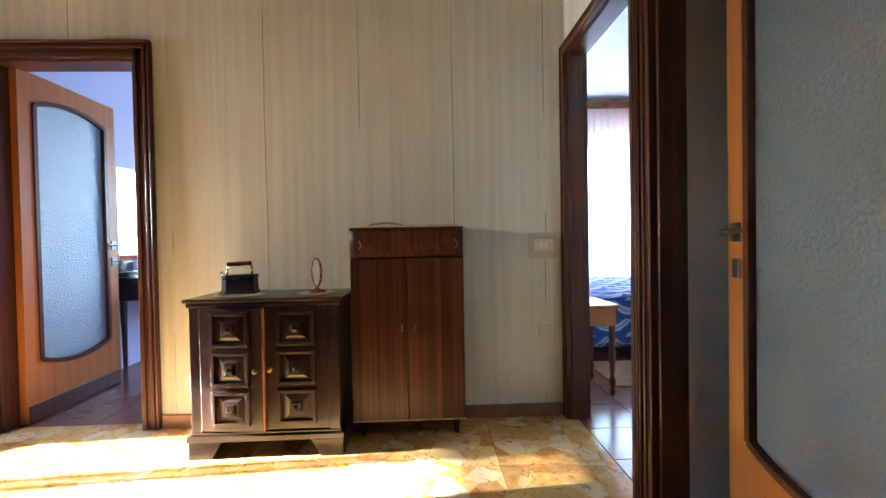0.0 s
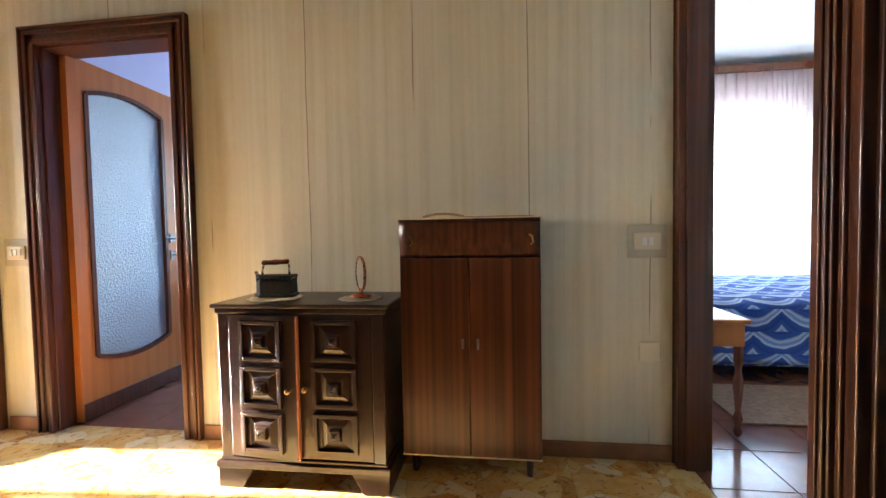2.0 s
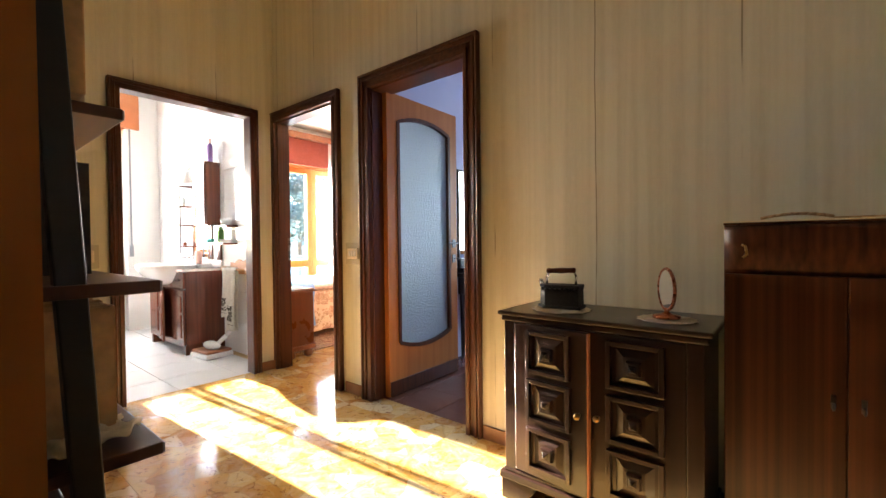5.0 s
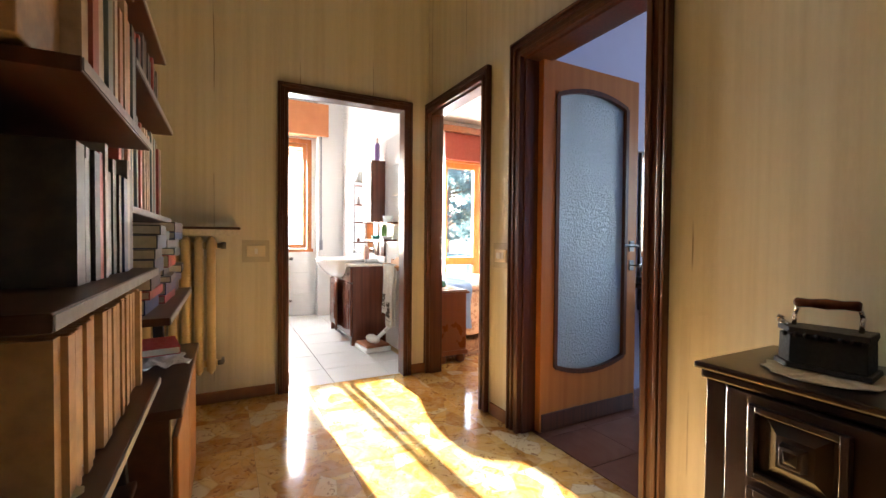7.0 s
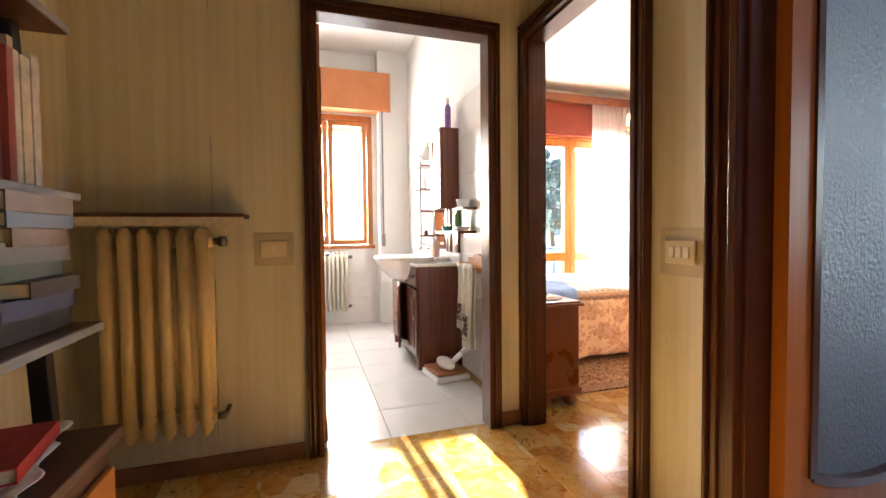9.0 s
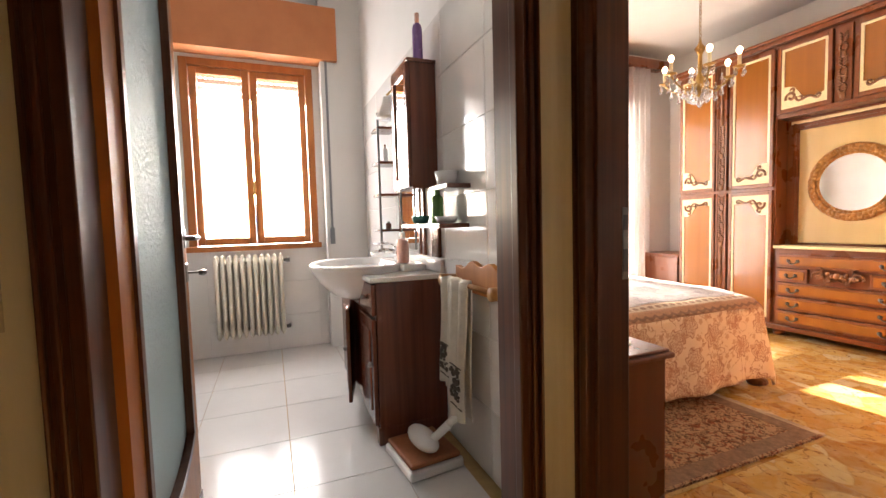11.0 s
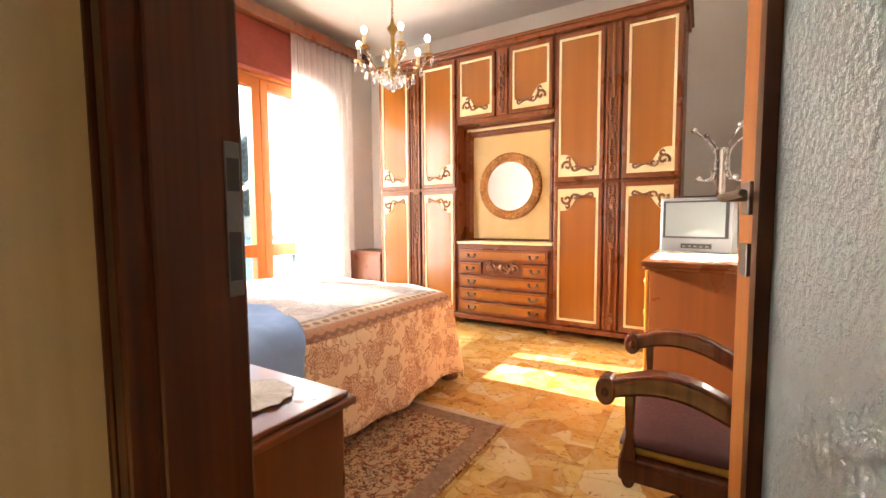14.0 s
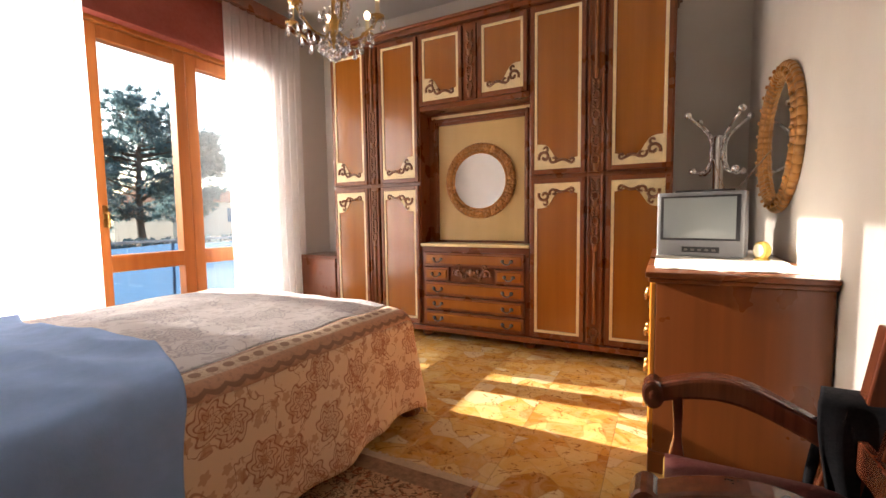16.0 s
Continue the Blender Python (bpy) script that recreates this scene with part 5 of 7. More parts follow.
def armchair():
    c = thing("armchair", -3.31, 4.05, 0, "dark wooden scroll armchair with wine leather seat and yellow piping", "armchair", 0)
    # the chair faces along local -x
    c.scale = (0.68, 0.95, 0.97)
    for s in (-1, 1):
        y = s * 0.26
        bm = bmesh.new()
        pts = []
        for i in range(17):
            u = i / 16
            pts.append((-0.33 + 0.66 * u, 0.60 + 0.045 * math.sin((u * 1.35 - 0.05) * 3.6) - 0.03 * u))
        lo = [(x, z - 0.05 - 0.012 * math.sin(i / 16 * 3.14)) for i, (x, z) in enumerate(pts)]
        for i in range(16):
            add_prism(bm, [pts[i], pts[i + 1], lo[i + 1], lo[i]], y - 0.032, y + 0.032)
        add_tube(bm, (-0.325, y - 0.036, 0.567), (-0.325, y + 0.036, 0.567), 0.040, None, 18)
        add_tube(bm, (-0.325, y - 0.040, 0.567), (-0.325, y + 0.040, 0.567), 0.017, None, 12)
        bmesh.ops.remove_doubles(bm, verts=bm.verts, dist=1e-5)
        obj("armrest", bm, "bathwood", c, 0.01)
        for x in (-0.24, 0.20):
            bm = bmesh.new()
            prof = [(x - 0.02, 0.58), (x + 0.02, 0.58), (x + 0.015, 0.45), (x + 0.03, 0.38), (x - 0.03, 0.38), (x - 0.012, 0.45)]
            add_prism(bm, prof, y - 0.016, y + 0.016)
            obj("arm_support", bm, "bathwood", c, 0.005)
        bm = bmesh.new()
        for i in range(16):
            def arc(k):
                u = k / 16
                return (-0.34 + 0.68 * u, 0.045 + 0.27 * (1 - (2 * u - 1) ** 2))
            (xa, za), (xb, zb) = arc(i), arc(i + 1)
            add_prism(bm, [(xa, za), (xb, zb), (xb, zb - 0.04), (xa, za - 0.04)], y - 0.03, y + 0.03)
        for s2 in (-1, 1):
            add_tube(bm, (s2 * 0.33, y - 0.032, 0.035), (s2 * 0.33, y + 0.032, 0.035), 0.035, None, 14)
        bmesh.ops.remove_doubles(bm, verts=bm.verts, dist=1e-5)
        obj("curved_leg", bm, "bathwood", c, 0.006)
    boxes("seat_frame", "bathwood", c, ((-0.28, -0.27, 0.315), (0.26, 0.27, 0.38)), bevel=0.012)
    boxes("piping", "cushion", c, ((-0.285, -0.24, 0.381), (0.25, 0.24, 0.405)), bevel=0.01)
    bm = bmesh.new()
    add_sheet(bm, lambda u, v: (-0.28 + 0.53 * u, -0.235 + 0.47 * v, 0.405 + 0.035 * (1 - (2 * u - 1) ** 4) * (1 - (2 * v - 1) ** 4)), 14, 14)
    obj("seat", bm, "seat", c, smooth=True, thick=0.01)
    bm = bmesh.new()
    for s in (-1, 1):
        add_prism(bm, [(0.22, 0.38), (0.27, 0.38), (0.36, 0.80), (0.31, 0.80)], s * 0.24 - 0.025, s * 0.24 + 0.025)
    for z, dx in ((0.72, 0.31), (0.47, 0.255)):
        add_box(bm, (dx, -0.22, z), (dx + 0.03, 0.22, z + 0.075))
    for i in range(4):
        yy = -0.14 + 0.093 * i
        add_prism(bm, [(0.268, 0.53), (0.285, 0.53), (0.335, 0.73), (0.318, 0.73)], yy - 0.015, yy + 0.015)
    obj("backrest", bm, "bathwood", c, 0.006)


armchair()


def black_scarf():
    """Black cloth slung over the rear end of an armrest."""
    bm = bmesh.new()

    def fn(u, v):
        q = (v - 0.5) * 2
        a = min(abs(q) / 0.28, 1.0) * math.pi / 2
        y = math.copysign(0.044 * math.sin(a) + 0.008 * math.sin(u * 9 + q * 4) * abs(q), q)
        z = 0.012 * math.cos(a) - max(0.0, abs(q) - 0.28) * 0.42
        return (-0.05 + 0.10 * u + 0.014 * math.sin(q * 5 + u * 3), y, z)

    add_sheet(bm, fn, 14, 40)
    tagged(obj("scarf", bm, "steel_cloth", smooth=True, m=pose(-3.14, 4.297, 0.602), thick=0.006), "black cloth slung over the armrest of the chair", "scarf")


black_scarf()


def chandelier():
    c = thing("chandelier", -5.02, 4.80, 1.86, "brass chandelier with candle bulbs and hanging crystal drops", "chandelier")
    bm = bmesh.new()
    add_lathe(bm, (0, 0, 0), [(0.012, 0.02), (0.03, 0.04), (0.045, 0.07), (0.02, 0.10), (0.03, 0.14), (0.014, 0.18), (0.012, 0.30), (0.035, 0.34), (0.012, 0.37), (0.008, 0.40)], 16)
    obj("stem", bm, "brass", c, smooth=True)
    bm = bmesh.new()
    add_lathe(bm, (0, 0, 1.085), [(0.01, 0), (0.05, 0.02), (0.06, 0.05)], 16)
    obj("ceiling_rose", bm, "brass", c, smooth=True)
    bm = bmesh.new()
    z = 0.40
    k = 0
    while z < 1.09:
        for i in range(8):
            a, b = 6.283 * i / 8, 6.283 * (i + 1) / 8
            q = (lambda t: (0.008 * math.cos(t), 0.0, z + 0.015 * math.sin(t))) if k % 2 else (lambda t: (0.0, 0.008 * math.cos(t), z + 0.015 * math.sin(t)))
            add_tube(bm, q(a), q(b), 0.002, None, 5)
        z += 0.025
        k += 1
    obj("chain", bm, "brass", c)
    for i in range(6):
        a = 6.283 * i / 6 + 0.35
        ca, sa = math.cos(a), math.sin(a)
        bm = bmesh.new()
        pts = [Vector((r * ca, r * sa, z)) for r, z in ((0.02, 0.10), (0.07, 0.06), (0.13, 0.065), (0.19, 0.11), (0.225, 0.15))]
        add_path(bm, pts, 0.006)
        add_lathe(bm, (0.225 * ca, 0.225 * sa, 0.15), [(0.006, 0), (0.034, 0.008), (0.036, 0.014), (0.012, 0.018)], 14)
        obj("arm", bm, "brass", c, smooth=True)
        bm = bmesh.new()
        add_tube(bm, (0.225 * ca, 0.225 * sa, 0.168), (0.225 * ca, 0.225 * sa, 0.235), 0.011)
        obj("candle_tube", bm, "candle", c)
        bm = bmesh.new()
        add_lathe(bm, (0.225 * ca, 0.225 * sa, 0.235), [(0.007, 0), (0.014, 0.014), (0.019, 0.028), (0.014, 0.042), (0.005, 0.05)], 12)
        obj("bulb", bm, "bulb", c, smooth=True)
    bm = bmesh.new()
    rn = random.Random(8)

    def drop(x, y, z, s):
        add_ball(bm, (x, y, z), 0.0065 * s, n=6)
        r = add_lathe(bm, (x, y, z - 0.042 * s), [(0.001, 0), (0.008 * s, 0.006 * s), (0.0115 * s, 0.014 * s), (0.006 * s, 0.028 * s), (0.001, 0.036 * s)], 7)

    for i in range(6):
        a = 6.283 * i / 6 + 0.35
        for k in range(4):
            b = 6.283 * k / 4
            drop(0.225 * math.cos(a) + 0.034 * math.cos(b), 0.225 * math.sin(a) + 0.034 * math.sin(b), 0.145, 1.1)
        for r, z in ((0.07, 0.05), (0.13, 0.055), (0.18, 0.095)):
            drop(r * math.cos(a), r * math.sin(a), z, 1.35)
            drop(r * math.cos(a + 0.5), r * math.sin(a + 0.5), z + 0.02, 1.0)
    for k in range(10):
        b = 6.283 * k / 10
        drop(0.05 * math.cos(b), 0.05 * math.sin(b), 0.03, 1.2)
        drop(0.055 * math.cos(b), 0.055 * math.sin(b), 0.20, 0.9)
    drop(0, 0, 0.015, 1.6)
    tagged(obj("crystal_drops", bm, "crystal", c), "clear crystal drops", kind="stuff")


chandelier()

# ---- hall ----


def carved_chest():
    x0, x1, yf, yb, top = -1.42, -0.66, 2.44, 2.82, 0.775
    c = thing("chest", (x0 + x1) / 2, (yf + yb) / 2, 0, "dark carved wooden chest with raised square panels, one door ajar", "cabinet")
    mi = c.matrix_basis.inverted()

    def part(name, mat, *pairs, bevel=0.004):
        return boxes(name, mat, c, *pairs, bevel=bevel, m=mi)

    part("body", "chest", ((x0 + 0.03, yf + 0.035, 0.10), (x1 - 0.03, yb, top - 0.04)), ((x0 + 0.025, yf + 0.015, 0.10), (x0 + 0.075, yf + 0.04, top - 0.04)), ((x1 - 0.075, yf + 0.015, 0.10), (x1 - 0.025, yf + 0.04, top - 0.04)))
    part("top", "chest", ((x0, yf, top - 0.018), (x1, yb, top)), ((x0 + 0.012, yf + 0.012, top - 0.042), (x1 - 0.012, yb, top - 0.018)), bevel=0.006)
    part("plinth", "chest", ((x0 + 0.005, yf + 0.0, 0.085), (x1 - 0.005, yb, 0.115)), ((x0 + 0.02, yf + 0.012, 0.115), (x1 - 0.02, yb, 0.13)), bevel=0.005)
    for a, b in ((x0 + 0.01, x0 + 0.17), (x1 - 0.17, x1 - 0.01)):
        bm = bmesh.new()
        k = 1 if a < -1.2 else -1
        o, i = (a, b) if k == 1 else (b, a)
        add_prism(bm, [(o, 0), (o + k * 0.11, 0), (o + k * 0.125, 0.03), (o + k * 0.16, 0.086), (o, 0.086)], yf + 0.008, yf + 0.04)
        add_box(bm, (o, yf + 0.04, 0) if k == 1 else (o - 0.03, yf + 0.04, 0), (o + 0.03, yb, 0.086) if k == 1 else (o, yb, 0.086))
        obj("bracket_foot", bm, "chest", c, 0.004, m=mi)
    w = (x1 - x0 - 0.15) / 2
    for k, (hx, sw) in enumerate(((x0 + 0.075, -4.5), (x1 - 0.075, 0.0))):
        s = 1 if k == 0 else -1
        d = boxes("door", "chest", c, ((0, -0.02, 0.135) if s == 1 else (-w, -0.02, 0.135), (w, 0.0, top - 0.045) if s == 1 else (0, 0.0, top - 0.045)), bevel=0.003, m=mi @ pose(hx, yf + 0.033, 0, 0, 0, sw))
        if s == 1:
            boxes("bare_edge", "scalewood", d, ((w, -0.021, 0.137), (w + 0.006, 0.0, top - 0.047)), bevel=0.001)
        for j in range(3):
            z = 0.165 + j * 0.19
            a0, a1 = (0.06, w - 0.06) if s == 1 else (-w + 0.06, -0.06)
            f = 0.016
            bm = bmesh.new()
            for lo, hi in (((a0, -0.036, z), (a0 + f, -0.02, z + 0.165)), ((a1 - f, -0.036, z), (a1, -0.02, z + 0.165)), ((a0 + f, -0.036, z), (a1 - f, -0.02, z + f)), ((a0 + f, -0.036, z + 0.165 - f), (a1 - f, -0.02, z + 0.165))):
                add_box(bm, lo, hi)
            q = bmesh.ops.create_cone(bm, cap_ends=True, segments=4, radius1=0.095, radius2=0.05, depth=0.012, matrix=Matrix.Translation(((a0 + a1) / 2, -0.024, z + 0.0825)) @ Matrix.Rotation(radians(90), 4, "X") @ Matrix.Rotation(radians(45), 4, "Z"))
            r = bmesh.ops.create_cone(bm, cap_ends=True, segments=4, radius1=0.036, radius2=0.03, depth=0.022, matrix=Matrix.Translation(((a0 + a1) / 2, -0.036, z + 0.0825)) @ Matrix.Rotation(radians(90), 4, "X") @ Matrix.Rotation(radians(45), 4, "Z"))
            r = bmesh.ops.create_cone(bm, cap_ends=True, segments=4, radius1=0.020, radius2=0.004, depth=0.016, matrix=Matrix.Translation(((a0 + a1) / 2, -0.054, z + 0.0825)) @ Matrix.Rotation(radians(90), 4, "X") @ Matrix.Rotation(radians(45), 4, "Z"))
            obj("raised_panel", bm, "chest", d, 0.002)
        bm = bmesh.new()
        kx = w - 0.028 if s == 1 else -w + 0.03
        add_tube(bm, (kx, -0.02, 0.43), (kx, -0.035, 0.43), 0.006)
        add_ball(bm, (kx, -0.042, 0.43), 0.012, n=12)
        obj("knob", bm, "brass", d, smooth=True)


carved_chest()


def shoe_cabinet():
    x0, x1, yf, yb, top = -0.655, -0.055, 2.62, 2.83, 1.115
    c = thing("shoe_cabinet", (x0 + x1) / 2, (yf + yb) / 2, 0, "tall narrow striped veneer cabinet with two doors and flap", "cabinet")
    mi = c.matrix_basis.inverted()

    def part(name, mat, *pairs, bevel=0.003):
        return boxes(name, mat, c, *pairs, bevel=bevel, m=mi)

    part("body", "cabinet", ((x0, yf + 0.02, 0.085), (x1, yb, top - 0.012)))
    part("top", "cabinet", ((x0, yf - 0.004, top - 0.012), (x1, yb, top)))
    mx = (x0 + x1) / 2
    part("door", "cabinet", ((x0 + 0.004, yf, 0.09), (mx - 0.0015, yf + 0.018, 0.945)))
    part("door", "cabinet", ((mx + 0.0015, yf, 0.09), (x1 - 0.004, yf + 0.018, 0.945)))
    bm = bmesh.new()
    add_sheet(bm, lambda u, v: (x0 + 0.004 + (x1 - x0 - 0.008) * u, yf - 0.004 + 0.022 * (1 - v) ** 2 * (0 if v > 0.5 else 1) - 0.006 * math.sin(3.14 * v), 0.95 + (top - 0.965) * v - 0.006 * math.sin(3.14 * u) * (1 - v)), 14, 10)
    obj("flap", bm, "cabinet", c, smooth=True, m=mi, thick=0.006)
    for hx in (x0 + 0.05, x1 - 0.05):
        bm = bmesh.new()
        pts = [Vector((hx, yf - 0.004, 1.04)), Vector((hx + 0.012, yf - 0.03, 1.035)), Vector((hx + 0.016, yf - 0.034, 1.01)), Vector((hx + 0.006, yf - 0.03, 1.0))]
        add_path(bm, pts, 0.004)
        obj("hook_pull", bm, "brass", c, m=mi, smooth=True)
    each_box("edge_line", "candle", c, ((x0, yf - 0.006, top - 0.004), (x1, yf - 0.002, top + 0.001)), ((x0, yf + 0.004, 0.083), (x1, yf + 0.014, 0.088)), bevel=0, m=mi)
    for fx in (x0 + 0.05, x1 - 0.05):
        for fy in (yf + 0.04, yb - 0.04):
            bm = bmesh.new()
            add_tube(bm, (fx, fy, 0), (fx, fy, 0.086), 0.014, 0.02)
            obj("foot", bm, "chest", c, m=mi)
    for kx in (mx - 0.03, mx + 0.035):
        bm = bmesh.new()
        add_box(bm, (kx - 0.006, yf - 0.004, 0.56), (kx + 0.006, yf + 0.001, 0.60))
        add_tube(bm, (kx, yf - 0.018, 0.575), (kx, yf, 0.575), 0.004)
        add_ball(bm, (kx, yf - 0.02, 0.57), 0.009, (0.5, 1, 1.3), 8)
        obj("key", bm, "dullmetal", c, m=mi)


shoe_cabinet()


def cane():
    bm = bmesh.new()
    pts = [Vector((-0.56 + 0.02 * i, 2.70, 1.125 + 0.012 * math.sin(i * 3.14 / 9))) for i in range(10)]
    add_path(bm, pts, 0.005)
    add_path(bm, [Vector((-0.38 + 0.03 * i, 2.70 + 0.01 * math.sin(i), 1.1195)) for i in range(11)], 0.0045)
    tagged(obj("straw_braid", bm, "volumes", smooth=True), "thin plaited straw cord lying on the cabinet", "cord")


cane()
doily(-1.21, 2.60, 0.776, 0.115)
doily(-0.82, 2.60, 0.776, 0.095)


def charcoal_iron():
    p = thing("charcoal_iron", -1.22, 2.62, 0.782, "antique black cast iron charcoal iron with wooden grip", "iron", 8)
    bm = bmesh.new()
    base = [(-0.095, 0.0), (-0.06, -0.045), (0.085, -0.05), (0.085, 0.05), (-0.06, 0.045)]
    for z0, z1, k in ((0, 0.012, 1.05), (0.012, 0.078, 0.95), (0.083, 0.096, 0.98)):
        a = [bm.verts.new((x * k, y * k, z0)) for x, y in base]
        b = [bm.verts.new((x * k * 0.98, y * k * 0.98, z1)) for x, y in base]
        bm.faces.new(a[::-1])
        bm.faces.new(b)
        for i in range(5):
            bm.faces.new((a[i], a[(i + 1) % 5], b[(i + 1) % 5], b[i]))
    for i in range(8):
        add_ball(bm, (-0.065 + 0.02 * i, -0.045, 0.08), 0.007, n=6)
        add_ball(bm, (-0.065 + 0.02 * i, 0.045, 0.08), 0.007, n=6)
    obj("body", bm, "iron", p, 0.003)
    bm = bmesh.new()
    add_path(bm, [Vector((0.06, 0, 0.095)), Vector((0.062, 0, 0.13)), Vector((0.055, 0, 0.155))], 0.005)
    add_path(bm, [Vector((-0.06, 0, 0.095)), Vector((-0.058, 0, 0.125)), Vector((-0.05, 0, 0.148))], 0.005)
    add_path(bm, [Vector((-0.07, 0, 0.09)), Vector((-0.088, 0, 0.105)), Vector((-0.085, 0, 0.115))], 0.008)
    obj("bracket", bm, "chrome", p, smooth=True)
    bm = bmesh.new()
    add_lathe(bm, (0, 0, 0), [(0.008, -0.06), (0.012, -0.055), (0.010, -0.03), (0.013, 0.0), (0.010, 0.03), (0.012, 0.055), (0.008, 0.06)], 12, pose(0, 0, 0.153, 0, 88, 0))
    obj("grip", bm, "bathwood", p, smooth=True)


charcoal_iron()


def table_mirror():
    p = thing("table_mirror", -0.82, 2.60, 0.784, "small round tilting table mirror with copper frame", "mirror", -55)
    bm = bmesh.new()
    add_lathe(bm, (0, 0, 0), [(0.045, 0), (0.045, 0.008), (0.02, 0.014), (0.008, 0.02), (0.008, 0.035)], 20)
    n = 28
    for i in range(n):
        a, b = 6.283 * i / n, 6.283 * (i + 1) / n
        add_tube(bm, (0.062 * math.cos(a), 0, 0.10 + 0.072 * math.sin(a)), (0.062 * math.cos(b), 0, 0.10 + 0.072 * math.sin(b)), 0.006, None, 6)
    obj("frame", bm, "copper", p, smooth=True)
    bm = bmesh.new()
    c = [bm.verts.new((0.06 * math.cos(6.283 * i / n), -0.003, 0.10 + 0.07 * math.sin(6.283 * i / n))) for i in range(n)]
    d = [bm.verts.new((v.co.x, 0.003, v.co.z)) for v in c]
    bm.faces.new(c)
    bm.faces.new(d[::-1])
    for i in range(n):
        bm.faces.new((c[i], c[(i + 1) % n], d[(i + 1) % n], d[i]))
    obj("mirror_glass", bm, "mirror", p)


table_mirror()


def light_switch(x, y, z, rz, keys, plate=True):
    """A wall plate with rocker keys; it faces local -y."""
    s = thing("light_switch", x, y, z, "ivory plastic light switch with rockers on clear plate", "light switch", rz, "light switches in the hall")
    if plate:
        boxes("back_plate", "plasticbox", s, ((-0.085, -0.004, -0.075), (0.085, 0.0, 0.075)), bevel=0.003)
    boxes("cover", "switch", s, ((-0.058, -0.014, -0.038), (0.058, -0.004, 0.038)), bevel=0.004)
    for i in range(keys):
        xx = (i - (keys - 1) / 2) * 0.028
        boxes("rocker", "ceramic", s, ((xx - 0.010, -0.019, -0.018), (xx + 0.010, -0.014, 0.018)), bevel=0.002)


light_switch(0.43, 2.84, 1.0, 0, 2)
light_switch(-2.84, 2.84, 0.985, 0, 3)
light_switch(-3.88, 1.56, 0.99, 90, 1)
tagged(boxes("socket_cover", "switch", None, ((0.395, 2.832, 0.455), (0.485, 2.84, 0.545)), bevel=0.004), "round-edged yellowed socket cover on the wallpaper", "socket cover")


def radiator(name, x, y0, y1, z0, z1, cols, mat, label, face=1):
    """Column radiator along y in front of a wall; face: +1 looks to +x."""
    r = thing(name, x, (y0 + y1) / 2, 0, label, "radiator")
    step = (y1 - y0) / cols
    d = 0.13
    for i in range(cols):
        y = -(y1 - y0) / 2 + step * (i + 0.5)
        bm = bmesh.new()
        for xx in (-d / 2 + 0.02, d / 2 - 0.02):
            bmesh.ops.create_cone(bm, cap_ends=True, segments=12, radius1=0.0165, radius2=0.0165, depth=z1 - z0 - 0.05, matrix=Matrix.Translation((xx, y, (z0 + z1) / 2)) @ Matrix.Diagonal((1.5, step * 22, 1, 1)))
            add_ball(bm, (xx, y, z1 - 0.03), 0.022, (1.1, step * 15, 1.3), 10)
            add_ball(bm, (xx, y, z0 + 0.03), 0.022, (1.1, step * 11, 1.3), 10)
        for z in (z0 + 0.06, z1 - 0.06):
            add_tube(bm, (0, y - step / 2, z), (0, y + step / 2, z), 0.022, None, 12)
            add_box(bm, (-d / 2 + 0.02, y - step * 0.3, z - 0.025), (d / 2 - 0.02, y + step * 0.3, z + 0.025))
        obj("column", bm, mat, r, smooth=True)
    bm = bmesh.new()
    hy = (y1 - y0) / 2
    for z in (z0 + 0.06, z1 - 0.06):
        add_tube(bm, (0, hy, z), (0, hy + 0.035, z), 0.016, None, 12)
        add_tube(bm, (0, hy + 0.03, z), (-face * 0.10, hy + 0.03, z), 0.010, None, 10)
    add_tube(bm, (0, hy + 0.02, z1 - 0.06), (0, hy + 0.05, z1 - 0.06), 0.022, None, 12)
    obj("valve", bm, "dullmetal", r, smooth=True)
    return r


radiator("radiator", -3.775, 0.93, 1.33, 0.23, 1.09, 6, "radiator", "ivory cast iron radiator, warm light in its colour, below wooden shelf")
radiator("radiator", -6.86, 1.61, 2.15, 0.16, 0.86, 11, "radiator2", "cream column radiator under the bathroom window")


def radiator_shelf():
    s = thing("radiator_shelf", -3.88, 1.15, 1.115, "thin brown shelf over the radiator with lace edging", "shelf")
    boxes("board", "shelf", s, ((0.0, -0.33, 0.012), (0.185, 0.31, 0.03)), bevel=0.004)
    bm = bmesh.new()
    for i in range(64):
        u, v = i / 64, (i + 1) / 64
        f = lambda t: 0.028 + 0.012 * abs(math.sin(t * 26))
        add_prism(bm, [(-0.33 + 0.64 * u, 0.014), (-0.33 + 0.64 * v, 0.014), (-0.33 + 0.64 * v, 0.014 - f(v)), (-0.33 + 0.64 * u, 0.014 - f(u))], -0.188, -0.186, Matrix.Rotation(radians(90), 4, "Z"))
    obj("lace_edging", bm, "lace", s)


radiator_shelf()


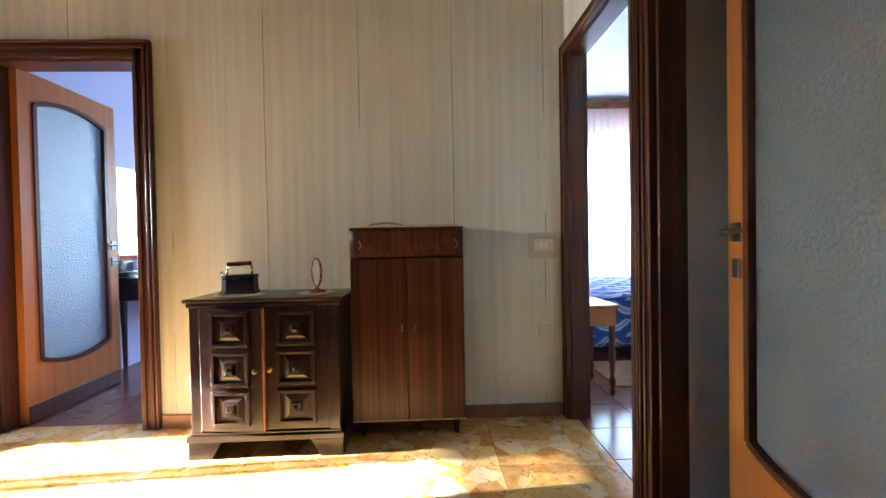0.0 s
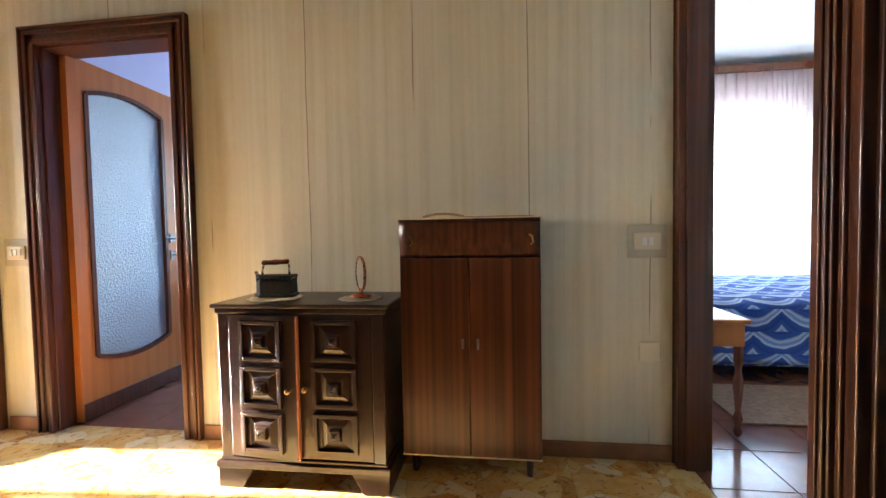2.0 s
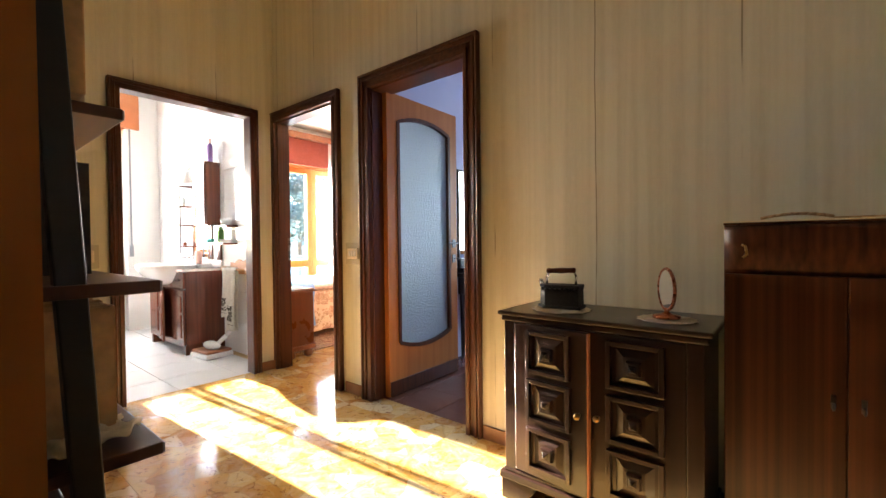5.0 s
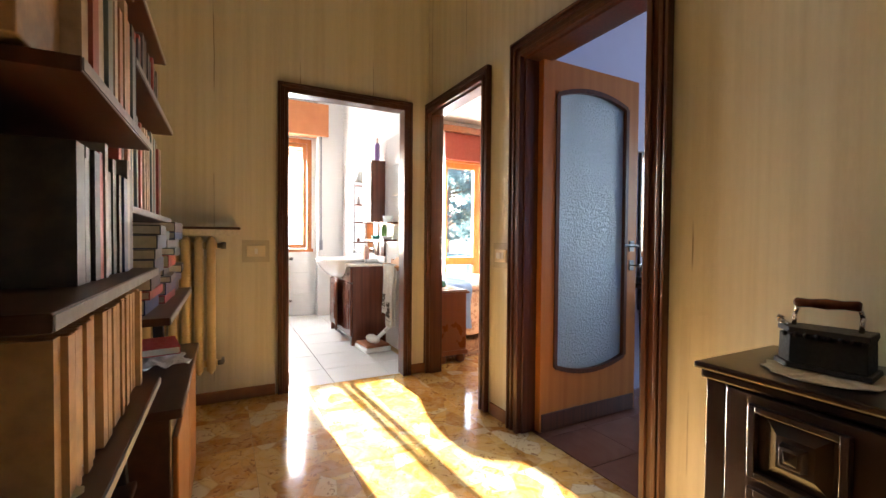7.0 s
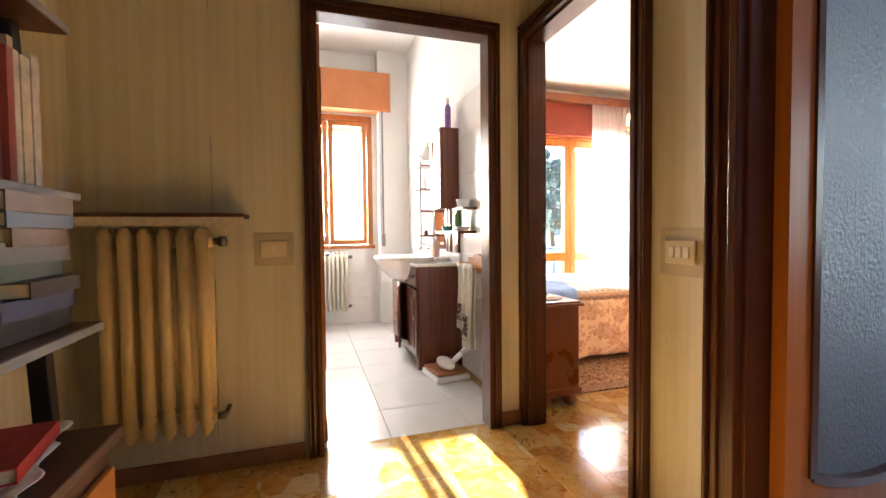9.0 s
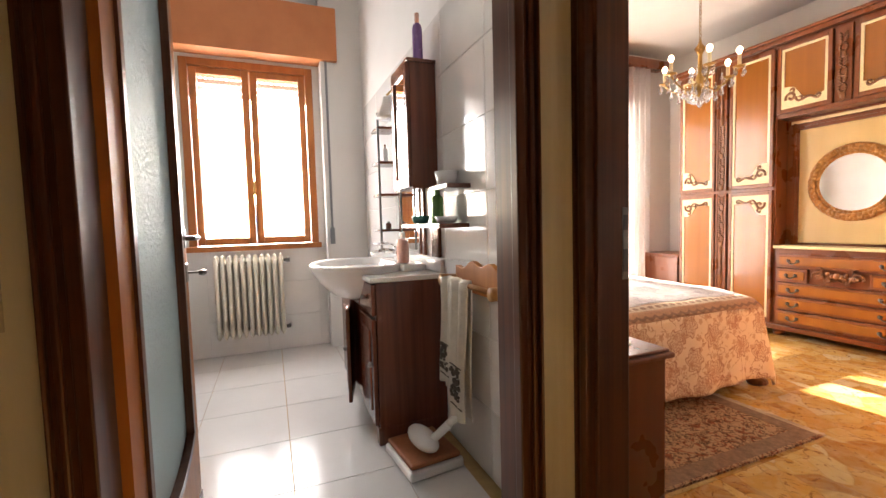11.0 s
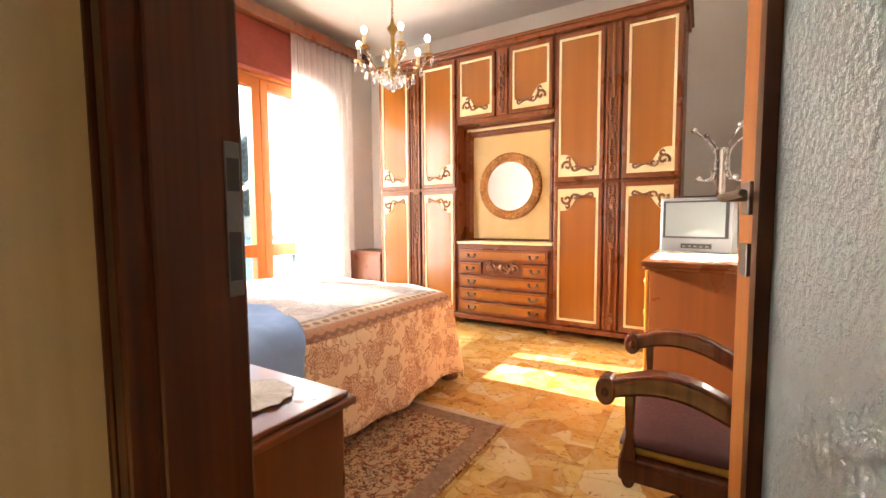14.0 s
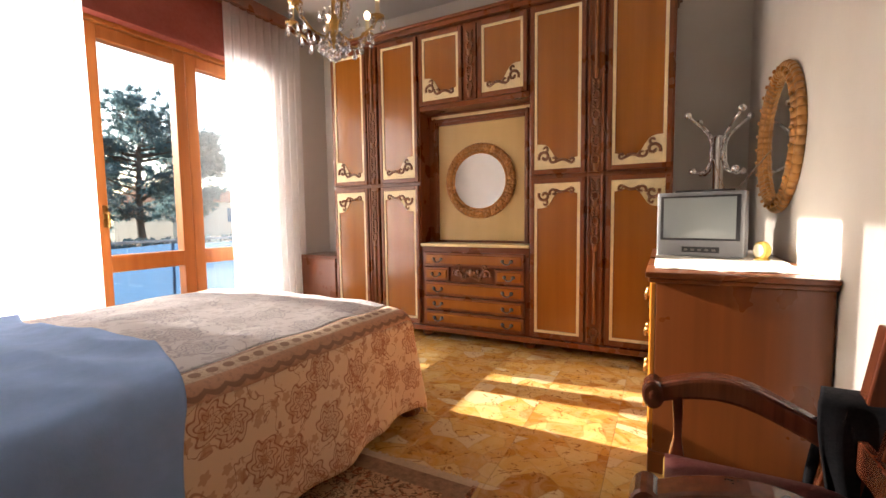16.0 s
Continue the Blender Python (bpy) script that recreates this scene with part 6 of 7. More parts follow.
def bookcase():
    b = thing("bookcase", -2.2, 0.81, 0, "black steel and brown board bookcase filled with books", "bookcase")
    mi = b.matrix_basis.inverted()
    for x in (-3.02, -2.14, -1.36):
        bm = bmesh.new()
        v = add_prism(bm, [(-0.016, 0), (0.016, 0), (0.016, 2.35), (-0.016, 2.35)], -0.02, 0.02)
        for q in v:
            q.co.y += 1.14 - 0.05 * q.co.z
            q.co.x += x
        add_box(bm, (x - 0.016, 0.815, 0), (x + 0.016, 0.845, 2.35))
        obj("post", bm, "steel_black", b, 0.003, m=mi)
    shelves = [(-3.07, -2.16, 1.86, 0.32), (-3.07, -2.16, 1.545, 0.345), (-3.13, -2.16, 1.145, 0.33), (-3.0, -2.16, 0.83, 0.42), (-2.12, -1.36, 0.68, 0.40), (-2.13, -1.34, 0.975, 0.395), (-2.10, -1.50, 1.305, 0.385), (-2.10, -1.42, 1.68, 0.35), (-2.10, -1.42, 2.02, 0.33)]
    for x0, x1, z, d in shelves:
        boxes("board", "shelf", b, ((x0, 0.815, z), (x1, 0.815 + d, z + 0.022)), bevel=0.002, m=mi)
        boxes("board_edge", "tvbody", b, ((x0, 0.8155 + d, z + 0.002), (x1, 0.818 + d, z + 0.020)), bevel=0.001, m=mi)
    boxes("low_cabinet", "shelf", b, ((-3.01, 0.815, 0.04), (-2.17, 1.235, 0.565)), ((-3.015, 0.815, 0.565), (-2.15, 1.265, 0.592)), m=mi)
    boxes("low_cabinet", "shelf", b, ((-2.13, 0.815, 0.04), (-1.40, 1.13, 0.40)), ((-2.14, 0.815, 0.40), (-1.38, 1.16, 0.42)), m=mi)
    boxes("flap_door", "door", b, ((-2.995, 1.237, 0.05), (-2.60, 1.252, 0.50)), m=mi)
    boxes("flap_door", "door", b, ((-2.59, 1.237, 0.05), (-2.19, 1.252, 0.50)), m=mi)


bookcase()


def book_mesh(w, d, h, mat):
    """Covers and spine round a block of pages; the spine faces +y."""
    bm = bmesh.new()
    add_box(bm, (0, 0, 0), (0.003, d, h))
    add_box(bm, (w - 0.003, 0, 0), (w, d, h))
    add_box(bm, (0.003, d - 0.003, 0), (w - 0.003, d, h))
    k = len(bm.faces)
    add_box(bm, (0.003, 0.004, 0.004), (w - 0.003, d - 0.003, h - 0.004))
    me = bpy.data.meshes.new("book")
    bmesh.ops.recalc_face_normals(bm, faces=bm.faces)
    bm.to_mesh(me)
    bm.free()
    me.materials.append(M[mat])
    me.materials.append(M["paperpage"])
    for p in list(me.polygons)[k:]:
        p.material_index = 1
    return me


def shelf_books(x0, x1, z, front, mat, group, label, hmin, hmax, wmin, wmax, seed, depth=0.2, lean=0.0):
    r = random.Random(seed)
    x = x0
    while x < x1:
        w, h = r.uniform(wmin, wmax), r.uniform(hmin, hmax)
        d = depth * r.uniform(0.92, 1.0)
        ob = new("book", book_mesh(w, d, h, mat))
        ob.matrix_basis = pose(x, front - d - r.uniform(0, 0.015), z + 0.003, 0, lean + (r.uniform(-1.0, 1.0) if r.random() < 0.3 else 0), 0)
        tagged(ob, label, "book", group)
        x += w + 0.002


def stacked_books(x0, x1, z, front, group, n, seed, size=0.24):
    """Books lying flat in piles, spines to the front."""
    r = random.Random(seed)
    zz = z + 0.003
    for i in range(n):
        t = r.uniform(0.022, 0.045)
        ob = new("book", book_mesh(t, r.uniform(0.15, 0.17), (x1 - x0) * r.uniform(0.86, 1.0), "books"))
        ob.matrix_basis = pose(x0, front - 0.17 - r.uniform(0, 0.02), zz + t, 0, 90, r.uniform(-3, 3))
        tagged(ob, "hardback book lying flat in a pile on the shelf", "book", group)
        zz += t + 0.001


def bottom_y(d):
    return 0.815 + d


shelf_books(-3.03, -2.22, 1.167, bottom_y(0.31), "albums", "albums on the shelf", "tall album with a glossy pale spine on the shelf", 0.28, 0.31, 0.018, 0.04, 11, 0.24)
shelf_books(-3.0, -2.25, 1.567, bottom_y(0.30), "books", "books on the upper shelf", "cloth bound book standing on the upper shelf", 0.18, 0.25, 0.02, 0.045, 12, 0.2)
shelf_books(-2.10, -1.48, 0.702, bottom_y(0.37), "volumes", "tan volumes on the shelf", "tan cloth volume of a set on the shelf", 0.235, 0.24, 0.026, 0.030, 13, 0.2)
shelf_books(-2.10, -1.62, 0.997, bottom_y(0.36), "books", "dark books on the shelf", "dark cloth book standing on the brown shelf", 0.20, 0.27, 0.022, 0.045, 14, 0.2)
shelf_books(-2.08, -1.65, 1.327, bottom_y(0.36), "albums", "albums on the near shelf", "pale tall album standing on the brown shelf", 0.24, 0.30, 0.02, 0.04, 15, 0.2)
shelf_books(-2.08, -1.55, 1.702, bottom_y(0.32), "books", "books on the top shelf", "old book standing on the top shelf", 0.2, 0.27, 0.02, 0.05, 17, 0.2)
for i, (a, b_, n) in enumerate(((-2.96, -2.73, 8), (-2.71, -2.45, 8), (-2.43, -2.18, 7))):
    stacked_books(a, b_, 0.852, bottom_y(0.40), "piled books on the shelf", n, 20 + i)
stacked_books(-2.75, -2.5, 0.592, bottom_y(0.25), "books on the low cabinet", 4, 31)
stacked_books(-2.46, -2.2, 0.592, bottom_y(0.25), "books on the low cabinet", 5, 32)


def crumpled(name, x, y, z, sx, sy, mat, label, category, seed):
    bm = bmesh.new()
    add_sheet(bm, lambda u, v: ((u - 0.5) * sx * (1 + 0.1 * math.sin(v * 19 + seed)), (v - 0.5) * sy * (1 + 0.1 * math.sin(u * 23)), 0.012 + 0.012 * noise.noise((u * 7, v * 7, seed)) + 0.006 * noise.noise((u * 19, v * 19, seed))), 30, 30)
    return tagged(obj(name, bm, mat, smooth=True, m=pose(x, y, z + 0.004, 0, 0, 14), thick=0.002), label, category)


crumpled("lace_doily", -2.78, 1.10, 0.593, 0.42, 0.22, "whitelace", "crumpled white lace doily on the low cabinet", "doily", 2)
ob = new("book", book_mesh(0.03, 0.15, 0.22, "red"))
ob.matrix_basis = pose(-2.90, 1.03, 0.65, 0, 90, 10)
tagged(ob, "red book lying flat on the lace doily", "book")
crumpled("lace_doily", -1.52, 1.08, 0.703, 0.26, 0.20, "lace", "grey lace doily hanging over the shelf end", "doily", 5)


def trinket():
    p = thing("dried_flowers", -1.44, 1.02, 0.703, "small vase with dried reddish flowers on the shelf", "vase")
    bm = bmesh.new()
    add_lathe(bm, (0, 0, 0), [(0.03, 0), (0.045, 0.03), (0.04, 0.06), (0.022, 0.085), (0.028, 0.095)], 18)
    obj("vase", bm, "iron", p, smooth=True)
    bm = bmesh.new()
    r = random.Random(4)
    for i in range(26):
        a, k = r.uniform(0, 6.28), r.uniform(0.0, 0.055)
        add_ball(bm, (k * math.cos(a), k * math.sin(a), 0.12 + r.uniform(0, 0.07)), r.uniform(0.008, 0.016), (1, 1, 0.8), 6)
    tagged(obj("flower_heads", bm, "scalewood", p, smooth=True), kind="stuff")


trinket()


def framed_box():
    p = thing("paper_box", -1.62, 1.02, 1.335, "brown cardboard box with faded dark lettering on the shelf", "box")
    boxes("carton", "volumes", p, ((-0.14, -0.15, 0), (0.14, 0.12, 0.27)), bevel=0.003)
    each_box("lettering", "tvdark", p, *[((-0.10, 0.12, 0.20 - 0.035 * i), (0.06 - 0.03 * (i % 2), 0.122, 0.222 - 0.035 * i)) for i in range(3)], bevel=0)


framed_box()

# ---- bathroom ----


def wall_tiles():
    """Glazed tiles on the bathroom walls, with fine joints."""
    rows, w, h = 7, 0.45, 0.30
    host = bpy.data.objects["wall_bath_north"]
    me = tile_mesh_wall("wall_tile", w - 0.003, h - 0.003)
    for i in range(6):
        for j in range(rows):
            ob = new("wall_tile", me)
            ob.parent = host
            ob.matrix_basis = pose(-4.02 - w * (i + 0.5), 2.873, 0.002 + h * (j + 0.5))
    host = bpy.data.objects["wall_bath_west"]
    for i in range(2):
        for j in range(3):
            ob = new("wall_tile", me)
            ob.parent = host
            ob.matrix_basis = pose(-6.95, 2.45 - w * (i + 0.5), 0.002 + h * (j + 0.5) - 0.002 * 0, 0, 0, 90)


def tile_mesh_wall(name, w, h):
    bm = bmesh.new()
    v = add_box(bm, (-w / 2, -0.006, -h / 2), (w / 2, 0.004, h / 2))
    for q in v:
        if q.co.y < -0.005:
            q.co.x *= 1 - 0.004 / w
            q.co.z *= 1 - 0.004 / h
    me = bpy.data.meshes.new(name)
    bmesh.ops.recalc_face_normals(bm, faces=bm.faces)
    bm.to_mesh(me)
    bm.free()
    me.materials.append(M["walltile"])
    return me


wall_tiles()


def vanity():
    x0, x1, yf, yb, top = -5.90, -4.94, 2.49, 2.865, 0.80
    v = thing("vanity", (x0 + x1) / 2, (yf + yb) / 2, 0, "mahogany bathroom vanity with white semi-recessed basin, one door ajar", "vanity")
    mi = v.matrix_basis.inverted()

    def part(name, mat, *pairs, bevel=0.004):
        return boxes(name, mat, v, *pairs, bevel=bevel, m=mi)

    part("body", "bathwood", ((x0, yf + 0.02, 0.09), (x1, yb, top)), ((x1 - 0.05, yf + 0.012, 0.0), (x1, yb, 0.09)), ((x0, yf + 0.012, 0.0), (x0 + 0.05, yb, 0.09)), ((x0 + 0.05, yf + 0.04, 0.05), (x1 - 0.05, yf + 0.06, 0.09)))
    part("counter", "ceramic", ((x0 - 0.01, yf - 0.01, top), (x1 + 0.012, yb, top + 0.025)), ((x0, yb - 0.02, top + 0.025), (x1, yb, top + 0.09)), bevel=0.006)
    w = (x1 - x0) / 3
    for i in range(3):
        a = x0 + w * i + 0.012
        d = boxes("door", "bathwood", v, ((0, -0.02, 0.10), (w - 0.02, 0, 0.62)), bevel=0.004, m=mi @ pose(a, yf + 0.018, 0, 0, 0, -14 if i == 1 else 0))
        boxes("door_panel", "bathwood", d, ((0.05, -0.027, 0.16), (w - 0.07, -0.018, 0.56)), bevel=0.006)
        bm = bmesh.new()
        add_ball(bm, (w - 0.045, -0.03, 0.40), 0.013, n=10)
        obj("knob", bm, "dullmetal", d, smooth=True)
        dr = part("drawer", "bathwood", ((a, yf, 0.64), (a + w - 0.02, yf + 0.02, 0.79)))
        bm = bmesh.new()
        add_ball(bm, (a + w / 2, yf - 0.012, 0.715), 0.013, n=10)
        obj("knob", bm, "dullmetal", dr, smooth=True)
    bm = bmesh.new()
    cx, cy = -5.42, 2.54
    n = 40

    def ring(rx, ry, z):
        out = []
        for i in range(n):
            a = 6.283 * i / n
            yy = math.sin(a)
            out.append(bm.verts.new((cx + rx * math.copysign(abs(math.cos(a)) ** 0.8, math.cos(a)), cy + (ry if yy < 0 else ry * 0.75) * yy, z)))
        return out

    rings = [ring(0.10, 0.10, 0.66), ring(0.20, 0.17, 0.69), ring(0.30, 0.25, 0.77), ring(0.335, 0.285, 0.835), ring(0.34, 0.29, 0.86), ring(0.325, 0.275, 0.868), ring(0.30, 0.25, 0.855), ring(0.24, 0.19, 0.78), ring(0.10, 0.08, 0.745)]
    for a, b in zip(rings, rings[1:]):
        for i in range(n):
            bm.faces.new((a[i], a[(i + 1) % n], b[(i + 1) % n], b[i]))
    bm.faces.new(rings[0])
    bm.faces.new(rings[-1])
    obj("basin", bm, "ceramic", v, smooth=True, m=mi)
    part("basin_deck", "ceramic", ((cx - 0.30, cy + 0.16, top + 0.02), (cx + 0.30, yb - 0.03, 0.862)), bevel=0.015)
    bm = bmesh.new()
    add_tube(bm, (cx, 2.76, 0.86), (cx, 2.75, 0.94), 0.022, 0.018)
    add_path(bm, [Vector((cx, 2.75, 0.915)), Vector((cx, 2.68, 0.925)), Vector((cx, 2.60, 0.905))], 0.014)
    add_path(bm, [Vector((cx, 2.75, 0.945)), Vector((cx, 2.70, 0.965)), Vector((cx - 0.01, 2.62, 0.962))], 0.009)
    obj("tap", bm, "chrome", v, smooth=True, m=mi)


vanity()


def bath_cabinet():
    c = thing("mirror_cabinet", -5.28, 2.865, 1.0, "mahogany bathroom wall unit with mirror, cupboard and small shelves", "bathroom cabinet")
    mi = pose(5.28, -2.912, -1.0)

    def part(name, mat, *pairs, bevel=0.003, parent=None):
        return boxes(name, mat, parent or c, *pairs, bevel=bevel, m=mi)

    part("cupboard", "bathwood", ((-5.260, 2.775, 1.255), (-4.990, 2.912, 1.875)), ((-5.270, 2.76, 1.872), (-4.980, 2.912, 1.89)))
    part("cupboard_door", "bathwood", ((-5.260, 2.755, 1.26), (-5.215, 2.774, 1.87)), ((-5.035, 2.755, 1.26), (-4.990, 2.774, 1.87)), ((-5.215, 2.755, 1.26), (-5.035, 2.774, 1.31)), ((-5.215, 2.755, 1.82), (-5.035, 2.774, 1.87)))
    part("door_glass", "mirror", ((-5.216, 2.764, 1.309), (-5.034, 2.770, 1.821)), bevel=0)
    part("back_board", "bathwood", ((-5.230, 2.898, 0.90), (-5.190, 2.914, 1.255)), ((-5.070, 2.894, 0.90), (-4.970, 2.914, 1.255)), ((-5.690, 2.898, 0.90), (-5.660, 2.914, 1.90)), ((-5.290, 2.898, 0.90), (-5.260, 2.914, 1.90)))
    part("mirror_glass", "mirror", ((-5.660, 2.902, 0.92), (-5.290, 2.910, 1.88)), bevel=0)
    part("shelf_board", "bathwood", ((-5.190, 2.77, 1.055), (-4.630, 2.912, 1.075)))
    part("shelf_board", "bathwood", ((-4.830, 2.80, 1.225), (-4.610, 2.912, 1.245)))
    for z in (1.03, 1.265, 1.475, 1.70):
        part("shelf_board", "bathwood", ((-5.890, 2.78, z), (-5.700, 2.912, z + 0.016)))
    each_box("upright", "dullmetal", c, ((-5.715, 2.775, 0.90), (-5.700, 2.79, 1.80)), ((-5.260, 2.785, 0.86), (-5.250, 2.795, 1.255)), m=mi)
    bm = bmesh.new()
    add_path(bm, [Vector((-5.520, 2.90, 1.86)), Vector((-5.520, 2.84, 1.90)), Vector((-5.520, 2.80, 1.86))], 0.007)
    obj("lamp_arm", bm, "brass", c, smooth=True, m=mi)
    bm = bmesh.new()
    add_lathe(bm, (-5.520, 2.80, 1.72), [(0.07, 0), (0.065, 0.02), (0.045, 0.06), (0.03, 0.10), (0.02, 0.13)], 20)
    obj("lamp_shade", bm, "ceramic", c, smooth=True, m=mi)


bath_cabinet()


def bottle(x, y, z, r, h, mat, label, cap="ceramic", group="", name="bottle"):
    b = thing(name, x, y, z + 0.001, label, name, 0, group)
    bm = bmesh.new()
    add_lathe(bm, (0, 0, 0), [(r * 0.9, 0), (r, 0.006), (r, h * 0.68), (r * 0.8, h * 0.76), (r * 0.4, h * 0.80)], 16)
    obj("container", bm, mat, b, smooth=True)
    bm = bmesh.new()
    add_lathe(bm, (0, 0, h * 0.80), [(r * 0.45, 0), (r * 0.45, h * 0.2)], 12)
    obj("cap", bm, cap, b, smooth=True)


bottle(-5.100, 2.813, 1.89, 0.022, 0.17, "bluebottle", "blue plastic bottle on top of the cupboard", "bluebottle")
bottle(-5.040, 2.793, 1.89, 0.025, 0.24, "violet", "violet spray can on top of the cupboard", "soap")
bottle(-4.850, 2.803, 1.075, 0.028, 0.17, "green", "green shampoo bottle on the narrow wooden shelf", "green")
bottle(-5.22, 2.733, 0.862, 0.034, 0.17, "soap", "pink liquid soap dispenser with white pump beside the tap", "ceramic")
bottle(-5.790, 2.803, 1.491, 0.018, 0.12, "ceramic", "slim clear glass bottle on the small shelf", "chrome")
bottle(-5.770, 2.803, 1.046, 0.02, 0.05, "bathwood", "small dark red jar on the small shelf", "dullmetal")


def dish(x, y, z, r, h, mat, label):
    bm = bmesh.new()
    add_lathe(bm, (0, 0, 0), [(r * 0.6, 0), (r * 0.75, 0.004), (r, h), (r * 0.94, h), (r * 0.68, 0.008), (0.003, 0.007)], 22)
    tagged(obj("dish", bm, mat, smooth=True, m=pose(x, y, z + 0.001)), label, "dish")


dish(-4.730, 2.803, 1.245, 0.055, 0.06, "ceramic", "white ceramic bowl on the upper narrow shelf")
dish(-5.070, 2.793, 1.075, 0.05, 0.04, "teal", "teal soap dish on the narrow wooden shelf")
dish(-4.720, 2.793, 1.075, 0.055, 0.03, "ceramic", "white soap dish on the narrow wooden shelf")


def towel_rack():
    t = thing("towel_rack", -4.50, 2.866, 0.82, "scalloped wooden towel rail with two embroidered cream towels", "towel rail")
    bm = bmesh.new()
    out = []
    for i in range(25):
        u = i / 24
        out.append((-0.25 + 0.5 * u, 0.05 + 0.035 * math.sin(u * 3.14) + 0.012 * math.cos(u * 18.8)))
    add_prism(bm, [(-0.25, -0.045), *out, (0.25, -0.045)], -0.022, 0.0)
    obj("back_board", bm, "door", t, 0.003)
    bm = bmesh.new()
    add_tube(bm, (-0.25, -0.075, 0.0), (0.23, -0.075, 0.0), 0.011)
    for x in (-0.25, 0.23):
        add_tube(bm, (x, -0.02, 0.0), (x, -0.10, 0.0), 0.022, 0.026, 16)
    obj("bar", bm, "gilt", t, smooth=True)
    for k, (a, b, drop) in enumerate(((-0.25, -0.13, 0.50), (-0.135, 0.0, 0.62))):
        bm = bmesh.new()

        def fn(u, v, a=a, b=b, drop=drop, k=k):
            s = (v - 0.5) * 2
            half = 0.035
            y = -0.075 + (-0.016 - 0.012 * math.sin(u * 9 + k) - 0.01 * abs(s)) * (1 if s < 0 else -0.6)
            z = 0.016 - drop * max(0.0, abs(s) - 0.04)
            return (a + (b - a) * u * (1 - 0.15 * abs(s)) + 0.012 * math.sin(abs(s) * 5 + k), y, z)

        add_sheet(bm, fn, 20, 40)
        obj("towel", bm, "towel", t, smooth=True, thick=0.008)
        bm = bmesh.new()
        r = random.Random(40 + k)
        for i in range(46):
            u, z = r.uniform(0.12, 0.88), -drop * r.uniform(0.58, 0.80)
            add_box(bm, (a + (b - a) * u * 0.88 - 0.006, -0.118 - 0.002 * k, z), (a + (b - a) * u * 0.88 + 0.006, -0.112, z + r.uniform(0.004, 0.02)))
        for zz in (-drop * 0.56, -drop * 0.84):
            add_box(bm, (a + 0.008, -0.116, zz), (a + (b - a) * 0.9, -0.111, zz + 0.003))
        tagged(obj("embroidery", bm, "darkthread", t), "dark brown embroidery", kind="stuff")


towel_rack()


def scales():
    s = thing("bathroom_scales", -4.75, 2.66, 0, "orange-brown bathroom scales with a white brush resting on top", "scales", 6)
    boxes("base", "ceramic", s, ((-0.15, -0.13, 0.0), (0.15, 0.13, 0.045)), bevel=0.012)
    boxes("mat", "scalewood", s, ((-0.14, -0.12, 0.046), (0.14, 0.12, 0.07)), bevel=0.01)
    bm = bmesh.new()
    add_ball(bm, (0.0, 0.0, 0.10), 0.1, (1.25, 0.55, 0.42), 18)
    obj("dial_hood", bm, "ceramic", s, smooth=True)
    bm = bmesh.new()
    add_path(bm, [Vector((0.07, 0.02, 0.12)), Vector((0.11, 0.08, 0.19)), Vector((0.14, 0.11, 0.24))], 0.02)
    obj("handle", bm, "ceramic", s, smooth=True)


scales()


def toilet(x, y, rz, label, lid, name):
    t = thing(name, x, y, 0, label, name, rz)
    bm = bmesh.new()
    n = 28

    def ring(rx, ry, z, off=0.0):
        return [bm.verts.new((off + rx * math.cos(6.283 * i / n), ry * math.sin(6.283 * i / n), z)) for i in range(n)]

    rs = [ring(0.15, 0.11, 0, -0.04), ring(0.13, 0.10, 0.12, -0.04), ring(0.17, 0.13, 0.25, -0.02), ring(0.25, 0.18, 0.37), ring(0.26, 0.185, 0.40), ring(0.21, 0.14, 0.40), ring(0.12, 0.08, 0.28)]
    for a, b in zip(rs, rs[1:]):
        for i in range(n):
            bm.faces.new((a[i], a[(i + 1) % n], b[(i + 1) % n], b[i]))
    bm.faces.new(rs[0])
    bm.faces.new(rs[-1])
    obj("bowl", bm, "ceramic", t, smooth=True)
    if lid:
        bm = bmesh.new()
        add_lathe(bm, (0, 0, 0.402), [(0.25, 0), (0.255, 0.012), (0.24, 0.03), (0.02, 0.034)], 28, Matrix.Diagonal((1, 0.73, 1, 1)))
        obj("lid", bm, "ceramic", t, smooth=True)


toilet(-6.62, 1.18, 90, "white ceramic toilet with closed lid", True, "toilet")
toilet(-6.10, 1.05, 90, "white ceramic bidet on the tiled floor", False, "bidet")


def strap():
    bm = bmesh.new()
    add_box(bm, (-6.796, 2.555, 1.0), (-6.792, 2.575, 2.5))
    add_box(bm, (-6.80, 2.545, 0.92), (-6.785, 2.585, 1.06))
    tagged(obj("shutter_strap", bm, "tvbody", bevel=0.002), "grey woven roller shutter strap with metal box", "shutter strap")


strap()

# ---- blue room and study ----


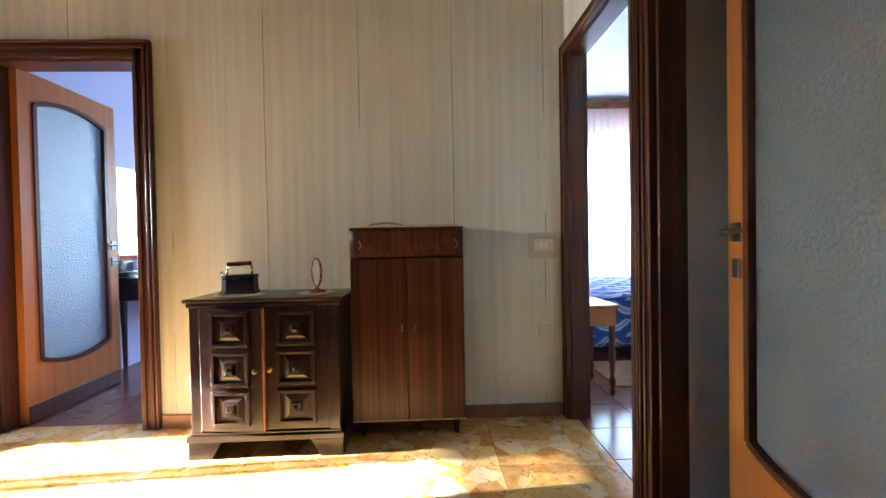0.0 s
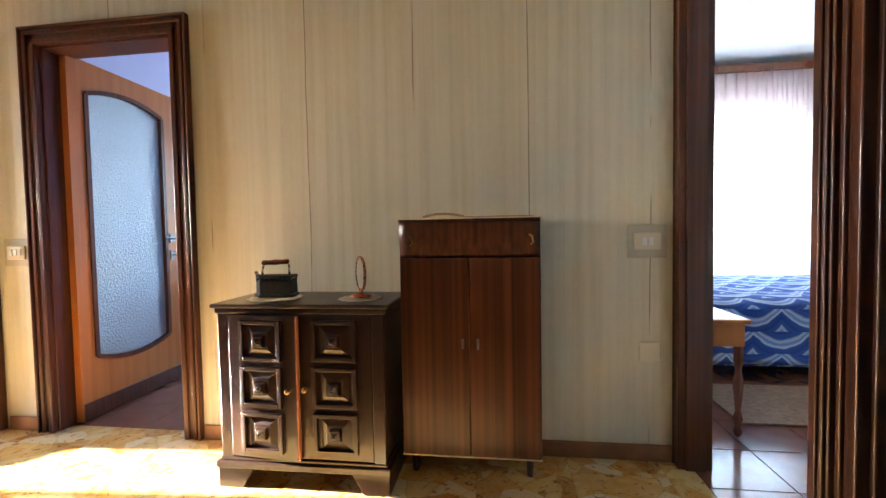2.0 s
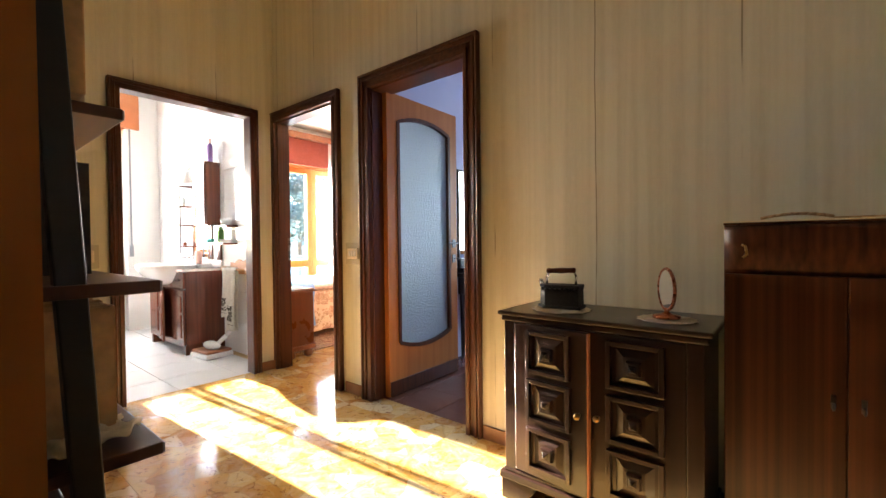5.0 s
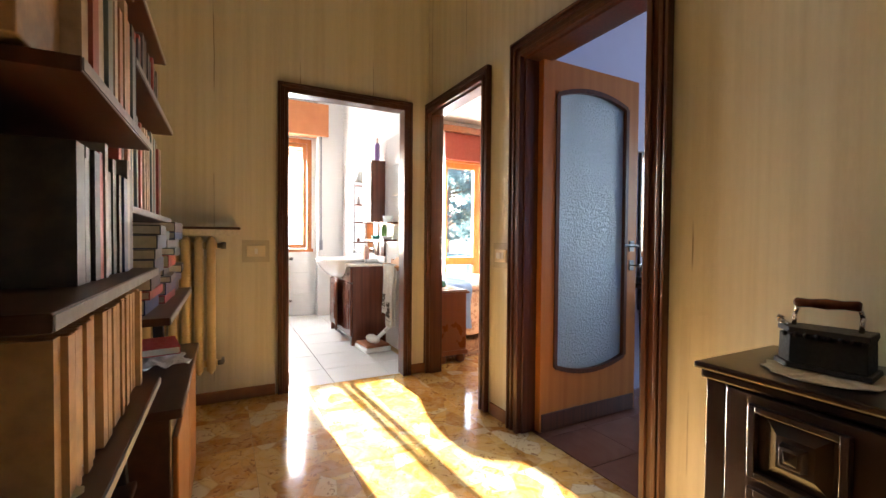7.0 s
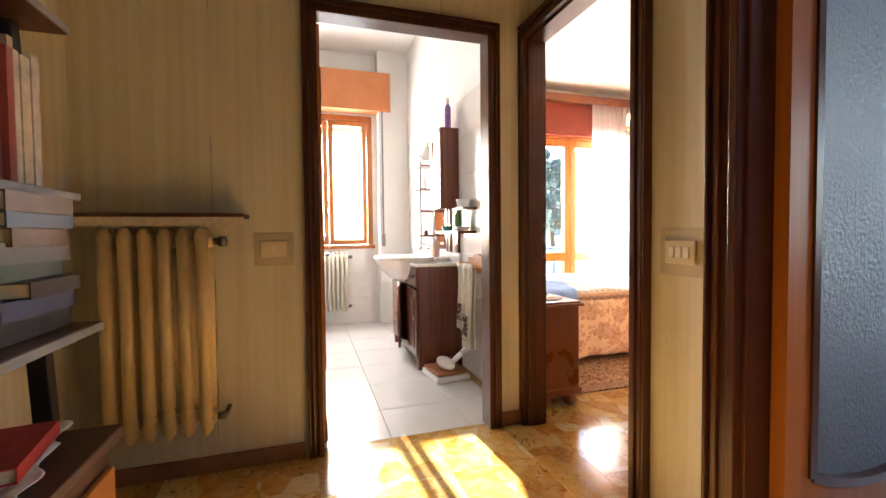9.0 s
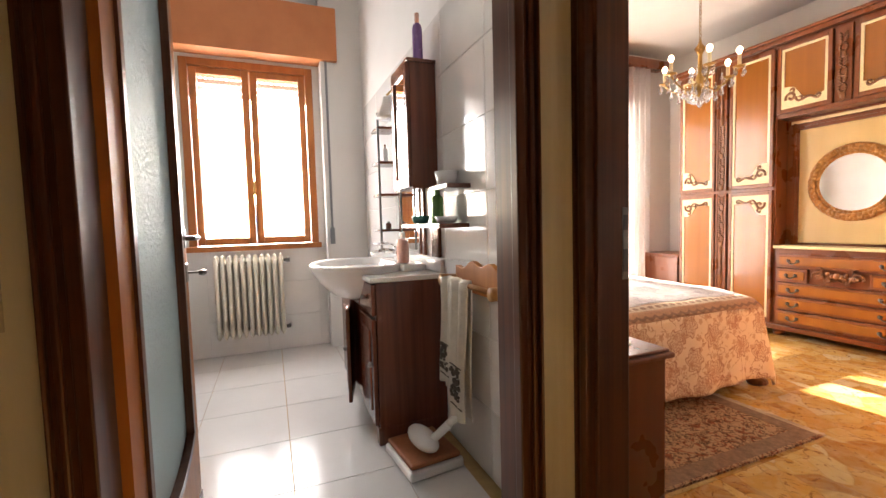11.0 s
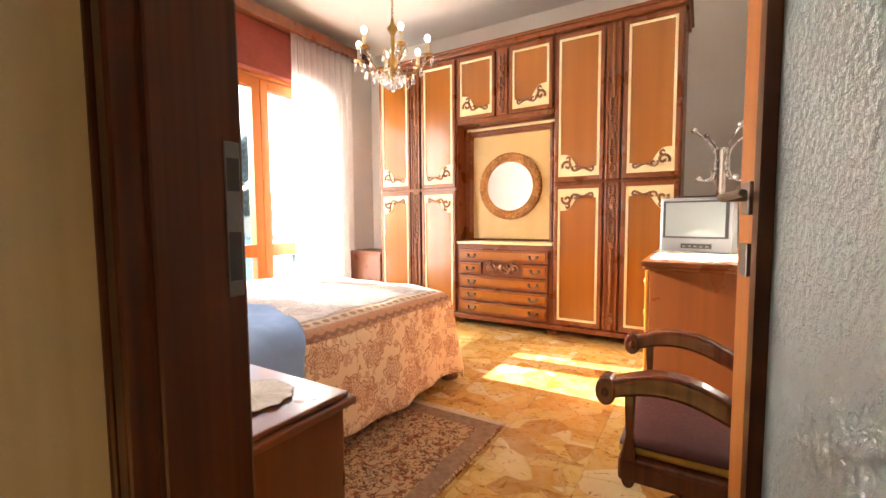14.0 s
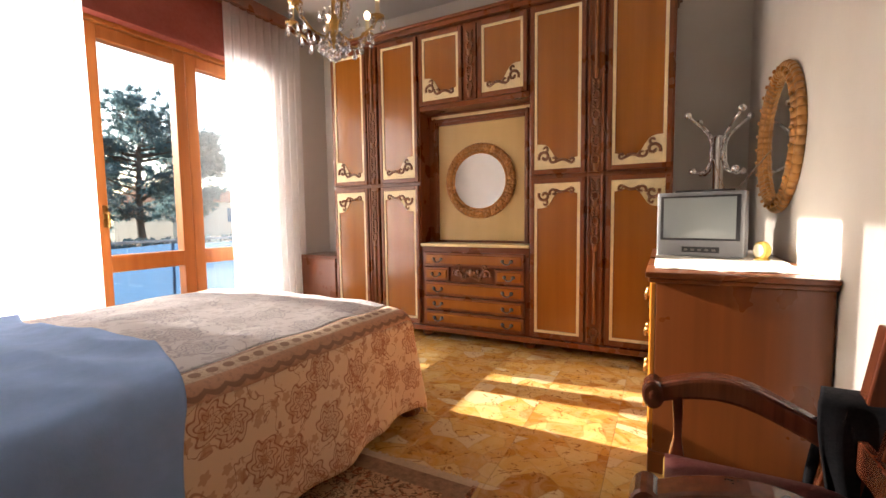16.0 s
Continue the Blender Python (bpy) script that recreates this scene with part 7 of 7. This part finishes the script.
def blue_bed():
    b = thing("single_bed", 2.0, 4.0, 0, "bed with a blue and white scalloped bedcover", "bed")
    bm = bmesh.new()
    L, W, zt = 1.75, 2.4, 0.54

    def fn(u, v):
        y = -0.40 + (L + 0.4) * v
        x = -W / 2 + W * u
        if y < 0:
            return (x, -0.05 - 0.02 * math.sin(u * 40) * (-y), zt + y - 0.02)
        k = min(y / 0.08, 1.0)
        return (x, y - 0.05 * (1 - k), zt - 0.02 * (1 - k) + 0.02 * noise.noise((x * 3, y * 3, 7)))

    add_sheet(bm, fn, 60, 60)
    obj("bedcover", bm, "bluecover", b, smooth=True, thick=0.01)
    boxes("bed_frame", "bluecover", b, ((-W / 2 + 0.04, 0.02, 0.08), (W / 2 - 0.04, L, 0.48)), bevel=0.02)
    each_box("foot", "bathwood", b, ((-W / 2 + 0.1, 0.1, 0), (-W / 2 + 0.16, 0.16, 0.09)), ((W / 2 - 0.16, 0.1, 0), (W / 2 - 0.1, 0.16, 0.09)))


blue_bed()


def side_table():
    t = thing("side_table", 0.86, 3.30, 0, "small light brown side table with turned legs", "table")
    boxes("top", "door", t, ((-0.15, -0.22, 0.575), (0.14, 0.22, 0.60)), bevel=0.006)
    boxes("apron", "door", t, ((-0.13, -0.20, 0.46), (0.12, 0.20, 0.575)), bevel=0.004)
    for x in (-0.11, 0.10):
        for y in (-0.18, 0.18):
            bm = bmesh.new()
            add_lathe(bm, (x, y, 0), [(0.012, 0), (0.02, 0.02), (0.012, 0.05), (0.022, 0.09), (0.012, 0.13), (0.018, 0.2), (0.024, 0.28), (0.014, 0.34), (0.022, 0.38), (0.02, 0.46)], 14)
            obj("leg", bm, "bathwood", t, smooth=True)


side_table()
tagged(boxes("rug", "rugband", None, ((1.05, 3.25, 0.004), (2.6, 3.85, 0.014)), bevel=0.003), "faded brown rug beside the blue bed", "rug")


def console():
    c = thing("dressing_table", -2.62, 4.55, 0, "dark dressing table with a tall mirror and boxes", "dressing table")
    boxes("top", "chest", c, ((-0.225, -0.55, 0.74), (0.2, 0.55, 0.775)), bevel=0.005)
    boxes("drawer_case", "chest", c, ((-0.22, -0.52, 0.58), (0.18, 0.52, 0.74)), bevel=0.004)
    for x in (-0.19, 0.15):
        for y in (-0.49, 0.49):
            bm = bmesh.new()
            add_tube(bm, (x, y, 0), (x, y, 0.58), 0.016, 0.026)
            obj("leg", bm, "chest", c)
    boxes("mirror_glass", "mirror", c, ((-0.222, -0.5, 0.82), (-0.212, -0.15, 1.70)), bevel=0)
    boxes("mirror_rim", "chest", c, ((-0.225, -0.53, 0.776), (-0.205, -0.12, 0.82)), ((-0.225, -0.52, 0.82), (-0.205, -0.5, 1.72)), ((-0.225, -0.15, 0.82), (-0.205, -0.13, 1.72)), ((-0.225, -0.5, 1.70), (-0.205, -0.15, 1.72)))


console()
tagged(boxes("small_case", "tvdark", None, ((-2.75, 4.15, 0.777), (-2.60, 4.35, 0.90)), bevel=0.006), "dark small case on the dressing table", "box")

# ---- outside ----


def roller_shutter():
    """Bathroom shutter rolled nearly up: grey slats with a row of slots between them."""
    p = thing("roller_shutter", -7.12, 1.95, 2.20, "pale grey roller shutter with slotted slats, rolled nearly up", "shutter")
    for k in range(5):
        boxes("slat", "facade", p, ((-0.008, -0.50, 0.055 * k), (0.006, 0.50, 0.055 * k + 0.044)), bevel=0.005)
        boxes("slot_web", "facade", p, *[((-0.002, -0.49 + 0.04 * i, 0.055 * k + 0.044), (0.002, -0.472 + 0.04 * i, 0.055 * k + 0.055)) for i in range(25)], bevel=0)


roller_shutter()


def balcony():
    """Concrete balcony with a steel railing hung with light blue sheeting."""
    b = thing("balcony", -7.9, 4.9, -0.02, "narrow balcony with steel railing and light blue sheeting", "balcony")
    boxes("slab", "outer", b, ((-0.62, -1.6, -0.20), (0.595, 1.9, -0.01)), bevel=0.01)
    boxes("top_rail", "railing", b, ((-0.60, -1.58, 0.80), (-0.55, 1.88, 0.83)), bevel=0.004)
    for i in range(5):
        boxes("railing_post", "railing", b, ((-0.59, -1.56 + 0.85 * i, -0.01), (-0.56, -1.53 + 0.85 * i, 0.80)), bevel=0.002)
    bm = bmesh.new()
    add_sheet(bm, lambda u, v: (-0.545 + 0.008 * math.sin(u * 31 + v * 4) + 0.004 * math.sin(u * 77), -1.55 + 3.4 * u, 0.03 + 0.74 * v + 0.01 * math.sin(u * 19)), 90, 8)
    obj("sheeting", bm, "bluesheet", b, smooth=True)


balcony()
bm = bmesh.new()
bmesh.ops.create_grid(bm, x_segments=8, y_segments=8, size=1500, matrix=Matrix.Translation((0, 0, -3.2)))
structure(obj("ground", bm, "ground"), "winter grass around the house")


def pine(x, y, base, h, spread, seed, group):
    r = random.Random(seed)
    t = thing("pine_tree", x, y, base, "dark green umbrella pine with bare trunk", "tree", 0, group)
    bm = bmesh.new()
    top = h * 0.95
    bend = [Vector((0.25 * math.sin(i * 0.9 + seed), 0.25 * math.cos(i * 0.7), top * i / 7)) for i in range(8)]
    bend[0] = Vector((0, 0, 0))
    for i, (a, b) in enumerate(zip(bend, bend[1:])):
        add_tube(bm, a, b, 0.26 * (1 - i / 8.5), 0.26 * (1 - (i + 1) / 8.5), 9)
    tips = []
    for k in range(42):
        z0 = r.uniform(0.42, 0.95) * h
        a = r.uniform(0, 6.283)
        ln = spread * (0.45 + 0.55 * math.sin(3.14 * min(1, (z0 / h - 0.38) / 0.62))) * r.uniform(0.6, 1.0)
        p0 = Vector((0, 0, z0))
        p1 = p0 + Vector((ln * 0.5 * math.cos(a), ln * 0.5 * math.sin(a), ln * 0.12))
        p2 = p0 + Vector((ln * math.cos(a + 0.2), ln * math.sin(a + 0.2), ln * 0.32))
        add_tube(bm, p0, p1, 0.07, 0.045, 6)
        add_tube(bm, p1, p2, 0.045, 0.015, 6)
        tips += [p2, p1.lerp(p2, 0.5), p1.lerp(p2, 0.75)]
    obj("trunk", bm, "bark", t)
    vs, fs = [], []
    for c in tips:
        for _ in range(7):
            q = c + Vector((r.gauss(0, 0.38), r.gauss(0, 0.38), r.gauss(0.1, 0.24)))
            for _ in range(22):
                d = Vector((r.gauss(0, 1), r.gauss(0, 1), r.gauss(0.3, 0.8))).normalized()
                s = d.cross(Vector((r.gauss(0, 1), r.gauss(0, 1), r.gauss(0, 1)))).normalized() * 0.035
                o = q + d * 0.02
                i = len(vs)
                e = d * r.uniform(0.2, 0.4)
                vs += [o - s, o + s, o + e]
                fs.append((i, i + 1, i + 2))
    me = bpy.data.meshes.new("needles")
    me.from_pydata([tuple(v) for v in vs], [], fs)
    me.materials.append(M["leaf"])
    ob = new("needles", me)
    ob.parent = t
    tagged(ob, "dark green needle clumps", kind="stuff")


pine(-26, 14.8, -3.2, 9.8, 2.6, 3, "trees outside")
pine(-30, 19.6, -3.2, 9.6, 2.2, 9, "trees outside")
pine(-24, 10.4, -3.2, 6.2, 2.2, 5, "trees outside")


def bare_shrub(x, y, base, h, seed):
    r = random.Random(seed)
    bm = bmesh.new()

    def grow(p, d, ln, rad, k):
        q = p + d * ln
        add_tube(bm, p, q, rad, rad * 0.6, 5)
        if k == 0:
            return
        for _ in range(3):
            e = (d + Vector((r.gauss(0, 0.55), r.gauss(0, 0.55), r.gauss(0.05, 0.3)))).normalized()
            grow(p.lerp(q, r.uniform(0.55, 1.0)), e, ln * r.uniform(0.55, 0.8), rad * 0.55, k - 1)

    for i in range(3):
        grow(Vector((0, 0, 0)), Vector((r.gauss(0, 0.25), r.gauss(0, 0.25), 1)).normalized(), h * 0.4, 0.04, 4)
    tagged(obj("bare_tree", bm, "bark", m=pose(x, y, base)), "leafless branching tree in front of the balcony", "tree", "bare trees outside")


for i, (x, y, h) in enumerate(((-12.5, 7.2, 4.0), (-13.5, 8.6, 4.4), (-12.0, 9.8, 4.0), (-15, 11.4, 4.6), (-13, 5.4, 4.0))):
    bare_shrub(x, y, -3.2, h, 50 + i)


def far_house(x, y, w, d, h, label):
    f = thing("far_house", x, y, -3.2, label, "house", 0, "houses outside")
    boxes("wall", "facade", f, ((-d / 2, -w / 2, 0), (d / 2, w / 2, h)), bevel=0)
    bm = bmesh.new()
    add_prism(bm, [(-d / 2 - 0.4, h), (d / 2 + 0.4, h), (0, h + 1.6)], -w / 2 - 0.4, w / 2 + 0.4)
    obj("roof", bm, "roof", f)
    for j in range(2):
        for i in range(4):
            yy = -w / 2 + w * (i + 0.5) / 4
            boxes("window", "railing", f, ((d / 2, yy - 0.5, 1.0 + 3 * j), (d / 2 + 0.04, yy + 0.5, 2.4 + 3 * j)), bevel=0)


far_house(-48, 34, 16, 10, 6.0, "plain far house with tiled roof")
far_house(-52, 8, 18, 10, 5.2, "plain far house with tiled roof")


def hedge():
    """A tall clipped dark hedge beyond the balcony."""
    r = random.Random(77)
    vs, fs = [], []
    for _ in range(16000):
        p = Vector((-19 + r.uniform(-0.6, 0.6), r.uniform(-2, 26), -3.2 + r.random() ** 0.7 * 3.6))
        d = Vector((r.gauss(0, 1), r.gauss(0, 1), r.gauss(0, 1))).normalized()
        e = d.cross(Vector((r.gauss(0, 1), r.gauss(0, 1), r.gauss(0, 1)))).normalized()
        i = len(vs)
        vs += [p - d * 0.12, p + e * 0.07, p + d * 0.14, p - e * 0.07]
        fs.append((i, i + 1, i + 2, i + 3))
    me = bpy.data.meshes.new("hedge")
    me.from_pydata([tuple(v) for v in vs], [], fs)
    me.materials.append(M["leaf"])
    tagged(new("hedge", me), "tall dark evergreen hedge beyond the balcony", "hedge", kind="stuff")


hedge()


# ---- floor pieces ----
def tile_mesh(name, w, d, mat, t=0.012, edge=0.0006):
    bm = bmesh.new()
    v = add_box(bm, (-w / 2, -d / 2, -t), (w / 2, d / 2, 0))
    for q in v:
        if q.co.z > -0.001:
            q.co.x *= 1 - 2 * edge / w
            q.co.y *= 1 - 2 * edge / d
    me = bpy.data.meshes.new(name)
    bmesh.ops.recalc_face_normals(bm, faces=bm.faces)
    bm.to_mesh(me)
    bm.free()
    me.materials.append(M[mat])
    return me


def lay(name, mat, x0, x1, y0, y1, size, joint, z=0.0):
    nx, ny = math.ceil((x1 - x0) / size), math.ceil((y1 - y0) / size)
    made = {}
    for i in range(nx):
        for j in range(ny):
            a, b = x0 + i * size, min(x1, x0 + (i + 1) * size)
            c, d = y0 + j * size, min(y1, y0 + (j + 1) * size)
            w, h = round(b - a - joint, 4), round(d - c - joint, 4)
            if w < 0.01 or h < 0.01:
                continue
            if (w, h) not in made:
                made[w, h] = tile_mesh(name, w, h, mat)
            ob = new(name, made[w, h])
            ob.parent = floor
            ob.location = ((a + b) / 2, (c + d) / 2, z)


lay("marble_slab", "marble", -3.93, 0.605, 0.70, 2.91, 0.40, 0.0006)
lay("marble_slab", "marble", -1.1, 0.605, -2.0, 0.70, 0.40, 0.0006)
lay("marble_slab", "marble", -6.90, -2.90, 2.91, 6.75, 0.40, 0.0006)
lay("bath_tile", "bathtile", -7.0, -3.932, 0.30, 2.81, 0.45, 0.003)
lay("brown_tile", "cotto", -2.86, 0.60, 2.912, 6.76, 0.33, 0.004)
lay("brown_tile", "cotto", 0.607, 3.9, 1.982, 6.5, 0.33, 0.004)
lay("brown_tile", "cotto", 0.607, 3.9, -2.0, 1.96, 0.50, 0.004)
